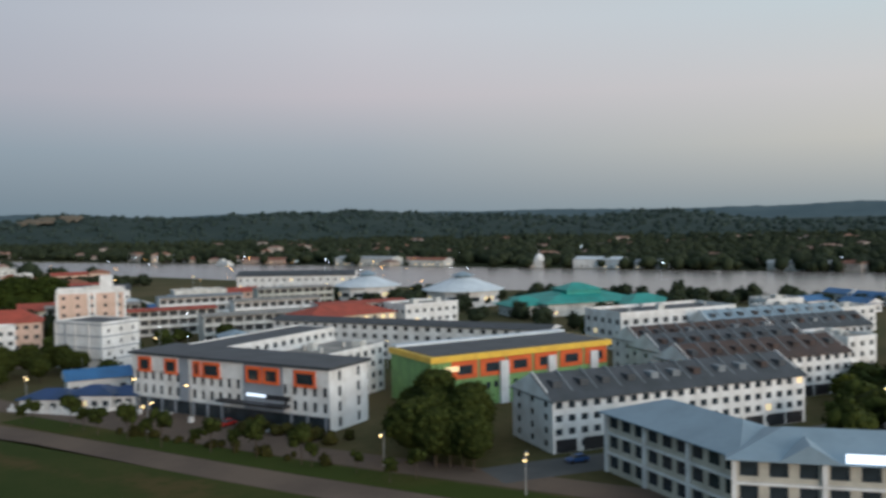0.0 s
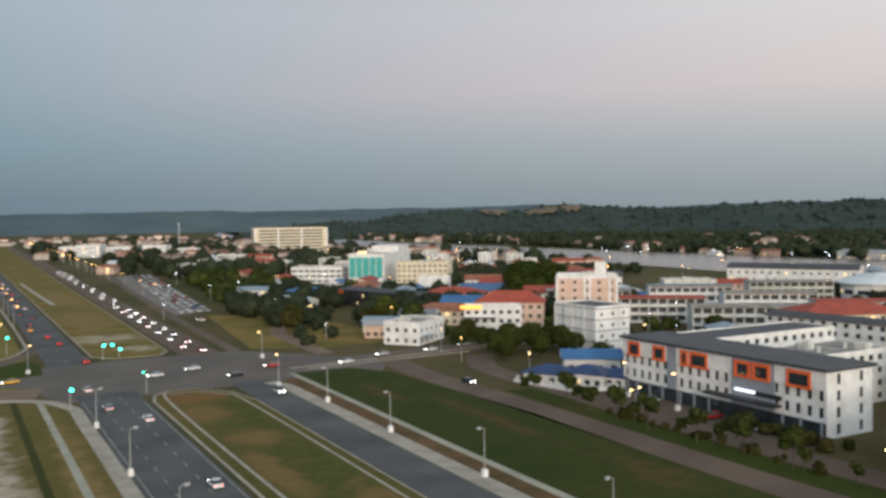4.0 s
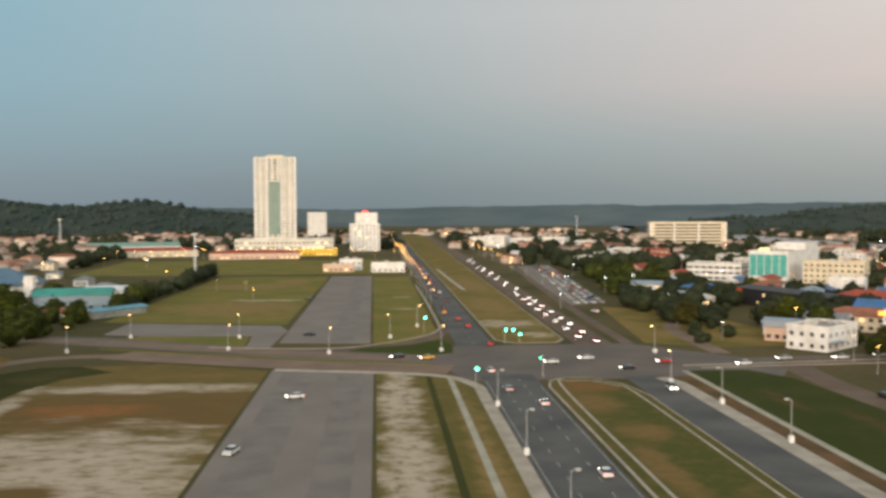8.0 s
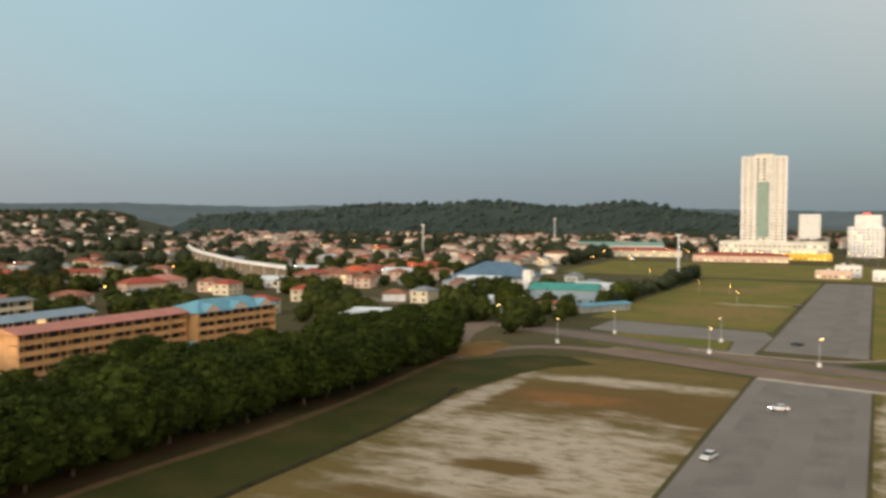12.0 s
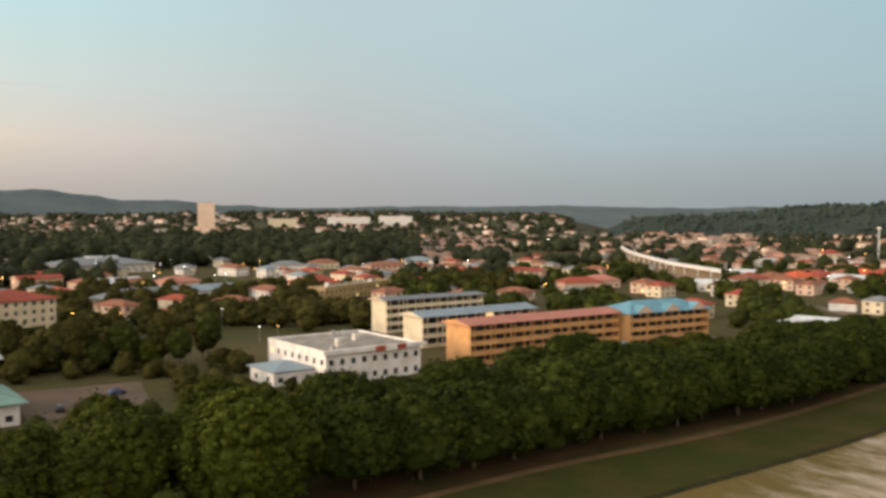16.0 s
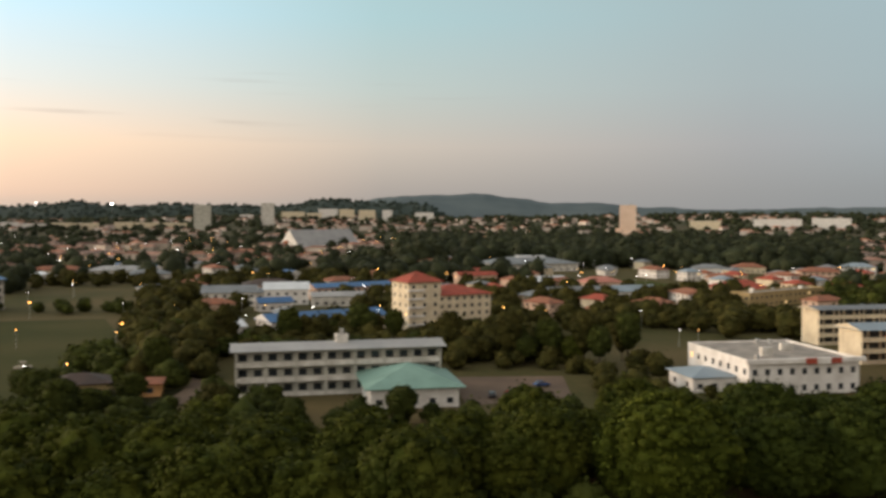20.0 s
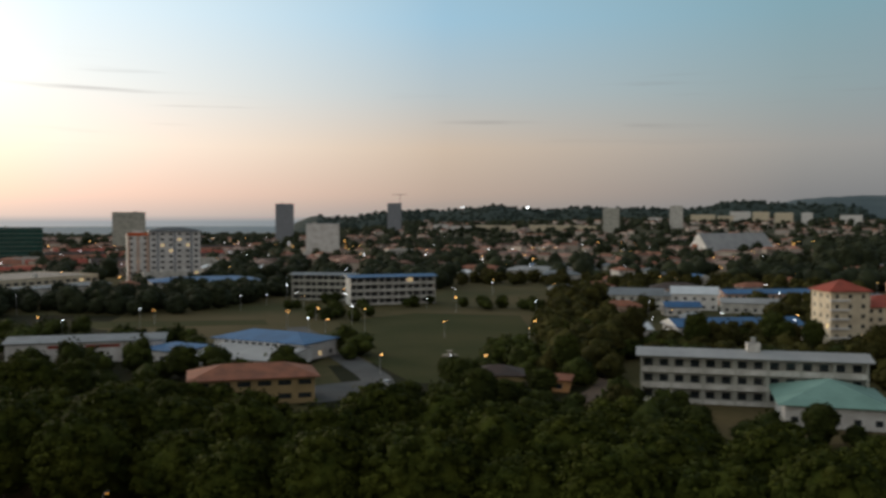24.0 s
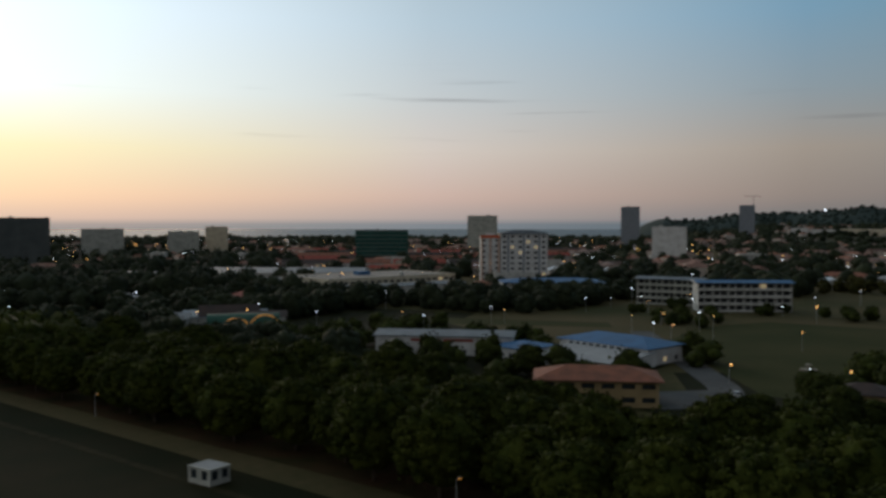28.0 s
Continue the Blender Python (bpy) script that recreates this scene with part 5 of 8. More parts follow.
cone_hall(414, 289, 19, 9, 16, "whiteroof", "white", "round white market hall with a conical pale roof")
cone_hall(412, 226, 22, 8.5, 16.5, "whiteroof", "white", "round white market hall with a conical pale roof")
for x, y, L, W, H, rise in ((372, 160, 50, 38, 6, 5), (392, 128, 26, 20, 5, 4), (366, 175, 20, 16, 5, 3.5)):
    block("riverside_pavilion", "pavilion with a teal hipped roof", x, y, -40, L, W, H, 1, 6, 4, "offwhite", "hip", "tealroof", rise=rise, over=2.0, lit=0.2)
block("riverside_pavilion", "upper tier with a teal hipped roof", 390, 158, -40, 18, 14, 11, 1, 0, 0, "tealroof", "hip", "tealroof", rise=3.0, over=1.0)
block("ferry_terminal", "long riverside terminal with white gables", 452, 424, -62, 80, 20, 9, 2, 16, 4, "white", "gable", "darkroof", rise=3, lit=0.3)
for k in (0, 1, 2, 3, 4, 6, 7):
    corridor_block("balcony_flats", "pale walk-up flats with open balconies and stained walls", 240 + 44 * (k % 3), 334 - 46 * (k // 3) - 20 * (k % 3), -36, 38, 13, 10.4 + 1.1 * (k % 3), 3 + (k % 3 == 2), 10, ("offwhite", "white", "schoolgrey")[k % 3], ("flatroof", "greyroof", "flatroof", "redroof")[k % 4], rise=0.6, category="flats", over=0.5, deep=1.8)

# market sheds with coloured roofs and lit signs
for k, (x, y, rot, L, W, H, rm, wl) in enumerate(((168, 330, -40, 26, 14, 6, "rustroof", "cream"), (190, 345, -40, 22, 14, 7, "blueroof", "white"), (205, 392, -45, 30, 16, 7, "redroof", "offwhite"),
                                                  (235, 345, -35, 28, 16, 9, "redroof", "cream"), (262, 372, -35, 30, 16, 8, "blueroof", "white"), (250, 410, -35, 34, 16, 9, "redroof", "offwhite"),
                                                  (290, 430, -35, 34, 18, 9, "redroof", "cream"), (300, 395, -35, 28, 14, 11, "darkroof", "white"), (330, 460, -35, 40, 18, 8, "redroof", "offwhite"), (270, 460, -35, 30, 16, 7, "rustroof", "white"))):
    sh = block("market_shed", "market shed with a coloured sheet roof and a sign", x, y, rot, L, W, H, 2, int(L / 3), 3, wl, "gable" if k % 2 else "hip", rm, rise=2.8, lit=0.06)
    if k in (1, 3, 5):
        extra(sh, "lit_sign", ("signorange", "sign")[k % 2], (L * 0.3, L * 0.62, -0.9, -0.6, H * 0.62, H * 0.62 + 1.3), label="glowing shop sign")
# far bank: ferry at its landing, white domed building
root = empty("ferry_boat", pose(716, 690, 0, 0, 0, 75))
tagged(root, "white ferry boat moored at the far bank", "boat")
g = Geo()
g.prism([(-15, -2.6), (11, -2.6), (16, 0), (11, 2.6), (-15, 2.6)], 0.05, 2.2)
part("hull", g, M["white"], root)
extra(root, "cabin", "white", (-11, 7, -2.0, 2.0, 2.2, 4.8))
extra(root, "bridge", "offwhite", (0, 5, -1.6, 1.6, 4.8, 7.0))
root = empty("domed_building", pose(748, 330, 0, 0, 0, 0))
tagged(root, "small white domed building on the far bank", "building")
extra(root, "wall", "white", (-6, 6, -6, 6, 0, 7))
g = Geo()
for z0, z1, r0, r1 in ((7, 9, 4.5, 4.3), (9, 11.5, 4.3, 2.8), (11.5, 13, 2.8, 0.6), (13, 17, 0.3, 0.1)):
    g.tube(0, 0, z0, z1, r0, r1, 12)
part("dome", g, M["white"], root)

# ---- north: tower, mall and low buildings at the end of the airstrip ----
tw = block("apartment_tower", "tall pale grey-cream apartment tower with green glass recesses", -150, 1045, 4, 47, 24, 111, 30, 7, 4, "stone", roofm="flatroof", win=(3.6, 1.7), kind="dark", lit=0.0, parapet=1.5)
for x0, x1, z1 in ((-0.6, 2.0, 112), (45, 47.6, 112), (13.5, 15.5, 114), (29.5, 31.5, 112)):
    extra(tw, "corner_pier", "white", (x0, x1, -1.6, -0.02, 0, z1))
extra(tw, "glass_bay", "greenglass", (16, 29, -0.9, -0.02, 22, 84), label="pale green glass bay")
for k in range(29):
    extra(tw, "balcony", "white", (2.5, 13, -1.5, -0.02, 6 + 3.66 * k, 6.9 + 3.66 * k))
    extra(tw, "balcony", "white", (32, 44.5, -1.5, -0.02, 6 + 3.66 * k, 6.9 + 3.66 * k))
extra(tw, "crown", "cream", (14, 33, 4, 20, 111, 115))
extra(tw, "mast", "steel", (38, 38.3, 10, 10.3, 111, 121))
block("mall", "broad pale podium of the tower", -168, 1010, 2, 110, 60, 17, 3, 22, 8, "stone", roofm="flatroof", lit=0.3, win=(2.2, 1.8))
block("mall", "long low shopping hall with a red roof", -176, 905, 6, 90, 36, 6.5, 1, 18, 6, "salmon", "hip", "redroof", rise=2.6, lit=0.35)
block("apartment_tower", "plain white apartment block", -128, 1500, 2, 31, 22, 48, 13, 6, 4, "white", roofm="flatroof", win=(1.8, 1.4))
t3 = block("hotel_building", "white stepped hotel by the road", -42, 1092, 2, 37, 24, 33, 9, 8, 5, "white", roofm="flatroof", win=(1.8, 1.4), lit=0.08)
extra(t3, "upper_storey", "white", (7, 34, 3, 21, 33, 47.5))
extra(t3, "roof_sign", "signred", (16, 22, 2.4, 2.8, 47.6, 49.5), label="red roof sign")
block("shop_building", "white shed with a lit fascia", -10, 690, 0, 26, 12, 6.5, 1, 6, 2, "white", roofm="whiteroof", lit=0.3)
block("shop_building", "small shops with a red fascia", -48, 700, 0, 24, 10, 5, 1, 6, 2, "salmon", roofm="flatroof", lit=0.4)
block("shop_building", "small white two-storey shop", -36, 720, 0, 18, 10, 8, 2, 4, 2, "white", roofm="flatroof", lit=0.2)
block("shop_building", "yellow-lit petrol station canopy and shops", -98, 980, 0, 46, 14, 6, 1, 10, 2, "yellow", roofm="whiteroof", lit=0.5)
block("hall", "long white hall with a green roof", -330, 1010, 20, 100, 30, 10, 1, 14, 4, "white", "gable", "paleteal", rise=4, lit=0.1)
block("hall", "hall with a red sheet roof", -290, 960, 15, 90, 30, 7, 1, 14, 4, "cream", "hip", "redroof", rise=3, lit=0.3)

# ---- north-west: blue hall, sheds ----
ch = block("hall", "white hall with a broad slate-blue hipped roof", -248, 506, 12, 50, 34, 6, 1, 9, 6, "white", "hip", "hallblue", rise=9, over=2.5)
block("hall", "white porch with a pale gabled roof", -236, 488, 12, 24, 14, 5, 1, 4, 2, "white", "gable", "whiteroof", rise=3, over=1.5)
block("hall", "low white annexe with a grey roof", -246, 486, 10, 30, 14, 4.5, 1, 6, 2, "white", "hip", "bluegrey", rise=1.5)
extra(block("hall", "white stair tower beside the hall", -200, 505, 0, 5, 5, 10.5, 2, 0, 0, "white"), "cross_arm", "white", (-1.5, 6.5, 2, 3, 8, 9))
block("warehouse", "workshop with a teal sheet roof", -164, 424, 12, 34, 24, 7.5, 1, 6, 3, "bluegrey", "gable", "tealroof", rise=2.6)
block("warehouse", "shed with a pale blue sheet roof", -172, 388, 12, 20, 14, 4.5, 1, 3, 2, "offwhite", "gable", "whiteroof", rise=1.8)
block("shop_building", "food stall with an orange tiled roof", -148, 386, 12, 18, 9, 3.5, 1, 4, 2, "offwhite", "hip", "rustroof", rise=1.8, lit=0.3)
block("canopy", "long blue-roofed parking canopy", -126, 392, 58, 30, 7, 3.2, 1, 0, 0, "steel", "gable", "skyroof", rise=1.0)
# ---- west: school campus ----
corridor_block("school_block", "orange-tan school block with open corridors and a salmon roof", -209, 160, 90, 64, 12, 12.2, 4, 16, "tan", "pinkroof", rise=1.4)
sc = corridor_block("school_block", "orange-tan school block with a sky-blue roof and gables", -205, 225, 86, 38, 16, 12.0, 4, 10, "tan", "skyroof", "hip", rise=3.4)
for c in (6, 19, 32):
    g = Geo()
    g.poly([(c - 4, -1.3, 12.0), (c + 4, -1.3, 12.0), (c, -1.3, 14.6)])
    g.poly([(c + 4, -1.3, 12.0), (c + 4, 0.5, 12.0), (c, 4.0, 14.6), (c, -1.3, 14.6)], 1)
    g.poly([(c - 4, -1.3, 12.0), (c, -1.3, 14.6), (c, 4.0, 14.6), (c - 4, 0.5, 12.0)], 1)
    part("gable", g, [M["salmon"], M["skyroof"]], sc)
corridor_block("school_block", "cream school block with a flat grey roof", -285, 178, 92, 48, 10, 12.6, 4, 12, "cream", "greyroof", rise=0.9)
corridor_block("school_block", "cream school block with a blue-grey roof", -246, 168, 92, 52, 11, 10.6, 3, 12, "cream", "bluegrey", rise=1.6)
block("canopy", "small sky-blue roofed shelter", -196, 190, 90, 26, 6, 3, 1, 0, 0, "steel", "gable", "skyroof", rise=1.0)
wh = block("school_hall", "white two-storey building with a flat grey roof", -206, 110, 92, 31, 33, 8.4, 2, 9, 8, "white", roofm="flatroof", kind="dark", win=(1.4, 1.6), parapet=0.7, over=1.5)
extra(wh, "roof_lip", "white", (-1.2, 32.2, -1.2, -0.12, 8.2, 9.3))
extra(wh, "sign_panel", "redroof", (15, 18, -1.5, -1.22, 7.9, 9.4), label="red sign panel")
extra(wh, "sign_panel", "redroof", (22, 25, -1.5, -1.22, 7.9, 9.4), label="red sign panel")
extra(wh, "sign_panel", "white", (18.1, 21.9, -1.5, -1.22, 7.9, 9.4))
block("annexe", "low annexe with a pale blue-grey roof", -212, 98, 92, 12, 14, 4, 1, 3, 2, "white", "hip", "bluegrey", rise=1.6)
corridor_block("school_block", "long grey three-storey school block with open corridors", -222, -17, 94, 52, 10, 11.6, 3, 14, "schoolgrey", "paleroof", rise=1.3, rail="offwhite", wide=0.55)
extra(block("stair_tower", "small grey stair tower above the roof", -227, 8, 94, 3, 4, 14.2, 1, 0, 0, "offwhite", parapet=0.3), "vent", "steel", (1, 2, 1, 2, 14.5, 16))
block("assembly_hall", "hall with a pale teal hipped roof", -204, 15, 92, 21, 22, 5, 1, 5, 5, "white", "hip", "paleteal", rise=4, over=1.5)
ct = block("office_building", "cream tower with a red hipped roof and recessed bays", -325, 38, 112, 14, 13, 20.5, 6, 3, 3, "cream", "hip", "redroof", rise=3.5, over=1.0, win=(1.3, 1.4))
for k in range(6):
    extra(ct, "ledge", "white", (-0.4, 6.5, -0.9, -0.02, 3.2 * k + 1.0, 3.2 * k + 1.7))
block("office_building", "cream wing with a red roof", -331, 50, 112, 24, 20, 15.0, 5, 7, 5, "cream", "hip", "redroof", rise=3.2, over=1.0, win=(1.3, 1.4))
block("school_block", "long hall with a blue sheet roof", -325, -12, 115, 48, 14, 6.5, 2, 10, 3, "white", "gable", "blueroof", rise=2.4)
block("annexe", "small white gabled hall", -318, -34, 112, 14, 12, 5.5, 1, 3, 2, "white", "gable", "whiteroof", rise=2.0)
block("school_block", "red and white block with a blue roof", -472, 6, 112, 46, 14, 7.0, 2, 12, 3, "salmon", "gable", "blueroof", rise=1.8, band="white")
corridor_block("flats", "four-storey block of flats with balconies", -421, -179, 126, 46, 12, 14.5, 4, 12, "offwhite", "blueroof", rise=1.0, category="flats")
corridor_block("flats", "four-storey block of flats set back behind", -440, -222, 100, 34, 12, 14.0, 4, 10, "schoolgrey", "greyroof", rise=1.0, category="flats")
hb = block("hotel_building", "white and pink slab hotel with orange panels", -483, -360, 129, 13, 20, 34, 9, 3, 4, "white", roofm="flatroof", kind="dark", win=(1.8, 1.6), lit=0.02, trim="salmon")
for k in (0.0, 5.7, 11.5):
    extra(hb, "pink_strip", "salmon", (k, k + 1.5, -0.3, -0.02, 3, 33.5))
extra(hb, "top_panel", "orange", (0, 12.8, -0.35, -0.05, 33.6, 35.4))
ht_ = block("hotel_building", "white hotel tower with vertical window strips", -491.5, -349.5, 130, 32, 20, 36.5, 10, 6, 4, "white", "hip", "darkroof", rise=2.5, over=1.0, kind="dark", win=(2.2, 1.6), lit=0.02)
for k in (5.0, 15.5, 26.0):
    extra(ht_, "dark_strip", "greywall", (k - 0.4, k + 0.8, -0.3, -0.02, 4, 36))
extra(hb, "roof_sign", "white", (3, 10, 2, 3, 34.5, 37))
block("hotel_podium", "low podium with blue sheet roof", -424, -300, 130, 60, 26, 9, 3, 16, 5, "offwhite", "hip", "blueroof", rise=2, lit=0.08)
bs = block("warehouse", "hall with a low blue hipped roof and a white clerestory", -257, -158, 80, 36, 18, 5.6, 1, 9, 3, "white", "hip", "blueroof", rise=2.4, over=1.0, kind="dark")
extra(bs, "clerestory", "white", (4, 30, -0.9, -0.05, 4.2, 5.3))
for k in range(9):
    extra(bs, "clerestory_window", "glass", (5 + 2.8 * k, 6.8 + 2.8 * k, -1.0, -0.92, 4.4, 5.1))
block("annexe", "low annexe with a blue hipped roof", -236, -172, 80, 15, 16, 4.2, 1, 4, 3, "white", "hip", "blueroof", rise=1.5, over=0.8)
g = Geo()
g.prism([(0, 0), (31, 0), (31, 21), (0, 21)], 0, 3.0)
lt = empty("lean_to", pose(-235.5, -154, 0, 0, 0, 84))
tagged(lt, "broad lean-to with a pale grey sheet roof", "shed")
part("wall", g, M["white"], lt)
for x in (0, 31):
    g = Geo()
    g.poly([(x, 0, 2.95), (x, 20.6, 2.95), (x, 20.6, 4.42), (x, 0, 2.98)])
    part("gable_end", g, M["white"], lt)
g = Geo()
ends = [[(x, -1, 2.9), (x, 20.6, 4.4), (x, 20.6, 4.6), (x, -1, 3.1)] for x in (-0.5, 31.5)]
g.poly(ends[0][::-1])
g.poly(ends[1])
for k in range(4):
    g.poly([ends[0][k], ends[0][(k + 1) % 4], ends[1][(k + 1) % 4], ends[1][k]])
part("roof", g, M["paleroof"], lt)
claim(-235.5, -154, 84, 31, 21)
oh = block("house", "orange-roofed yellow house with dark windows", -181, -117.5, 122.7, 29, 14, 6.6, 2, 6, 3, "mustard", "hip", "rustroof", rise=2.6, over=1.2, kind="dark", win=(3.2, 1.3), sill=1.2)
ww = block("warehouse", "long white workshop with red lettering bars", -217, -206, 122, 46, 16, 6.6, 1, 10, 3, "white", "gable", "greyroof", rise=1.2, win=(2.0, 1.0))
extra(ww, "lettering_bar", "redroof", (12, 22, -0.12, -0.02, 4.6, 5.5))
extra(ww, "lettering_bar", "redroof", (23, 33, -0.12, -0.02, 4.6, 5.5))
wf = block("warehouse", "large warehouse with a broad pale flat roof", -376, -397, 170, 104, 56, 8.6, 2, 20, 8, "cream", roofm="flatroof", lit=0.04, kind="dark", win=(3.4, 1.6), parapet=0.5)
extra(wf, "roof_plant", "blueroof", (44, 54, 30, 36, 8.8, 11.0), label="blue plant housing on the roof")
block("warehouse", "long low shed with a grey sheet roof before the warehouse", -346, -378, 166, 112, 16, 5.2, 1, 22, 4, "offwhite", "gable", "greyroof", rise=1.2, lit=0.05)
hut = block("kiosk", "small grey metal kiosk with a pale roof on the lawn", -90, -124, 185, 4.5, 5.5, 2.8, 1, 2, 2, "schoolgrey", roofm="paleroof", win=(1.4, 1.6), parapet=0.15, lit=0.0)
block("gate_house", "small brick-coloured guard house", -226, -45.5, 94, 10, 8, 3.4, 1, 2, 2, "tan", "hip", "rustroof", rise=1.0)
# lit arches before a vaulted hall in the trees
for x, y, half, spring, rise in ((-201.5, -261.3, 4.9, 5.6, 4.3), (-212.8, -258.7, 6.2, 4.5, 5.9)):
    root = empty("entrance_arch", pose(x, y, 0, 0, 0, 142))
    tagged(root, "tall yellow arch over an entrance with a warm light strip", "arch")
    g, h = Geo(), Geo()
    for k in range(16):
        (c0, s0), (c1, s1) = [(math.cos(math.pi * q / 16), math.sin(math.pi * q / 16)) for q in (k, k + 1)]
        p0, p1 = (half * c0, spring + rise * s0), (half * c1, spring + rise * s1)
        q0, q1 = ((half - 0.7) * c0, spring + (rise - 0.7) * s0), ((half - 0.7) * c1, spring + (rise - 0.7) * s1)
        for y0 in (0, 0.9):
            g.poly([(p0[0], y0, p0[1]), (p1[0], y0, p1[1]), (q1[0], y0, q1[1]), (q0[0], y0, q0[1])])
        for u, v in ((p0, p1), (q0, q1)):
            g.poly([(u[0], 0, u[1]), (u[0], 0.9, u[1]), (v[0], 0.9, v[1]), (v[0], 0, v[1])])
        m0, m1 = [((u[0] + v[0]) / 2, (u[1] + v[1]) / 2) for u, v in ((p0, q0), (p1, q1))]
        h.poly([(m0[0], -0.03, m0[1] - 0.1), (m1[0], -0.03, m1[1] - 0.1), (m1[0], -0.03, m1[1] + 0.1), (m0[0], -0.03, m0[1] + 0.1)])
    part("arch_ring", g, M["mustard"], root)
    part("light_strip", h, M["signorange"], root, "thin warm light strip")
    for sx in (-half + 0.35, half - 0.35):
        g = Geo()
        g.box(sx - 0.35, sx + 0.35, 0, 0.9, 0, spring)
        part("arch_leg", g, M["mustard"], root)
root = empty("hall", pose(-205.2, -283.5, 0, 0, 0, 142))
tagged(root, "hall with a dark green vaulted roof among trees", "building")
claim(-205.2, -283.5, 142, 27, 14)
g = Geo()
g.prism([(0.4, 0.4), (26.6, 0.4), (26.6, 13.6), (0.4, 13.6)], 0, 4.0)
part("wall", g, M["offwhite"], root)
g = Geo()
vault = [(7 - 7.4 * math.cos(math.pi * k / 14), 3.9 + 4.7 * math.sin(math.pi * k / 14)) for k in range(15)]
for (y0, z0), (y1, z1) in zip(vault, vault[1:]):
    g.poly([(-0.4, y0, z0), (27.4, y0, z0), (27.4, y1, z1), (-0.4, y1, z1)])
g.poly([(-0.4, y, z) for y, z in vault[::-1]])
g.poly([(27.4, y, z) for y, z in vault])
part("roof", g, M["greensheet"], root)
block("hall", "hall with a dark brown gabled roof", -223.3, -313.6, 142, 24, 12, 4.6, 1, 5, 3, "offwhite", "gable", "brownroof", rise=4.4)
# curved white grandstand roof
line = curve([(-596, 640), (-520, 570), (-455, 520), (-400, 482), (-339, 452)], 8)
root = empty("grandstand", pose(0, 0, 0))
tagged(root, "long curved grandstand with a white roof edge", "grandstand")
g, h = Geo(), Geo()
for i in range(len(line) - 1):
    (ax, ay), (bx, by) = line[i], line[i + 1]
    za, zb = 15.0 - 0.11 * i, 15.0 - 0.11 * (i + 1)
    g.poly([(ax, ay, za - 1.2), (bx, by, zb - 1.2), (bx, by, zb), (ax, ay, za)])
    g.poly([(ax, ay, za), (bx, by, zb), (bx - 9, by + 12, zb + 0.5), (ax - 9, ay + 12, za + 0.5)])
    h.poly([(ax + 6, ay - 8, 0), (bx + 6, by - 8, 0), (bx - 4, by + 6, zb - 1.6), (ax - 4, ay + 6, za - 1.6)])
    if i % 2 == 0:
        c = Geo()
        c.tube(ax - 0.6, ay + 0.8, 0, za - 1.0, 0.3, 0.25, 6)
        part("post", c, M["whiteroof"], root)
part("roof_edge", g, M["white"], root)
part("bank", h, M["hillbare"], root, "brown earth bank under the stand")
# A-frame hall
root = empty("a_frame_hall", pose(-1148, -5, 0, 0, 0, 130))
tagged(root, "large hall with a steep grey roof and white gable", "hall")
part("roof", hip_geo(0, 108, 0, 46, 2, 25, 0, gable=True), [M["paleroof"], M["white"]], root)
extra(root, "gable_panel", "rustroof", (-0.5, -0.1, 24, 34, 0, 13))
extra(root, "skirt_wall", "paleroof", (0, 108, -3, -0.3, 0, 5))
# far towers: bearing, distance, width, height
for az, d, w, h, rows, bays, wall, label in ((-117.2, 1700, 34, 71, 18, 5, "greywall", "grey residential tower near the sea"), (-110.2, 2050, 32, 79, 20, 5, "greywall", "grey tower under construction with a crane"),
                                             (-69.3, 1500, 27, 63, 9, 2, "peach", "peach coloured tower block with a wider base"), (-126.6, 1300, 43, 52, 12, 8, "schoolgrey", "grey slab block near the sea"),
                                             (-114.8, 1000, 36, 38, 9, 6, "white", "white mid-rise block near the sea"), (-92.3, 2000, 28, 72, 16, 4, "offwhite", "pale tower on the rise"), (-96.3, 1900, 34, 66, 14, 5, "schoolgrey", "grey tower block on the rise"),
                                             (-133.1, 900, 52, 35, 9, 10, "darkgreen", "dark green glass office building"), (-156.3, 900, 98, 47, 11, 12, "slateclad", "large dark office block"),
                                             (-150.2, 1200, 50, 34, 9, 8, "schoolgrey", "grey block by the shore"), (-143.5, 1300, 30, 36, 9, 4, "cream", "cream block with lit windows"),
                                             (-145.5, 1250, 40, 30, 7, 6, "schoolgrey", "low grey block by the shore")):
    x, y = d * math.sin(radians(az)), d * math.cos(radians(az))
    rot = 180 - az
    c, s = math.cos(radians(rot)), math.sin(radians(rot))
    t = block("tower_block", label, x - c * w / 2, y - s * w / 2, rot, w, 22, h, rows, bays, 3, wall, roofm="flatroof", win=(w / bays * 0.7, h / rows * 0.5), kind="dark", lit=0.25 if wall == "cream" else 0.03, band="greenglass" if wall == "darkgreen" else None)
    if "crane" in label:
        extra(t, "crane", "steel", (2, 3, 10, 11, h, h + 22), (-12, 22, 10, 11, h + 20, h + 21))
    if wall == "peach":
        extra(t, "base_block", "peach", (-7, 33, -6, -0.2, 0, 26))

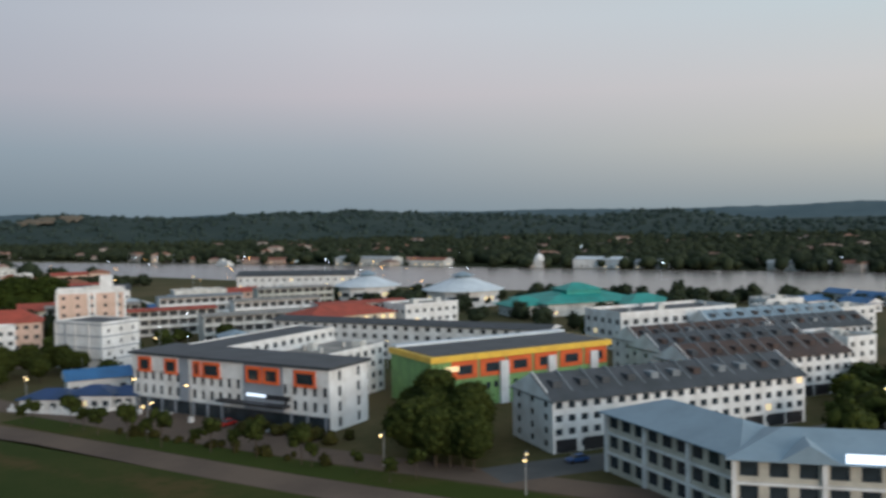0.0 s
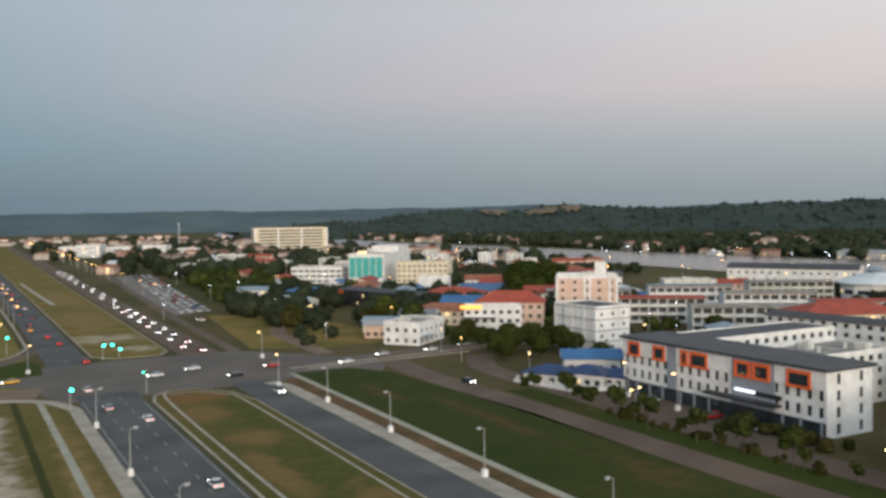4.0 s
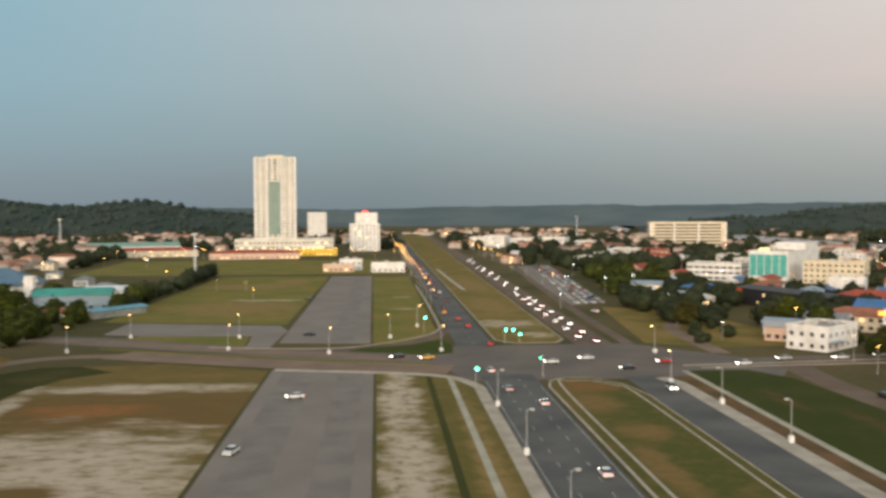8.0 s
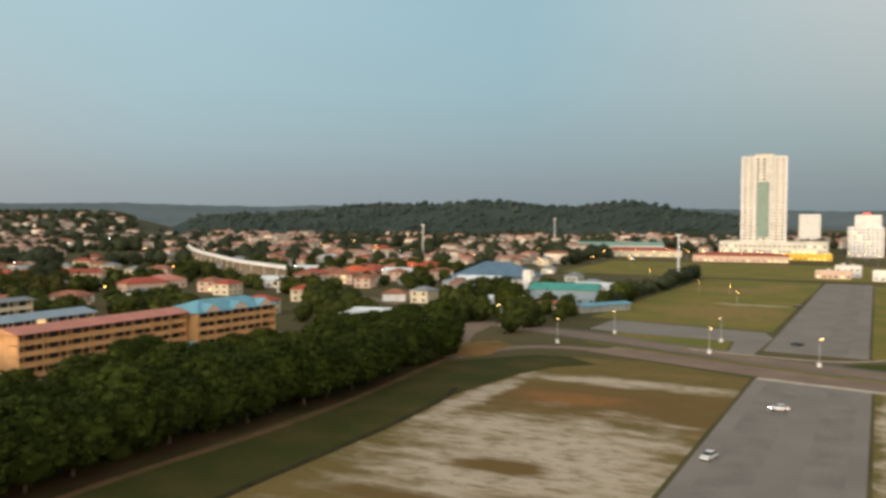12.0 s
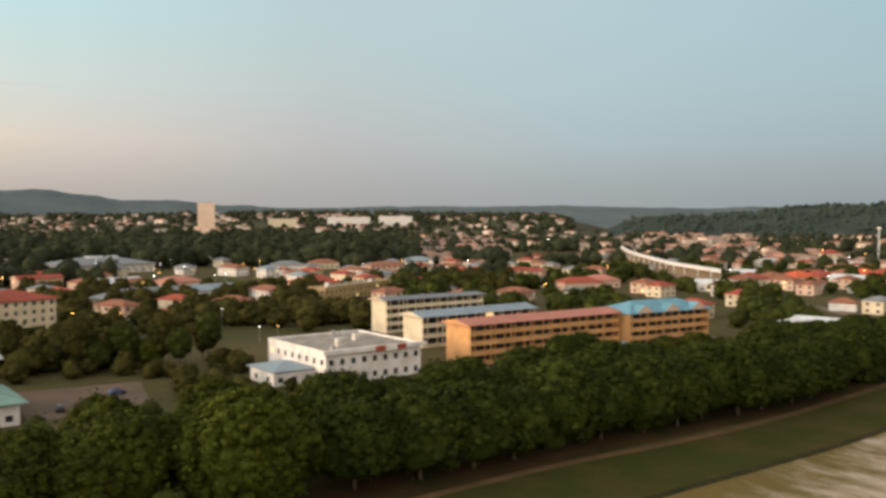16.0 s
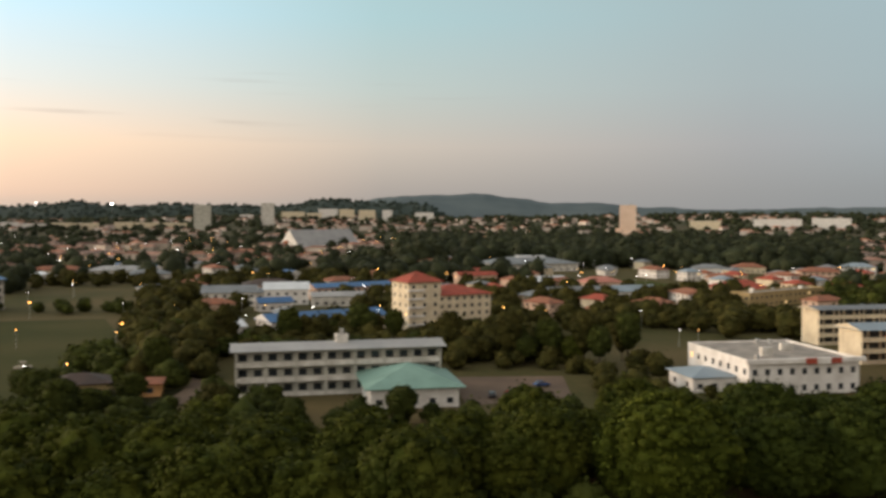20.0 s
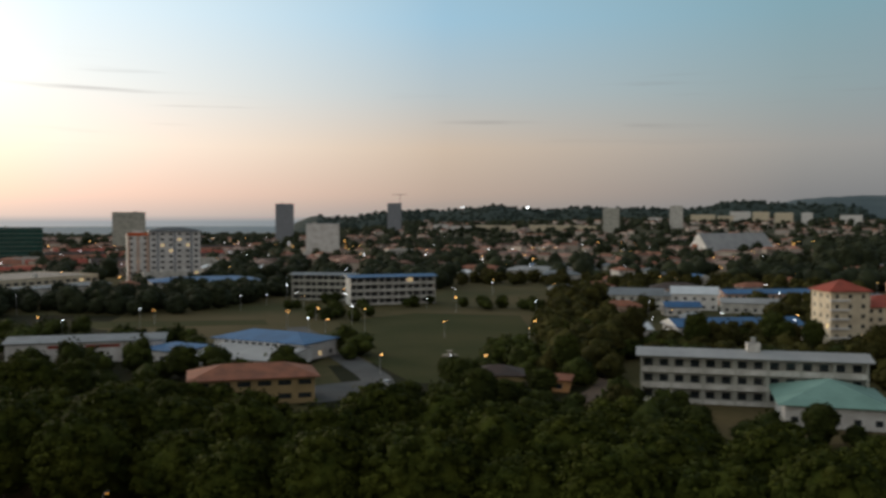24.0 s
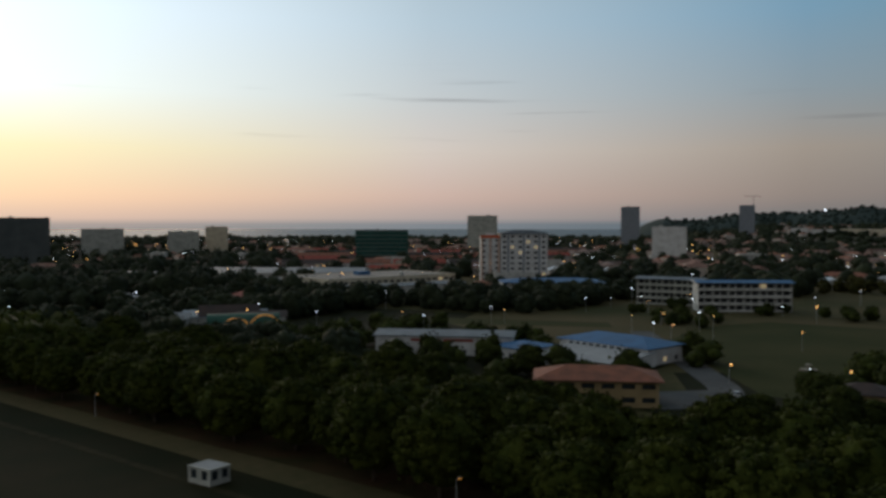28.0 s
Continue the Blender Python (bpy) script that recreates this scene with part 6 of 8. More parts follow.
# suburb west of the school: halls and terraces by themselves
gh = block("hall", "broad hall with a grey hipped roof and a white monitor", -697, 152, 96, 72, 44, 6.5, 1, 12, 6, "offwhite", "hip", "greyroof", rise=5.0, over=2.0, lit=0.05)
extra(gh, "roof_monitor", "whiteroof", (26, 50, 18, 26, 10.6, 12.2))
block("hall", "low hall with a bright orange-red sheet roof", -500, 360, 78, 50, 24, 4.5, 1, 10, 4, "cream", "hip", "vermilion", rise=3.4, over=1.0)
block("terrace", "long low tan building with a flat brown roof", -405, 216, 118, 68, 11, 6.8, 2, 16, 3, "mustard", roofm="flatroof", kind="dark", lit=0.04)
block("house", "pink-walled house with a broad red roof", -470, 232, 80, 30, 22, 4.5, 1, 7, 4, "salmon", "hip", "redroof", rise=4.5)
cb = block("water_tower_house", "square white block with a pyramid red roof", -432, 722, 60, 15, 13, 12.5, 3, 2, 2, "cream", "hip", "redroof", rise=3.5, kind="dark")
for k in range(7):
    t = k / 6
    block("terrace", "terrace houses under a long red tiled roof", -345 + 22 * t, 486 + 130 * t, 76 + 6 * (k % 2), 20, 17, 4.6, 1, 5, 3, ("cream", "salmon")[k % 2], "hip", ("redroof", "rustroof", "vermilion")[k % 3], rise=4.0)
for x, y, rot, L, W, H, wl, rm, lab in ((-622, 105, 96, 30, 16, 4.5, "salmon", "redroof", "house with a wide red roof"), (-610, 142, 96, 24, 14, 4.5, "salmon", "rustroof", "pinkish house with a brown roof"), (-540, 140, 100, 26, 14, 4, "offwhite", "whiteroof", "low shed with a pale sheet roof"), (-525, 172, 96, 24, 14, 4.5, "salmon", "pinkroof", "house with a salmon sheet roof"),
                                          (-455, 128, 100, 34, 14, 4, "offwhite", "greyroof", "long shed with a grey sheet roof"), (-462, 168, 96, 26, 15, 4, "white", "bluegrey", "shed with a blue-grey roof"), (-652, 300, 70, 26, 16, 5, "white", "greyroof", "white house with a grey roof"), (-662, 340, 74, 24, 15, 5, "cream", "rustroof", "cream house with a brown roof"),
                                          (-586, 352, 72, 30, 18, 6, "salmon", "rustroof", "large pinkish house with a brown roof"), (-640, 420, 66, 24, 15, 6, "white", "bluegrey", "white house with a blue-grey roof"), (-386, 366, 70, 26, 14, 5, "salmon", "redroof", "house with a faded red roof"), (-392, 392, 70, 22, 14, 5, "salmon", "pinkroof", "house with a salmon roof"),
                                          (-448, -50, 92, 26, 18, 7, "offwhite", "greyroof", "open-sided shed with a grey roof"), (-452, -20, 92, 22, 22, 8, "white", "whiteroof", "shed with a curved pale roof"), (-507, -34, 94, 30, 20, 6, "salmon", "brownroof", "house with a broad dark red roof"), (-442, 4, 94, 30, 12, 5, "offwhite", "paleroof", "long shed with a pale flat sheet roof"),
                                          (-676, -196, 100, 36, 16, 5, "cream", "rustroof", "school wing with a brown roof"), (-670, -154, 100, 40, 18, 5, "offwhite", "paleroof", "school wing with a pale roof"), (-622, -118, 110, 30, 16, 5, "offwhite", "greyroof", "school wing with a grey roof"),
                                          (-222, -60, 104, 13, 10, 4.2, "mustard", "brownroof", "small house with a dark brown hipped roof")):
    block("shed" if "shed" in lab else "house", lab + " among trees", x, y, rot, L, W, H, 2 if H > 5.5 else 1, max(3, int(L / 4)), 3, wl, "gable" if "shed" in lab else "hip", rm, rise=3.0 if W > 13 else 2.0, kind="dark", lit=0.05)
# southern town: long sheet-roofed halls and terraces with dark red roofs
for x, y, rot, L, W, H in ((-300, -600, 128, 120, 46, 6.0), (-402, -560, 128, 120, 46, 6.0)):
    block("market_hall", "very long hall with dark grey sheet roofs", x, y, rot, L, W, H, 1, 24, 8, "offwhite", "gable", "greyroof", rise=3.0, lit=0.12)
for j in range(5):
    for i in range(5):
        az, d = radians(-139.5 + 3.6 * i + 0.5 * j), 790 + 84 * j
        x, y, L = d * math.sin(az), d * math.cos(az), d * 0.058
        block("terrace", "terrace of white shophouses under a dark red tiled roof", x, y, 132 + 2 * i, L, 16, 7.6, 2, int(L / 4), 3, ("offwhite", "white", "salmon")[(i + j) % 3], "gable", ("brownroof", "rustroof", "redroof")[(i + 2 * j) % 3], rise=3.4, lit=0.08)
for x, y, rot, L, W, rm in ((-192, -330, 140, 30, 14, "greyroof"), (-218, -318, 140, 34, 16, "bluegrey"), (-232, -300, 140, 20, 12, "brownroof")):
    block("hall", "low hall with a sheet roof under the trees", x, y, rot, L, W, 4.6, 1, 6, 3, "offwhite", "gable", rm, rise=2.2)
# pale mid-rise blocks of the far suburb: bearing, distance, width, height
for az, d, w, h in ((-93.6, 2350, 34, 47), (-90.7, 2350, 60, 55), (-89.3, 2400, 44, 52), (-88.5, 2400, 50, 63), (-87.3, 2400, 40, 62), (-86.0, 2400, 44, 60), (-84.7, 2400, 26, 60), (-82.3, 2400, 50, 54),
                    (-107.2, 2000, 34, 30), (-105.9, 2000, 46, 27), (-104.4, 2000, 40, 29), (-103.1, 2000, 52, 28), (-100.9, 2000, 40, 30), (-99.4, 2000, 84, 29), (-97.9, 2000, 48, 28), (-64.6, 1900, 60, 36), (-60.4, 1900, 90, 40), (-57.4, 1900, 70, 42)):
    x, y = d * math.sin(radians(az)), d * math.cos(radians(az))
    rot = 180 - az
    c, s = math.cos(radians(rot)), math.sin(radians(rot))
    block("apartment_block", "pale mid-rise block of the far suburb", x - c * w / 2, y - s * w / 2, rot, w, 20, h, max(3, int(h / 4)), max(4, int(w / 5)), 3, "white" if int(w) % 4 else "cream", roofm="flatroof", kind="dark", lit=0.03, win=(2.4, 1.4))

# sheds and wharves on the far bank
for x, y, L, W, H, rm, wl in ((744, 560, 70, 22, 7, "paleroof", "offwhite"), (746, 470, 40, 18, 6, "rustroof", "offwhite"), (746, 296, 44, 20, 8, "whiteroof", "white"), (748, 240, 30, 16, 6, "greyroof", "offwhite"), (745, 690, 60, 18, 5, "rustroof", "salmon"), (748, 860, 50, 18, 6, "greyroof", "offwhite"), (747, 130, 50, 18, 6, "paleroof", "offwhite"), (747, 40, 36, 16, 6, "rustroof", "cream")):
    block("riverside_shed", "low wharf shed with a sheet roof on the far bank", x, y, -90, L, W, H, 1, int(L / 5), 3, wl, "gable", rm, rise=2.2, lit=0.2)

# small shops and workshops at the town edge
for x, y, rot, L, W, H, wl, rm in ((134, 303, -35, 11, 9, 5, "salmon", "paleroof"), (140, 318, -38, 16, 10, 4.5, "offwhite", "bluegrey"), (158, 322, -40, 14, 10, 6, "white", "greyroof"), (146, 440, -72, 22, 9, 4, "offwhite", "whiteroof"), (134, 470, -20, 15, 10, 7, "white", "bluegrey")):
    block("workshop", "small workshop with a sheet roof at the town edge", x, y, rot, L, W, H, 2 if H > 5.5 else 1, 4, 2, wl, "gable", rm, rise=1.6, kind="dark", lit=0.12)

# ---- trees ----
ROW = [make_tree(100 + k, 16.0, 8.2, 7.9, 150, 6400, 0.55, level=3, trunk=0.35, label="tall roadside tree with a dense rounded green crown") for k in range(4)]
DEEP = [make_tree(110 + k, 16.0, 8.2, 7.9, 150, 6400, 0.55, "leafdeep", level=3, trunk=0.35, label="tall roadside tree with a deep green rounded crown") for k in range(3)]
BIG = make_tree(120, 18.0, 10.8, 9.2, 260, 12000, 0.55, "leafbright", level=3, trunk=0.5, label="very wide domed tree with a bright green crown")
MID = [make_tree(200 + k, 10.0, 4.6, 4.6, 34, 1300, 0.5, m, trunk=0.22, label=lab) for k, (m, lab) in enumerate((("leaf", "green garden tree with a round crown"), ("leafdark", "dark green tree with an uneven crown"), ("leafdark", "dark leafy tree among the houses"), ("leafbrown", "olive-brown tree with a loose crown")))]
TALL = [make_tree(230 + k, 17.0, 4.6, 7.6, 44, 1900, 0.55, m, trunk=0.3, label="tall dark tree with a pointed uneven crown") for k, m in enumerate(("leafdark", "leafbrown"))]
DENSE = [make_tree(260 + k, 15.0, 6.0, 6.6, 80, 3200, 0.5, "leafdark", trunk=0.3, label="dense dark tree beside the buildings") for k in range(2)]
SPARSE = [make_tree(280 + k, 8.0, 2.4, 3.0, 9, 420, 0.5, "leafdark", level=1, trunk=0.12, core=0.35, label="young street tree with a thin see-through crown") for k in range(2)]
tr = random.Random(5)


def plant(src, x, y, s=1.0, group="", z=0.0):
    ob = copy_thing(src, pose(x, y, z, 0, 0, tr.uniform(0, 360)))
    ob.scale = (s * tr.uniform(0.92, 1.08), s * tr.uniform(0.92, 1.08), s * tr.uniform(0.9, 1.1))
    if group:
        tagged(ob, group=group)
    return ob


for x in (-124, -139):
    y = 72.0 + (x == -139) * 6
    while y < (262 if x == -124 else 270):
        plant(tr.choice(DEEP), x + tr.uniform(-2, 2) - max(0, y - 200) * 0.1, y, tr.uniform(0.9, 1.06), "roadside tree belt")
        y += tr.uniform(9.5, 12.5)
for x in (-113, -128, -143):
    y = 40.0 - (x == -128) * 5
    while y > -255:
        if not (x == -113 and y > 20) and not (x == -143 and -120 < y < -60):
            plant(tr.choice(ROW), x + tr.uniform(-2.5, 2.5), y, tr.uniform(0.86, 1.08), "roadside tree belt")
        y -= tr.uniform(11.5, 15)
plant(BIG, -123, 53, 1.0)
for x, y in ((-140, 34), (-141, 48), (-142, 62), (-139, 74), (-129, 75), (-128, 31), (-155, 40), (-156, 60), (-154, 82), (-152, 98)):
    plant(tr.choice(ROW), x, y, tr.uniform(0.78, 0.95), "roadside tree belt")
plant(ROW[1], -155, 374, 0.85)
for x, y, k in ((-166, -121, 0.62), (-170, -111, 0.6), (-171, -104, 0.5)):
    plant(ROW[2], x, y, k)
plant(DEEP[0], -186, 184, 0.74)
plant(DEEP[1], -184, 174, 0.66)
for x, y in ((-163, -113), (-160, -124), (-166, -138), (-176, -152), (-176, -62), (-178, -54), (-182, -48), (-196, -46), (-206, -58), (-214, -40)):
    plant(tr.choice(DENSE), x, y, tr.uniform(0.6, 0.85))
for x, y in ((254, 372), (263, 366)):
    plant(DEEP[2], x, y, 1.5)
for x in (-153, -168):
    y = 118.0
    while y < 285:
        plant(tr.choice(ROW), x + tr.uniform(-3, 3), y, tr.uniform(0.55, 0.72), "second row of trees")
        y += tr.uniform(10, 15)
for k in range(28):
    x, y = -178 - 95 * tr.random(), 42 + 62 * tr.random()
    if not (-250 < x < -196 and (y > 84 or y < 66)) and free(x, y, 2):
        plant(tr.choice(MID + TALL + TALL), x, y, tr.uniform(0.65, 1.0))
for k in range(7):
    plant(tr.choice(MID), -176 - 18 * tr.random(), -40 + 64 * tr.random(), tr.uniform(0.6, 0.9))
for k in range(70):
    x, y = tr.uniform(137, 160), tr.uniform(70, 108)
    if free(x, y, 2.5) and 0.535 * x < y < 0.65 * x:
        plant(tr.choice(DENSE), x, y, tr.uniform(0.62, 0.95))
for k in range(18):
    plant(tr.choice(DENSE), 150 + tr.uniform(0, 26), 226 + tr.uniform(0, 34), tr.uniform(0.42, 0.66))
for k in range(17):
    plant(tr.choice(SPARSE), 126.4 + tr.uniform(-2.4, 2.4), 186 - 6.6 * k + tr.uniform(-4, 4), tr.uniform(0.55, 1.15), "planted strip")

# ---- street furniture and vehicles ----
def street_lamp(h, arm, lit, name="street_lamp", base=True, two=False, label=None):
    root = empty(name, pose(0, 0, -500))
    tagged(root, label or ("lit street lamp on a tall pole" if lit else "tall steel lamp post with a concrete foot"), "lamp")
    g = Geo()
    g.tube(0, 0, 0, h, 0.13, 0.07, 8)
    part("pole", g, M["steel"], root)
    if base:
        g = Geo()
        g.box(-0.45, 0.45, -0.45, 0.45, 0, 1.3)
        part("foot", g, M["white"], root, "white concrete foot")
    for s in ((1, -1) if two else (1,)):
        g = Geo()
        g.poly([(0, -0.05, h - 0.1), (s * arm, -0.05, h + 0.3), (s * arm, 0.05, h + 0.3), (0, 0.05, h - 0.1)])
        g.poly([(0, -0.05, h - 0.22), (0, 0.05, h - 0.22), (s * arm, 0.05, h + 0.18), (s * arm, -0.05, h + 0.18)])
        g.poly([(0, -0.05, h - 0.22), (s * arm, -0.05, h + 0.18), (s * arm, -0.05, h + 0.3), (0, -0.05, h - 0.1)])
        g.poly([(0, 0.05, h - 0.1), (s * arm, 0.05, h + 0.3), (s * arm, 0.05, h + 0.18), (0, 0.05, h - 0.22)])
        part("arm", g, M["steel"], root)
        g = Geo()
        c = s * (arm + 0.35)
        g.box(c - 0.4, c + 0.4, -0.2, 0.2, h + 0.12, h + 0.34, 1)
        g.box(c - 0.32, c + 0.32, -0.16, 0.16, h - 0.06, h + 0.12, 0)
        part("lamp_head", g, [M[lit] if lit else M["frame"], M["steel"]], root)
    return root


POST, LIT, AMBER, TWIN = street_lamp(8.4, 0.7, None), street_lamp(8.6, 0.9, "warm"), street_lamp(9.0, 1.2, "amber", base=False), street_lamp(6.4, 1.6, "warm", base=False, two=True)
for y in (60, 95, 129, 166.5, 202):
    copy_thing(POST, pose(79.2, y, 0.15, 0, 0, 180))
for y in (85, 123, 162, 204):
    copy_thing(POST, pose(26.3, y, 0.1, 0, 0, 0))
for x, y, a in ((-18, 286, -60), (-52, 297, -60), (2, 321, 120), (18.5, 288, -60), (-53, 326, 120), (-93, 330, 120), (-104, 296, -60), (87, 279, 200), (75.5, 228, 90), (13, 352, 0), (-140, 330, 200)):
    copy_thing(LIT, pose(x, y, 0, 0, 0, a))
for k in range(36):
    copy_thing(AMBER, pose(22 - 0.0035 * (k * 40), 420 + 40 * k, 0))
    if k % 2:
        copy_thing(AMBER, pose(100 + 0.012 * (k * 62), 520 + 38 * k, 0, 0, 0, 180))
for x, y, a in ((133, 90, 20), (129.5, 60, 20), (131.5, 150, 20), (141, 205, 60)):
    copy_thing(TWIN, pose(x, y, 0, 0, 0, a))
for x, y in ((150, 168), (149, 150), (205, 222), (196, 60), (230, 44), (210, 12)):
    copy_thing(LIT, pose(x - 5, y, 0, 0, 0, 180))
PATHLAMP = street_lamp(5.0, 0.5, "signorange", base=False, label="short path lamp with an amber glow")
for y in (-190, -84, -46):
    copy_thing(PATHLAMP, pose(-106.5, y, 0, 0, 0, 180))


def floodlight_mast(x, y, h):
    root = empty("floodlight_mast", pose(x, y, 0))
    tagged(root, "tall pale steel floodlight mast", "mast")
    g = Geo()
    g.tube(0, 0, 0, h, 0.8, 0.5, 10)
    part("pole", g, M["whiteroof"], root)
    g = Geo()
    g.box(-2.2, 2.2, -0.3, 0.3, h - 0.4, h + 0.9)
    part("lamp_rack", g, M["steel"], root)


for x, y, h in ((-137, 652, 31), (-483, 905, 33), (-420, 1180, 40), (330, 1500, 40)):
    floodlight_mast(x, y, h)


def traffic_signal(x, y, h, arm, rot):
    root = empty("traffic_signal", pose(x, y, 0, 0, 0, rot))
    tagged(root, "traffic signal on a steel pole showing green", "traffic signal")
    g = Geo()
    g.tube(0, 0, 0, h + 0.4, 0.12, 0.09, 8)
    part("pole", g, M["steel"], root)
    g = Geo()
    g.box(0, arm, -0.06, 0.06, h, h + 0.12)
    part("arm", g, M["steel"], root)
    for c in ((0.35, arm) if arm > 2 else (0.35,)):
        g = Geo()
        g.box(c - 0.25, c + 0.25, -0.35, 0.0, h - 0.9, h + 0.4)
        head = part("signal_head", g, M["black"], root, "black signal housing")
        g = Geo()
        g.box(c - 0.36, c + 0.36, -0.50, -0.36, h - 0.8, h - 0.2)
        part("green_light", g, M["green"], head, "glowing green lens")


for x, y, h, arm, rot in ((23.4, 226, 5.6, 1.0, 0), (43.5, 240, 5.8, 1.0, 180), (41.5, 303, 5.4, 3.0, 0), (47, 306, 3.4, 1.0, 0), (15, 334, 6.4, 1.0, 0)):
    traffic_signal(x, y, h, arm, rot)


def make_car(paint, label, far=False, van=False, name="car"):
    """A car of 4.3 m, nose to +y: shaped body, glazed cabin, wheels and lamps."""
    root = empty(name, pose(0, 0, -500))
    tagged(root, label, "van" if van else "car")
    hood, top, w = (1.15, 1.95, 0.88) if van else (0.92, 1.46, 0.86)
    prof = [(-2.12, 0.35), (-2.15, 0.75), (-2.0, 0.98), (-1.2, 1.0), (0.95, 0.98), (1.9, hood - 0.14), (2.13, 0.62), (2.1, 0.35)]
    g = Geo()
    n = len(prof)
    for i in range(n - 1):
        (y0, z0), (y1, z1) = prof[i], prof[i + 1]
        g.poly([(-w, y0, z0), (w, y0, z0), (w, y1, z1), (-w, y1, z1)][::-1])
    g.poly([(w, y, z) for y, z in prof[::-1]])
    g.poly([(-w, y, z) for y, z in prof])
    g.poly([(-w, -2.12, 0.35), (w, -2.12, 0.35), (w, 2.1, 0.35), (-w, 2.1, 0.35)][::-1])
    c = [(-2.0, -1.7, 0.75, 1.3)] if van else [(-1.75, -1.25, 0.35, 1.05)]
    y0, y1, y2, y3 = c[0]
    r0, r1 = w - 0.16, top - 0.06
    g.poly([(-r0, y1, top), (r0, y1, top), (r0, y2, top), (-r0, y2, top)])
    part("body", g, CARS[paint], root)
    k = Geo()
    k.poly([(-w + 0.03, y0, 0.99), (w - 0.03, y0, 0.99), (r0, y1, top - 0.01), (-r0, y1, top - 0.01)])
    k.poly([(w - 0.03, y3, 0.97), (-w + 0.03, y3, 0.97), (-r0, y2, top - 0.01), (r0, y2, top - 0.01)])
    k.poly([(w - 0.03, y0, 0.99), (w - 0.03, y3, 0.97), (r0, y2, top - 0.01), (r0, y1, top - 0.01)])
    k.poly([(-w + 0.03, y3, 0.97), (-w + 0.03, y0, 0.99), (-r0, y1, top - 0.01), (-r0, y2, top - 0.01)])
    part("cabin_glass", k, M["glass"], root)
    for x in (-w + 0.1, w - 0.1):
        for y in (-1.3, 1.35):
            t = Geo()
            seg = 10
            for s in range(seg):
                a, b = 2 * math.pi * s / seg, 2 * math.pi * (s + 1) / seg
                t.poly([(x - 0.11, y + 0.32 * math.cos(a), 0.32 + 0.32 * math.sin(a)), (x + 0.11, y + 0.32 * math.cos(a), 0.32 + 0.32 * math.sin(a)),
                        (x + 0.11, y + 0.32 * math.cos(b), 0.32 + 0.32 * math.sin(b)), (x - 0.11, y + 0.32 * math.cos(b), 0.32 + 0.32 * math.sin(b))])
            for e in (x - 0.11, x + 0.11):
                t.poly([(e, y + 0.32 * math.cos(2 * math.pi * s / seg), 0.32 + 0.32 * math.sin(2 * math.pi * s / seg)) for s in range(seg)])
            part("wheel", t, M["tyre"], root)
    if not far:
        for sx in (-0.6, 0.6):
            h = Geo()
            h.box(sx - 0.2, sx + 0.2, 2.06, 2.17, 0.55, 0.76)
            part("headlight", h, M["beam"], root)
            h = Geo()
            h.box(sx - 0.13, sx + 0.13, -2.18, -2.08, 0.70, 0.84)
            part("tail_light", h, M["tail"], root)
    return root


AUTO = {k: make_car(k, "%s car with its lamps on" % ("golden yellow" if k == "gold" else k)) for k in CARS}
VAN = make_car("white", "white van with its lamps on", van=True, name="van")
PARKED = [make_car(k, "parked %s car" % k + " on the asphalt", far=True) for k in ("white", "silver", "black", "red", "blue")]
cr = random.Random(3)


def put_car(kind, x, y, rot, z=0.06):
    return copy_thing(AUTO[kind] if kind in AUTO else VAN, pose(x, y, z, 0, 0, rot))


for kind, x, y, rot in (("white", -22, 217, 100), ("silver", 31.4, 222, 0), ("white", 37.4, 205, 0), ("white", 37.6, 148, 0), ("white", 30, 249, 5), ("van", 73, 220, 180),
                        ("white", 62, 268, 90), ("white", 106, 254, 95), ("red", 84, 260, 92), ("black", 4, 276, 110), ("gold", 13, 273, 105), ("red", 31, 373, 0), ("red", 33, 350, 0), ("gold", 27, 400, 0), ("black", 70, 250, 90),
                        ("white", 96, 397, 20), ("silver", 122, 262, 95), ("white", 140, 262, 95), ("silver", 155, 266, 95), ("black", 121, 205, 185), ("white", 50, 262, 90), ("red", 36, 300, 0)):
    put_car(kind, x, y, rot)
for k in range(16):
    y = 306 + 11.5 * k + cr.uniform(-2, 2)
    put_car(cr.choice(("white", "silver", "white", "black", "red")), 69.5 + 0.016 * (y - 300) + (0 if k % 2 else 4.2), y, 180)
for k in range(16):
    y = 420 + 26 * k + cr.uniform(-6, 6)
    put_car(cr.choice(("white", "silver", "red", "black")), 29 + (k % 2) * 4 - 0.003 * y, y, 0)
    put_car(cr.choice(("white", "silver", "black")), 72.5 + 0.014 * (y - 300) + (k % 2) * 4, 500 + 24 * k, 180)
for col in range(34):
    for row in range(4):
        y = 438 + 9.4 * col + cr.uniform(-0.6, 0.6)
        if cr.random() < 0.86:
            copy_thing(cr.choice(PARKED[:2] * 4 + PARKED), pose(96 + 0.098 * (y - 436) + 4.3 * row, y, 0.045, 0, 0, 8 + cr.uniform(-5, 5)))
copy_thing(PARKED[0], pose(-29, 167, 0.08, 0, 0, 165))
for x, y, rot in ((-214, 46, 80), (-214, 50, 80), (-216, 58, 85), (-226, 62, 10), (-200, -38, 60), (-212, -66, 30), (-222, -84, 120), (145, 160, 90), (145, 140, 90), (145, 126, 90), (152, 60, 50), (158, 54, 50), (-330, 1, 20), (-150, 300, 30), (-156, 316, 30)):
    copy_thing(cr.choice(PARKED), pose(x, y, 0.06, 0, 0, rot))
for x, y, rot in ((-40, 470, 80), (-28, 330, 70)):
    copy_thing(PARKED[2], pose(x, y, 0.07, 0, 0, rot))

# the many small lamps of the town, far off
lr = random.Random(17)


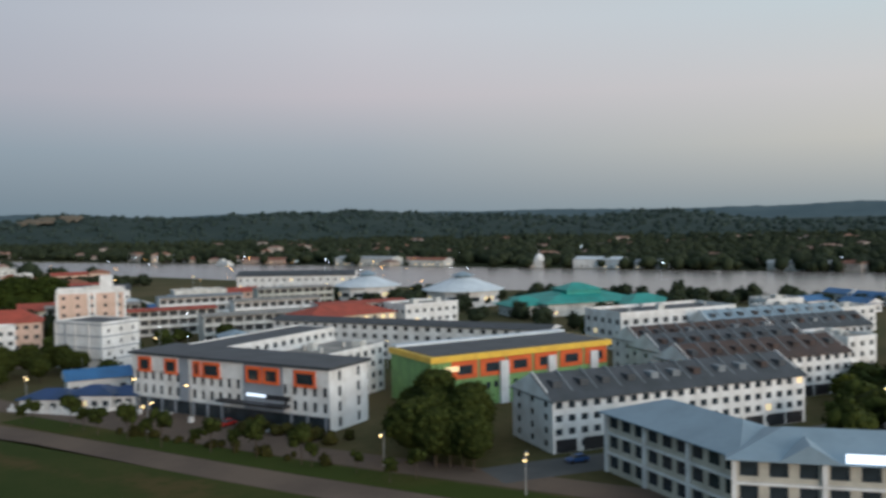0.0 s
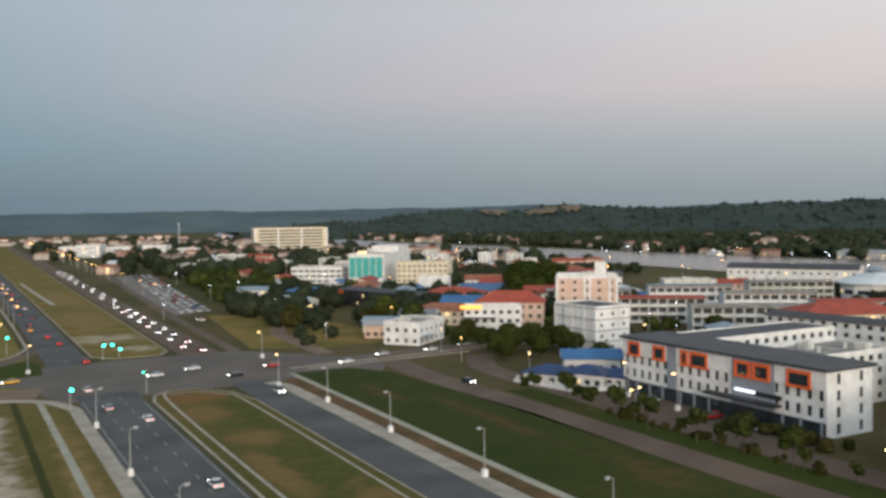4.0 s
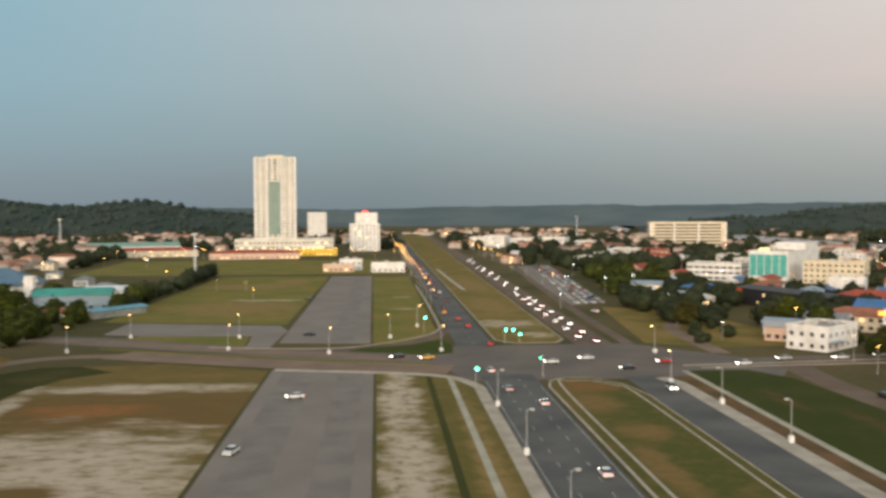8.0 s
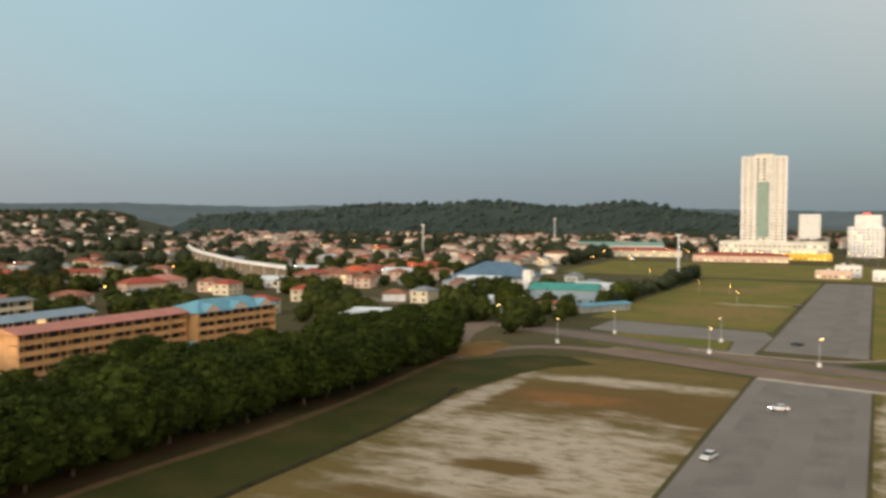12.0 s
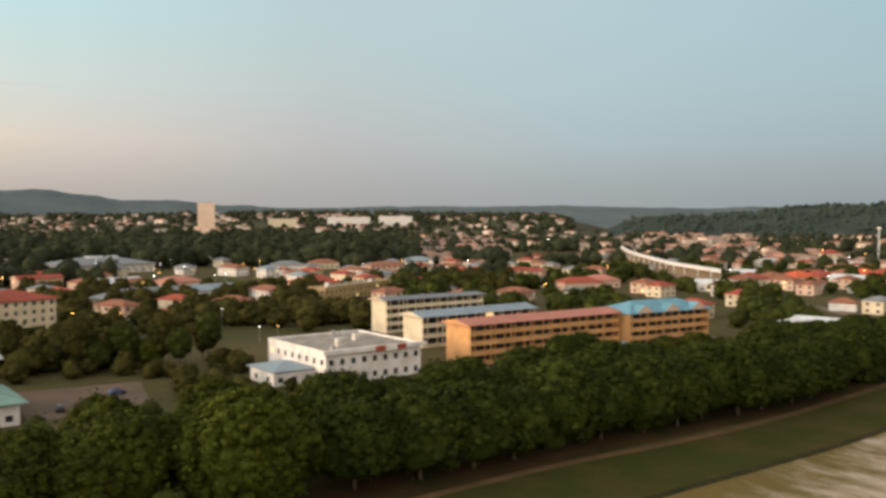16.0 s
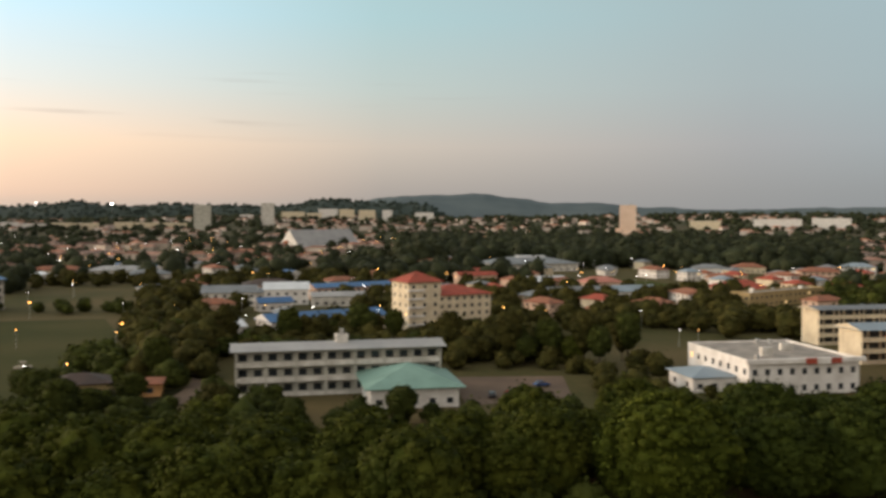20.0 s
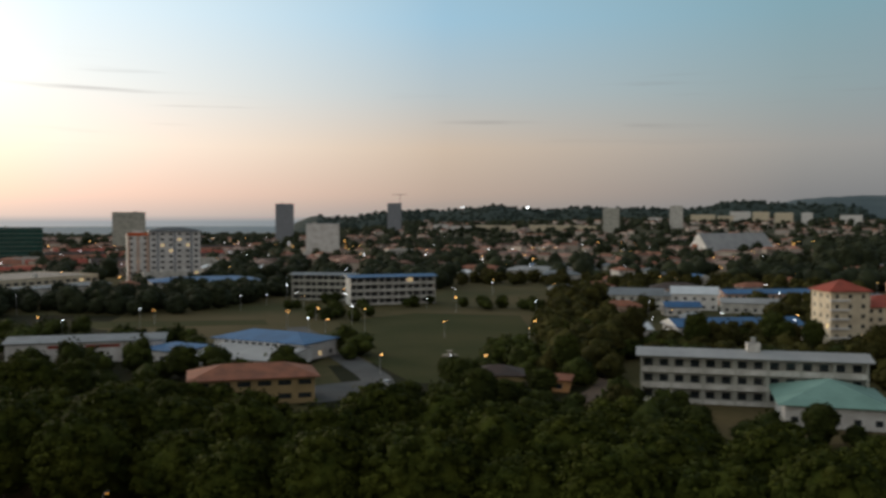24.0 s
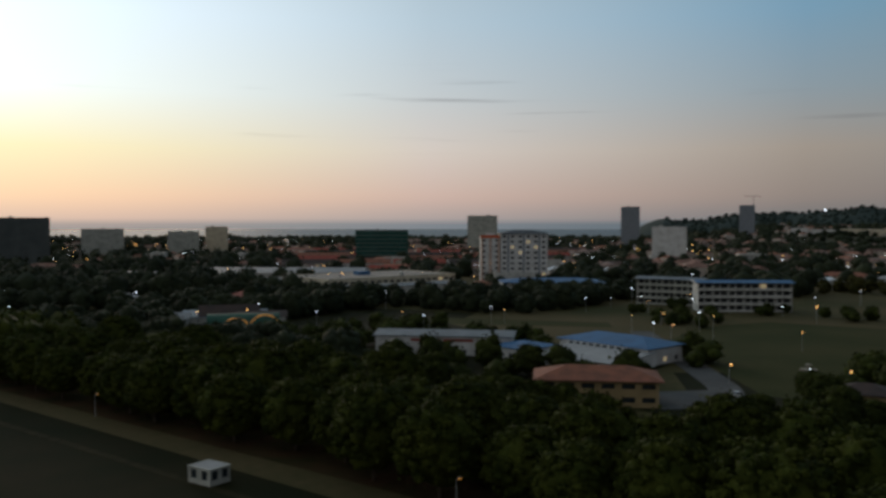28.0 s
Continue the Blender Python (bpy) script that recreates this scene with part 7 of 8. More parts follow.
def far_lamps(label, n, az0, az1, d0, d1, warm, hmax=9, r=0.55):
    g = Geo()
    base, faces = ICO[1]
    for _ in range(n):
        az, d = radians(lr.uniform(az0, az1)), math.sqrt(lr.uniform(d0 * d0, d1 * d1))
        x, y, h = d * math.sin(az), d * math.cos(az), lr.uniform(5, hmax)
        s = r * lr.uniform(0.6, 1.2) * (0.6 + d / 1200)
        g.tube(x, y, 0, h, 0.1, 0.07, 5, 0)
        k, mi = len(g.v), 1 if lr.random() < warm else 2
        g.v += [tuple(p) for p in base * np.array([s, s, s * 0.6]) + np.array([x, y, h])]
        g.f += [tuple(k + i for i in f) for f in faces]
        g.i += [mi] * len(faces)
    tagged(new("far_street_lamps", g.mesh("far_street_lamps", M["steel"], M["amber"], M["cool"])), label, "lamps", kind="stuff")


far_lamps("scattered street lamps of the southern town", 820, -160, -104, 320, 1800, 0.55, 10, 0.30)
far_lamps("scattered street lamps of the western suburb", 430, -104, -56, 300, 1700, 0.55, 9, 0.26)
far_lamps("scattered street lamps of the northern village", 90, -56, -8, 420, 1500, 0.7, 9, 0.3)
far_lamps("lamps on the far river bank", 26, 25, 92, 740, 1300, 0.5, 8, 0.4)
far_lamps("lamps between the town houses", 130, 6, 62, 260, 1100, 0.6, 9, 0.28)


def lamp_line(label, a, b, n, h, r):
    """A row of far street lamps, joined."""
    g = Geo()
    base, faces = ICO[1]
    for k in range(n):
        x, y = a[0] + (b[0] - a[0]) * k / (n - 1) + lr.uniform(-2, 2), a[1] + (b[1] - a[1]) * k / (n - 1)
        g.tube(x, y, 0, h, 0.12, 0.08, 5, 0)
        q = len(g.v)
        s = r * math.hypot(x, y) / 1000
        g.v += [tuple(p) for p in base * np.array([s, s, s * 0.5]) + np.array([x, y, h])]
        g.f += [tuple(q + i for i in f) for f in faces]
        g.i += [1] * len(faces)
    tagged(new("far_street_lamps", g.mesh("far_street_lamps", M["steel"], M["amber"])), label, "lamps", kind="stuff")


lamp_line("amber street lamps along the avenue", (20, 640), (12, 1700), 32, 9, 0.55)
lamp_line("amber street lamps on the far side of the avenue", (100, 700), (118, 1700), 22, 9, 0.5)
lamp_line("amber street lamps along the road before the tower", (-330, 880), (-20, 960), 20, 9, 0.5)
lamp_line("amber street lamps beside the shopping halls", (-260, 1000), (10, 880), 14, 9, 0.45)
FIELDLAMP = street_lamp(5.4, 0.6, "amber", base=False, label="short school lamp with an amber glow")
for x, y in ((-238, -92), (-246, -63), (-311, -63), (-361, -63), (-384, -36), (-282, -120), (-316, -145), (-354, -167), (-401, -196)):
    copy_thing(FIELDLAMP, pose(x, y, 0.05, 0, 0, lr.uniform(0, 360)))


def floodlight(name, label, x, y, h, r):
    root = empty(name, pose(x, y, 0))
    tagged(root, label, "floodlight")
    g = Geo()
    g.tube(0, 0, 0, h, r * 0.12, r * 0.08, 8)
    part("pole", g, M["steel"], root)
    g = Geo()
    g.tube(0, 0, h, h + r, r * 0.7, r, 12)
    g.tube(0, 0, h + r, h + r * 1.6, r, r * 0.6, 12)
    part("lamp_head", g, M["cool"], root, "glaring white lamp")


floodlight("floodlight", "glaring white floodlight beside the blue-roofed shed", -231, -122, 4.2, 0.42)
fn = empty("fountain", pose(-275, -82, 0.05))
tagged(fn, "low round pale concrete fountain on the grass", "fountain")
for nm, a in (("basin", (0, 0.5, 2.4, 2.5)), ("stem", (0.5, 1.5, 0.4, 0.3)), ("bowl", (1.5, 1.9, 0.4, 1.1))):
    g = Geo()
    g.tube(0, 0, *a, 16)
    part(nm, g, M["concrete"], fn)
floodlight("fountain_light", "small white lamp beside the fountain", -271.5, -80.5, 1.0, 0.16)
floodlight("floodlight", "glaring white floodlight on the wooded ridge", 2950 * math.sin(radians(-101.6)), 2950 * math.cos(radians(-101.6)), 79, 2.8)
floodlight("floodlight", "glaring white floodlight on the wooded ridge", 2950 * math.sin(radians(-105.8)), 2950 * math.cos(radians(-105.8)), 79, 2.0)

# ---- the town between: houses, trees, woodland ----
hr = random.Random(11)


def make_house(k, wall, roofm, L, W, H, rows, roof="hip", rise=2.2):
    label = "%s house with a %s roof" % ({"white": "white", "cream": "cream", "salmon": "pinkish", "offwhite": "weathered white", "houses": "pale"}[wall],
                                          {"redroof": "red tiled", "rustroof": "orange-brown", "greyroof": "grey sheet", "whiteroof": "pale sheet", "blueroof": "blue sheet", "flatroof": "flat grey", "skyroof": "pale blue", "bluegrey": "blue-grey"}[roofm])
    n = len(TAKEN)
    ob = block("house", label, 6000, 0, 0, L, W, H, rows, max(2, int(L / 4)), max(2, int(W / 4)), wall, roof, roofm, rise=rise, lit=0.04, category="house")
    del TAKEN[n:]
    return ob, L, W


HOUSES = [make_house(k, *spec) for k, spec in enumerate((
    ("white", "rustroof", 12, 9, 4.0, 1), ("cream", "redroof", 14, 10, 6.4, 2), ("salmon", "rustroof", 16, 10, 6.2, 2), ("offwhite", "greyroof", 14, 9, 4.2, 1),
    ("white", "flatroof", 18, 12, 9.0, 3, "flat"), ("offwhite", "whiteroof", 22, 12, 5.0, 1, "gable"), ("cream", "greyroof", 12, 10, 6.4, 2), ("white", "blueroof", 16, 9, 4.2, 1, "gable"),
    ("salmon", "redroof", 26, 11, 6.6, 2, "gable"), ("white", "bluegrey", 13, 10, 6.5, 2), ("offwhite", "flatroof", 26, 14, 10.5, 3, "flat"), ("white", "rustroof", 20, 12, 6.4, 2)))]


TAKEN += [(-557, -144, 20), (-308, 132, 20), (-555, -146, 20), (-304, 128, 20), (-446, -43, 20), (-150, 296, 24), (-268, 122, 20), (-290, 100, 20), (-262, 96, 14), (138, 260, 15), (165, 240, 24), (128, 300, 22), (150, 372, 24), (176, 320, 16), (160, 400, 14)]


def off_limits(x, y):
    """Roads, fields, the tree belt, yards and water keep clear of scattered things."""
    if -122 < x < 24 and -600 < y < 665 or 20 <= x < 100 and y < 2000 and y > -600 or 100 <= x < 133 and -100 < y < 1100 and not (x > 116 and y > 300):
        return True
    if -170 < x < -100 and -520 < y < 300 or 90 <= x < 145 and 425 < y < 765:
        return True
    if -262 < x < -186 and -36 < y < 95 or -300 < x < -188 and 88 < y < 275:
        return True
    if -262 < x < 24 and 655 < y < 1100:
        return True
    if -520 < x < -232 and -235 < y < -40 or -345 < x < -190 and -310 < y < -165:
        return True
    if 133 <= x < 150 and -50 < y < 250:
        return True
    if x > 480 and abs(x - np.interp(y, [p[1] for p in RIVER], [p[0] for p in RIVER])) < 112:
        return True
    return (x + 560) ** 2 + (y - 210) ** 2 < 45 ** 2 or ((x + 1020) / 150) ** 2 + ((y + 130) / 55) ** 2 < 1


def scatter_houses(n, az0, az1, d0, d1, kinds, grid=0.0, jitter=8.0, gap=1.0, group=""):
    made = 0
    for _ in range(n * 12):
        if made >= n:
            break
        az, d = radians(hr.uniform(az0, az1)), math.sqrt(hr.uniform(d0 * d0, d1 * d1))
        x, y = d * math.sin(az), d * math.cos(az)
        ob, L, W = HOUSES[hr.choice(kinds)]
        r = math.hypot(L, W) / 2
        if off_limits(x, y) or not free(x, y, r + gap):
            continue
        rot = grid + hr.uniform(-jitter, jitter) + hr.choice((0, 90, 180, 270))
        c, s = math.cos(radians(rot)), math.sin(radians(rot))
        h = copy_thing(ob, pose(x - (c * L - s * W) / 2, y - (s * L + c * W) / 2, 0, 0, 0, rot))
        if group:
            tagged(h, group=group)
        TAKEN.append((x, y, r))
        made += 1


scatter_houses(20, 25, 50, 240, 520, (4, 10, 9, 5, 8, 8, 7, 2), -33, group="town houses")
scatter_houses(56, 8, 42, 430, 1000, (4, 10, 5, 11, 7, 8, 8, 8, 2), -33, group="town houses")
scatter_houses(10, 78, 92, 260, 500, (4, 10, 7), -36, group="town houses")
scatter_houses(62, -50, -14, 330, 900, (0, 1, 2, 3, 11, 5, 6), 12, 12, group="village houses")
scatter_houses(48, -80, -48, 330, 800, (0, 1, 2, 3, 6, 11, 8, 9), 20, 15, group="village houses")
scatter_houses(44, -106, -80, 360, 900, (0, 2, 3, 5, 7, 11), 24, 12, group="village houses")
scatter_houses(40, -150, -106, 330, 1000, (8, 2, 11, 5, 4, 10, 3), 36, 8, group="southern town houses")


def plant_many(n, az0, az1, d0, d1, kinds, s0, s1, gap=2.0):
    made = 0
    for _ in range(n * 8):
        if made >= n:
            break
        az, d = radians(tr.uniform(az0, az1)), math.sqrt(tr.uniform(d0 * d0, d1 * d1))
        x, y = d * math.sin(az), d * math.cos(az)
        if off_limits(x, y) or not free(x, y, gap):
            continue
        plant(tr.choice(kinds), x, y, tr.uniform(s0, s1))
        made += 1


plant_many(8, 40, 90, 225, 330, MID, 0.7, 1.1)
plant_many(8, 10, 40, 290, 380, MID, 0.7, 1.2)
plant_many(8, -108, -92, 225, 330, MID + TALL, 0.7, 1.0)
plant_many(14, -92, -62, 215, 330, MID + TALL, 0.7, 1.05)
plant_many(6, -150, -112, 225, 330, MID, 0.8, 1.1)


def woodland(name, label, spots, size, seed, m="forest", fine=False, sprays=34):
    """Many small crowns joined into one canopy."""
    r = random.Random(seed)
    kinds = [crown_arrays(r, 1.0, 0.95, 12, 130, 0.20, 1, 0.8) if fine else crown_arrays(r, 1.0, 0.95, 3, sprays, 0.26, 1, 0.8) for _ in range(6)]
    V, F, n = [], [], 0
    for x, y, s, z in spots:
        v, f = kinds[r.randrange(6)]
        a = r.uniform(0, 6.28)
        w = v @ np.array([[math.cos(a), math.sin(a), 0], [-math.sin(a), math.cos(a), 0], [0, 0, 1]]) * (size * s * np.array([1, 1, r.uniform(0.9, 1.5)]))
        w += np.array([x, y, z + size * s * 0.75])
        V.append(w)
        F.append(np.array(f) + n)
        n += len(v)
    V, F = np.concatenate(V), np.concatenate(F)
    me = bpy.data.meshes.new(name)
    me.vertices.add(len(V))
    me.vertices.foreach_set("co", V.ravel())
    me.loops.add(F.size)
    me.loops.foreach_set("vertex_index", F.ravel().astype(np.int32))
    me.polygons.add(len(F))
    me.polygons.foreach_set("loop_start", np.arange(0, F.size, 3, dtype=np.int32))
    me.polygons.foreach_set("use_smooth", np.ones(len(F), dtype=bool))
    me.materials.append(M[m])
    me.update(calc_edges=True)
    return tagged(new(name, me), label, "woodland", kind="stuff")


def spots_in(n, az0, az1, d0, d1, seed, keep=0.0, scale=0.006, clear=True):
    """Random spots in a ring sector, in groves where keep is above zero."""
    r, out = random.Random(seed), []
    for _ in range(n * 6):
        if len(out) >= n:
            break
        az, d = radians(r.uniform(az0, az1)), d0 + (d1 - d0) * r.random() ** 1.3
        x, y = d * math.sin(az), d * math.cos(az)
        if noise.noise((x * scale, y * scale, seed)) < keep or clear and (off_limits(x, y) or not free(x, y, 3)):
            continue
        out.append((x, y, r.uniform(0.7, 1.3), 0))
    return out


woodland("far_bank_woods", "dark woodland on the far river bank", [p for p in spots_in(6200, 20, 98, 700, 2300, 1, -0.45, clear=False) if p[0] > 737 + max(0, p[1] - 900) * 0.12], 6.5, 1, sprays=14)
woodland("town_trees", "dark trees between the town roofs", spots_in(300, 8, 42, 330, 700, 2, 0.0), 5, 2, fine=True)
woodland("town_trees", "dark trees between distant roofs", spots_in(700, -8, 40, 700, 2000, 7, -0.05), 7, 7)
woodland("village_trees", "dark trees between the village roofs", spots_in(330, -58, -14, 330, 800, 3, 0.03), 4.8, 3, "leafdark", fine=True)
woodland("village_trees", "dark trees among distant village roofs", spots_in(800, -58, -6, 800, 2000, 8, -0.1), 7, 8)
wr = random.Random(31)
woodland("scrub", "dark trees beside the car park", [p for p in [(128 + 70 * wr.random(), 455 + 250 * wr.random(), wr.uniform(0.7, 1.3), 0) for k in range(90)] if p[0] > 126 + 0.1 * (p[1] - 455)], 5.0, 30, "leafdark", fine=True)
woodland("scrub", "dark trees along the town edge", [(112 + k * 1.1 + wr.uniform(-8, 10), 300 + k * 3 + wr.uniform(-8, 8), wr.uniform(0.5, 1.1), 0) for k in range(0, 52, 2)], 2.9, 31, fine=True)
woodland("village_trees", "green trees behind the tree belt", [(-190 - 3.4 * k + wr.uniform(-10, 10), 292 + 4 * k + wr.uniform(-14, 14), wr.uniform(0.7, 1.2), 0) for k in range(34)], 5.6, 32, "leafdark", fine=True)
woodland("riverside_trees", "dark trees along the river bank", [(470 + wr.uniform(-14, 12), -60 + 7 * k, wr.uniform(0.7, 1.2), 0) for k in range(40)], 4.5, 33, fine=True)
woodland("field_edge_trees", "dark trees along the field edge", [(-124 + wr.uniform(-5, 3), 430 + 9 * k, wr.uniform(0.6, 1.2), 0) for k in range(26)], 5.0, 34, fine=True)
woodland("wood", "broad dark wood behind the houses", spots_in(1150, -84, -56, 775, 1520, 4, -0.4), 10, 4, sprays=44)
woodland("village_trees", "dark trees around the school", spots_in(520, -108, -50, 270, 640, 9, -0.08), 4.8, 9, "leafbrown", fine=True)
woodland("village_trees", "dark trees between far suburban roofs", spots_in(800, -112, -50, 600, 1600, 5, -0.1), 7, 5)
woodland("southern_trees", "dark trees near the tree belt", spots_in(520, -160, -108, 260, 600, 10, -0.15), 5.5, 10, fine=True)
woodland("southern_trees", "dark trees between the southern roofs", spots_in(1250, -160, -106, 560, 1900, 6, -0.2), 6.8, 6)


def far_houses(name, label, spots, seed, wall="houses"):
    """Distant houses: walls and pitched roofs, a few pixels each."""
    r = random.Random(seed)
    g = Geo()
    for x, y, s, z in spots:
        L, W, H = r.uniform(9, 26), r.uniform(8, 13), r.choice((3.5, 4, 6.5, 6.5, 9.5))
        a = r.uniform(0, 3.14)
        c, sn = math.cos(a), math.sin(a)

        def P(u, v, w):
            return (x + c * u - sn * v, y + sn * u + c * v, w + z)
        b = [P(0, 0, 0), P(L, 0, 0), P(L, W, 0), P(0, W, 0)]
        t = [P(0, 0, H), P(L, 0, H), P(L, W, H), P(0, W, H)]
        n = len(g.v)
        g.v += b + t
        for q in ((0, 1, 5, 4), (1, 2, 6, 5), (2, 3, 7, 6), (3, 0, 4, 7)):
            g.f.append(tuple(n + k for k in q))
            g.i.append(0)
        e = [P(-0.6, -0.6, H), P(L + 0.6, -0.6, H), P(L + 0.6, W + 0.6, H), P(-0.6, W + 0.6, H)]
        r0, r1 = P(W * 0.3, W / 2, H + 2.4), P(L - W * 0.3, W / 2, H + 2.4)
        n = len(g.v)
        g.v += e + [r0, r1]
        for q in ((0, 1, 5, 4), (1, 2, 5), (2, 3, 4, 5), (3, 0, 4)):
            g.f.append(tuple(n + k for k in q))
            g.i.append(1)
    return tagged(new(name, g.mesh(name, M[wall], M["farroofs"])), label, "houses", kind="stuff")


far_houses("distant_houses", "distant houses with red and grey roofs", spots_in(420, -6, 34, 900, 2300, 21), 1)
far_houses("distant_houses", "distant village houses with red roofs", spots_in(600, -58, -8, 800, 2000, 22), 2)
far_houses("distant_houses", "distant suburb of pale houses", [p for p in spots_in(700, -112, -50, 800, 1620, 23) if not (p[0] ** 2 + p[1] ** 2 < 1450 ** 2 and 0.1 < -p[1] / p[0] < 0.62)], 3)
far_houses("distant_houses", "southern suburb with dark red roofs", spots_in(560, -160, -108, 700, 1750, 24), 4)
far_houses("distant_houses", "houses and sheds on the far bank", [p for p in spots_in(260, 22, 92, 740, 1700, 25, clear=False) if p[0] > 735], 5)

def spots_on(rng_, n, a0, a1, s0, s1, seed, lift=0.0):
    """Random spots on a hill range."""
    r, out = random.Random(seed), []
    for _ in range(n):
        x, y, z = rng_[2](r.uniform(a0, a1), r.uniform(s0, s1))
        out.append((x, y, r.uniform(0.6, 1.2), max(z, 0) + lift))
    return out


def hill_patch(label, rng_, a0, a1, s0, s1, seed):
    """Ground cleared of trees on a hillside, with an uneven edge, raised to the canopy's height."""
    n, r, v = 10, random.Random(seed), []
    for i in range(n + 1):
        for j in range(n + 1):
            az = a0 + (a1 - a0) * i / n
            mid, half = (s0 + s1) / 2 + 0.02 * math.sin(i * 1.7 + seed), (s1 - s0) / 2 * math.sin(math.pi * (0.06 + 0.88 * i / n)) ** 0.5 * r.uniform(0.85, 1.0)
            x, y, z = rng_[2](az, mid + half * (2 * j / n - 1))
            v.append((x, y, z + 8.0 - (3.0 if i in (0, n) or j in (0, n) else 0.0)))
    k = n + 1
    f = [(i * k + j, (i + 1) * k + j, (i + 1) * k + j + 1, i * k + j + 1) for i in range(n) for j in range(n)]
    tagged(new("cleared_ground", mesh_of("cleared_ground", v, f, [M["hillbare"]], smooth=True)), label, "ground", kind="structure")


for a0, a1, s0, s1 in ((31.4, 33.2, 0.34, 0.5), (34.3, 36.4, 0.32, 0.46), (36.6, 37.9, 0.34, 0.5)):
    hill_patch("bare brown earth cleared on the wooded hill", HILLS[2], a0, a1, s0, s1, int(a0))
far_houses("distant_houses", "pale houses on the far rising ground", spots_on(HILLS[4], 430, -113, -68, 0.05, 0.62, 71, -1.0) + spots_on(HILLS[4], 170, -68, -46, 0.03, 0.5, 75, -1.0), 6, "townwhite")
woodland("slope_trees", "dark trees between the far suburban houses", spots_on(HILLS[4], 2100, -114, -46, 0.02, 0.74, 72, -2.5), 8.5, 72, sprays=14)
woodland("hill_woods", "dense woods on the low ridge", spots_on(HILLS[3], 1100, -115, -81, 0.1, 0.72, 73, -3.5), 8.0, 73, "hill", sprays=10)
for k, (rng_, n) in enumerate(zip(HILLS[1:3], (1300, 2200))):
    r, spots = random.Random(60 + k), []
    for _ in range(n):
        az, s = r.uniform(rng_[0] + 1.2, rng_[1] - 1.2), r.uniform(0.02, 0.70)
        x, y, z = rng_[2](az, s)
        spots.append((x, y, r.uniform(0.6, 1.2), max(z, 0) - 4))
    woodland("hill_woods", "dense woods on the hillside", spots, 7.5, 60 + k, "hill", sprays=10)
woodland("belt_undergrowth", "shrubs and small trees behind the tree belt", [p for p in [(-150 - 44 * wr.random(), -420 + 520 * wr.random(), wr.uniform(0.6, 1.2), 0) for k in range(230)] if not -122 < p[1] < -60], 3.4, 42, "leafdark", fine=True)
woodland("campus_trees", "dark trees between the school yards", [p for p in [(-190 - 110 * wr.random(), 40 + 66 * wr.random(), wr.uniform(0.6, 1.1), 0) for k in range(80)] if free(p[0], p[1], 3) and not (-244 < p[0] < -200 and 36 < p[1] < 74)], 3.6, 43, "leafbrown", fine=True)
woodland("riverside_trees", "dark trees round the round halls", [p for p in [(330 + 130 * wr.random(), 90 + 240 * wr.random(), wr.uniform(0.7, 1.2), 0) for k in range(110)] if free(p[0], p[1], 3)], 4.2, 44, fine=True)
woodland("town_trees", "dark trees between the near shop rows", [p for p in [(150 + 120 * wr.random(), 200 + 130 * wr.random(), wr.uniform(0.6, 1.1), 0) for k in range(60)] if free(p[0], p[1], 2)], 3.6, 45, "leafdark", fine=True)
woodland("campus_trees", "dark trees round the playing field", [(-238 - 95 * wr.random(), -64 + 34 * wr.random(), wr.uniform(0.7, 1.2), 0) for k in range(46)] + [(-262 - 40 * wr.random(), -30 + 60 * wr.random(), wr.uniform(0.7, 1.2), 0) for k in range(26)], 4.2, 41, "leafdark", fine=True)

woodland("tree_belt_far_stretch", "southern stretch of the dense roadside tree belt", [(-128 + 16 * wr.uniform(-1.1, 1.1), -255 - 1.55 * k + wr.uniform(-4, 4), wr.uniform(0.85, 1.15), 2.5) for k in range(150)], 7.2, 46, "leaf", fine=True)
woodland("belt_undergrowth", "dark shrubs under the tree belt", [(-132 + 7 * wr.uniform(-1, 1), 262 - 2.6 * k, wr.uniform(0.7, 1.2), 0) for k in range(74)] + [(-130 + 13 * wr.uniform(-1, 1), 40 - 2.6 * k, wr.uniform(0.7, 1.2), 0) for k in range(112)], 3.6, 47, "leafdark", fine=True)
woodland("campus_trees", "dark trees between the school and the playing field", [p for p in [(-252 - 270 * t + wr.uniform(-8, 8), -38 - 26 * t + wr.uniform(-20, 22) * (0.5 + t), wr.uniform(0.7, 1.35), 0) for t in [wr.random() for k in range(130)]] if free(p[0], p[1], 2)], 5.0, 48, "leafbrown", fine=True)
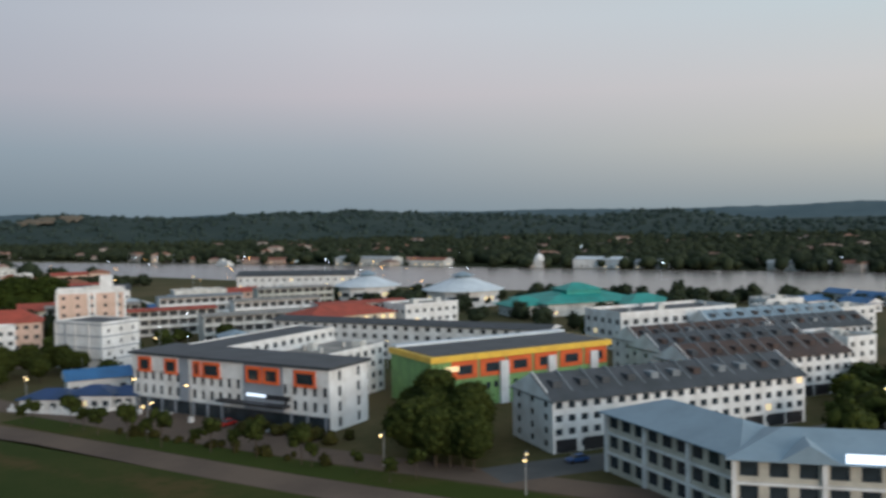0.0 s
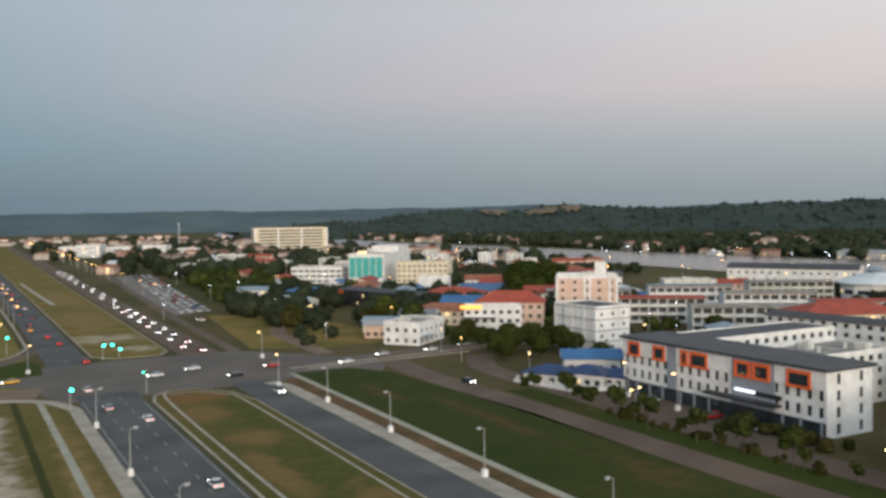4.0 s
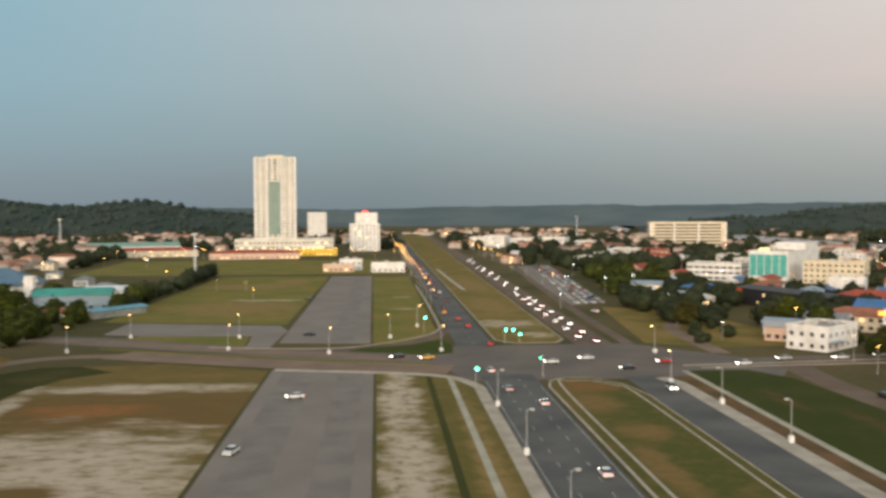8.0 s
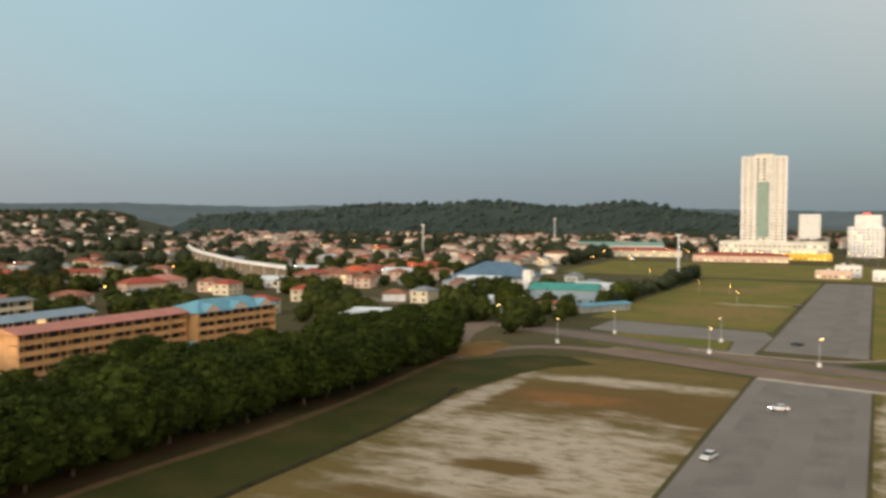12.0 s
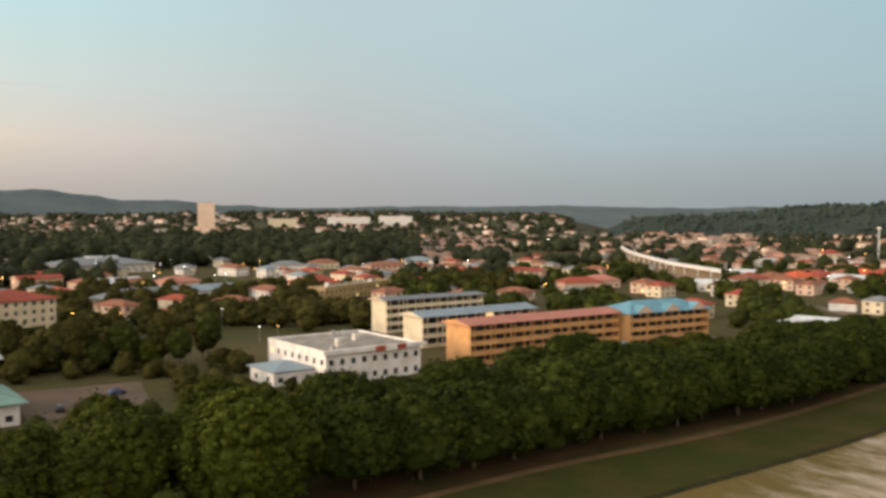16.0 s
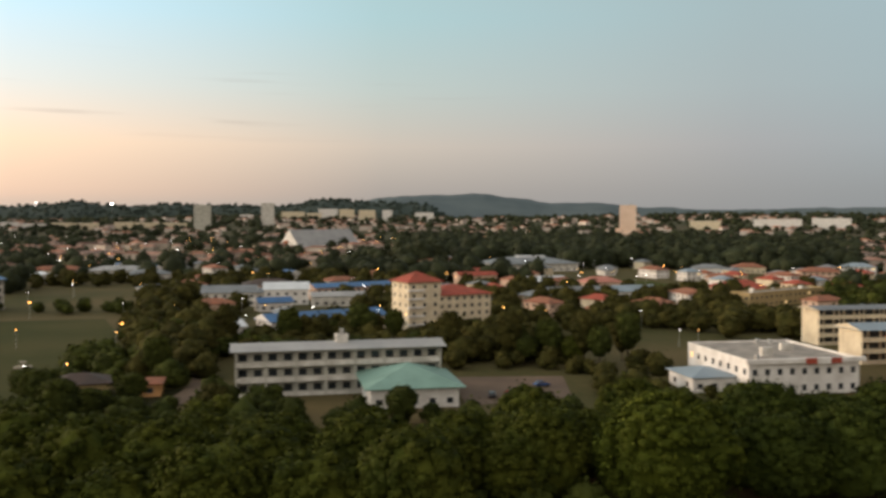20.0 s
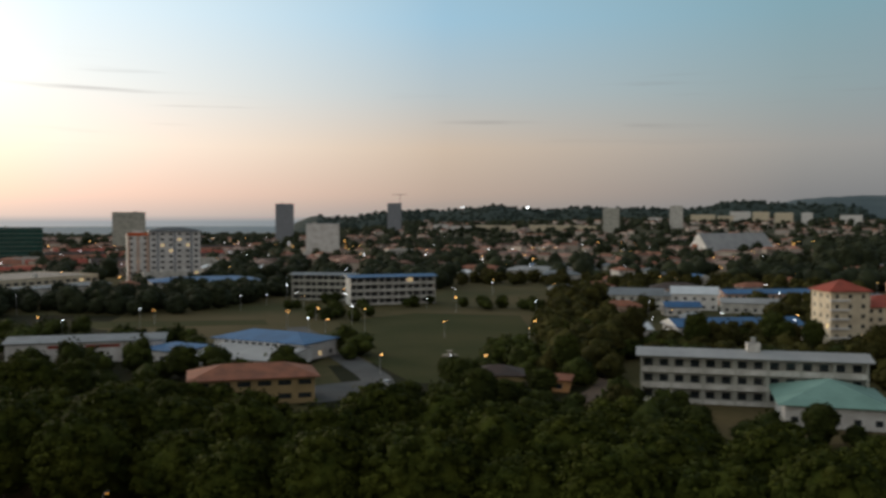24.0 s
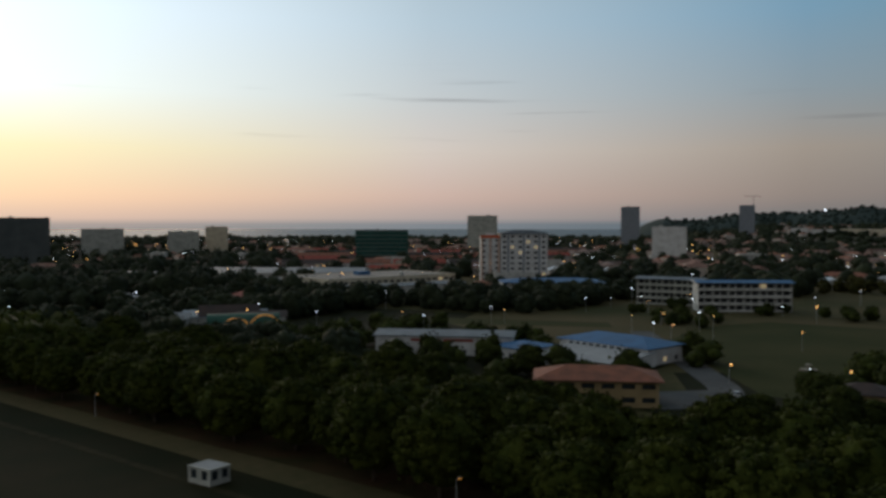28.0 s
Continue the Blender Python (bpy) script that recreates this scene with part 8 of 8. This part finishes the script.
woodland("campus_trees", "dark trees along the school drive", [(-168 - 40 * wr.random(), -66 + 60 * wr.random(), wr.uniform(0.7, 1.2), 0) for k in range(34)] + [(-152 - 12 * wr.random(), -200 + 80 * wr.random(), wr.uniform(0.7, 1.2), 0) for k in range(34)], 4.2, 49, "leafdark", fine=True)
woodland("campus_trees", "trees and hedges between the sheds", [p for p in [(-196 - 80 * wr.random(), -260 + 150 * wr.random(), wr.uniform(0.6, 1.2), 0) for k in range(120)] if free(p[0], p[1], 3)], 4.4, 50, "leafdark", fine=True)
woodland("forecourt_shrubs", "low dark shrubs along the forecourt", [(140 + 7 * wr.random(), 108 + 26 * wr.random(), wr.uniform(0.6, 1.3), 0) for k in range(26)] + [(128.5 + 3 * wr.random(), 96 + 60 * wr.random(), wr.uniform(0.4, 0.9), 0) for k in range(22)], 1.5, 56, "leafbrown", fine=True)
woodland("street_trees", "dark trees beside the shop rows", [(205 + wr.uniform(-16, 40), 6 + wr.uniform(-18, 14), wr.uniform(0.8, 1.2), 0) for k in range(30)], 4.6, 51, "leafdark", fine=True)
woodland("campus_trees", "trees along the far side of the playing field", [(-398 + 50 * wr.uniform(-1, 1) , -176 + 26 * wr.uniform(-1, 1), wr.uniform(0.6, 1.1), 0) for k in range(22)] + [(-432 + wr.uniform(-12, 12), -60 - 90 * wr.random(), wr.uniform(0.6, 1.1), 0) for k in range(24)], 4.0, 52, "leafdark", fine=True)
woodland("village_trees", "dark trees before the grandstand", [(-330 - 190 * t + wr.uniform(-10, 10), 425 + 130 * t + wr.uniform(-14, 6), wr.uniform(0.7, 1.2), 0) for t in [wr.random() for k in range(46)]], 4.0, 53, "leafdark", fine=True)
woodland("southern_trees", "tall dark trees before the shore blocks", spots_in(300, -162, -138, 520, 880, 55, -0.3), 8.0, 55, sprays=60)
woodland("shore_trees", "dark trees and scrub along the distant shore", spots_in(900, -162, -112, 1800, 2280, 54, -0.5, clear=False), 6.0, 54, sprays=14)

for src in (POST, LIT, AMBER, TWIN, PATHLAMP, FIELDLAMP, VAN, *AUTO.values(), *PARKED, *(h[0] for h in HOUSES), *ROW, *DEEP, BIG, *MID, *TALL, *DENSE, *SPARSE):
    drop(src)
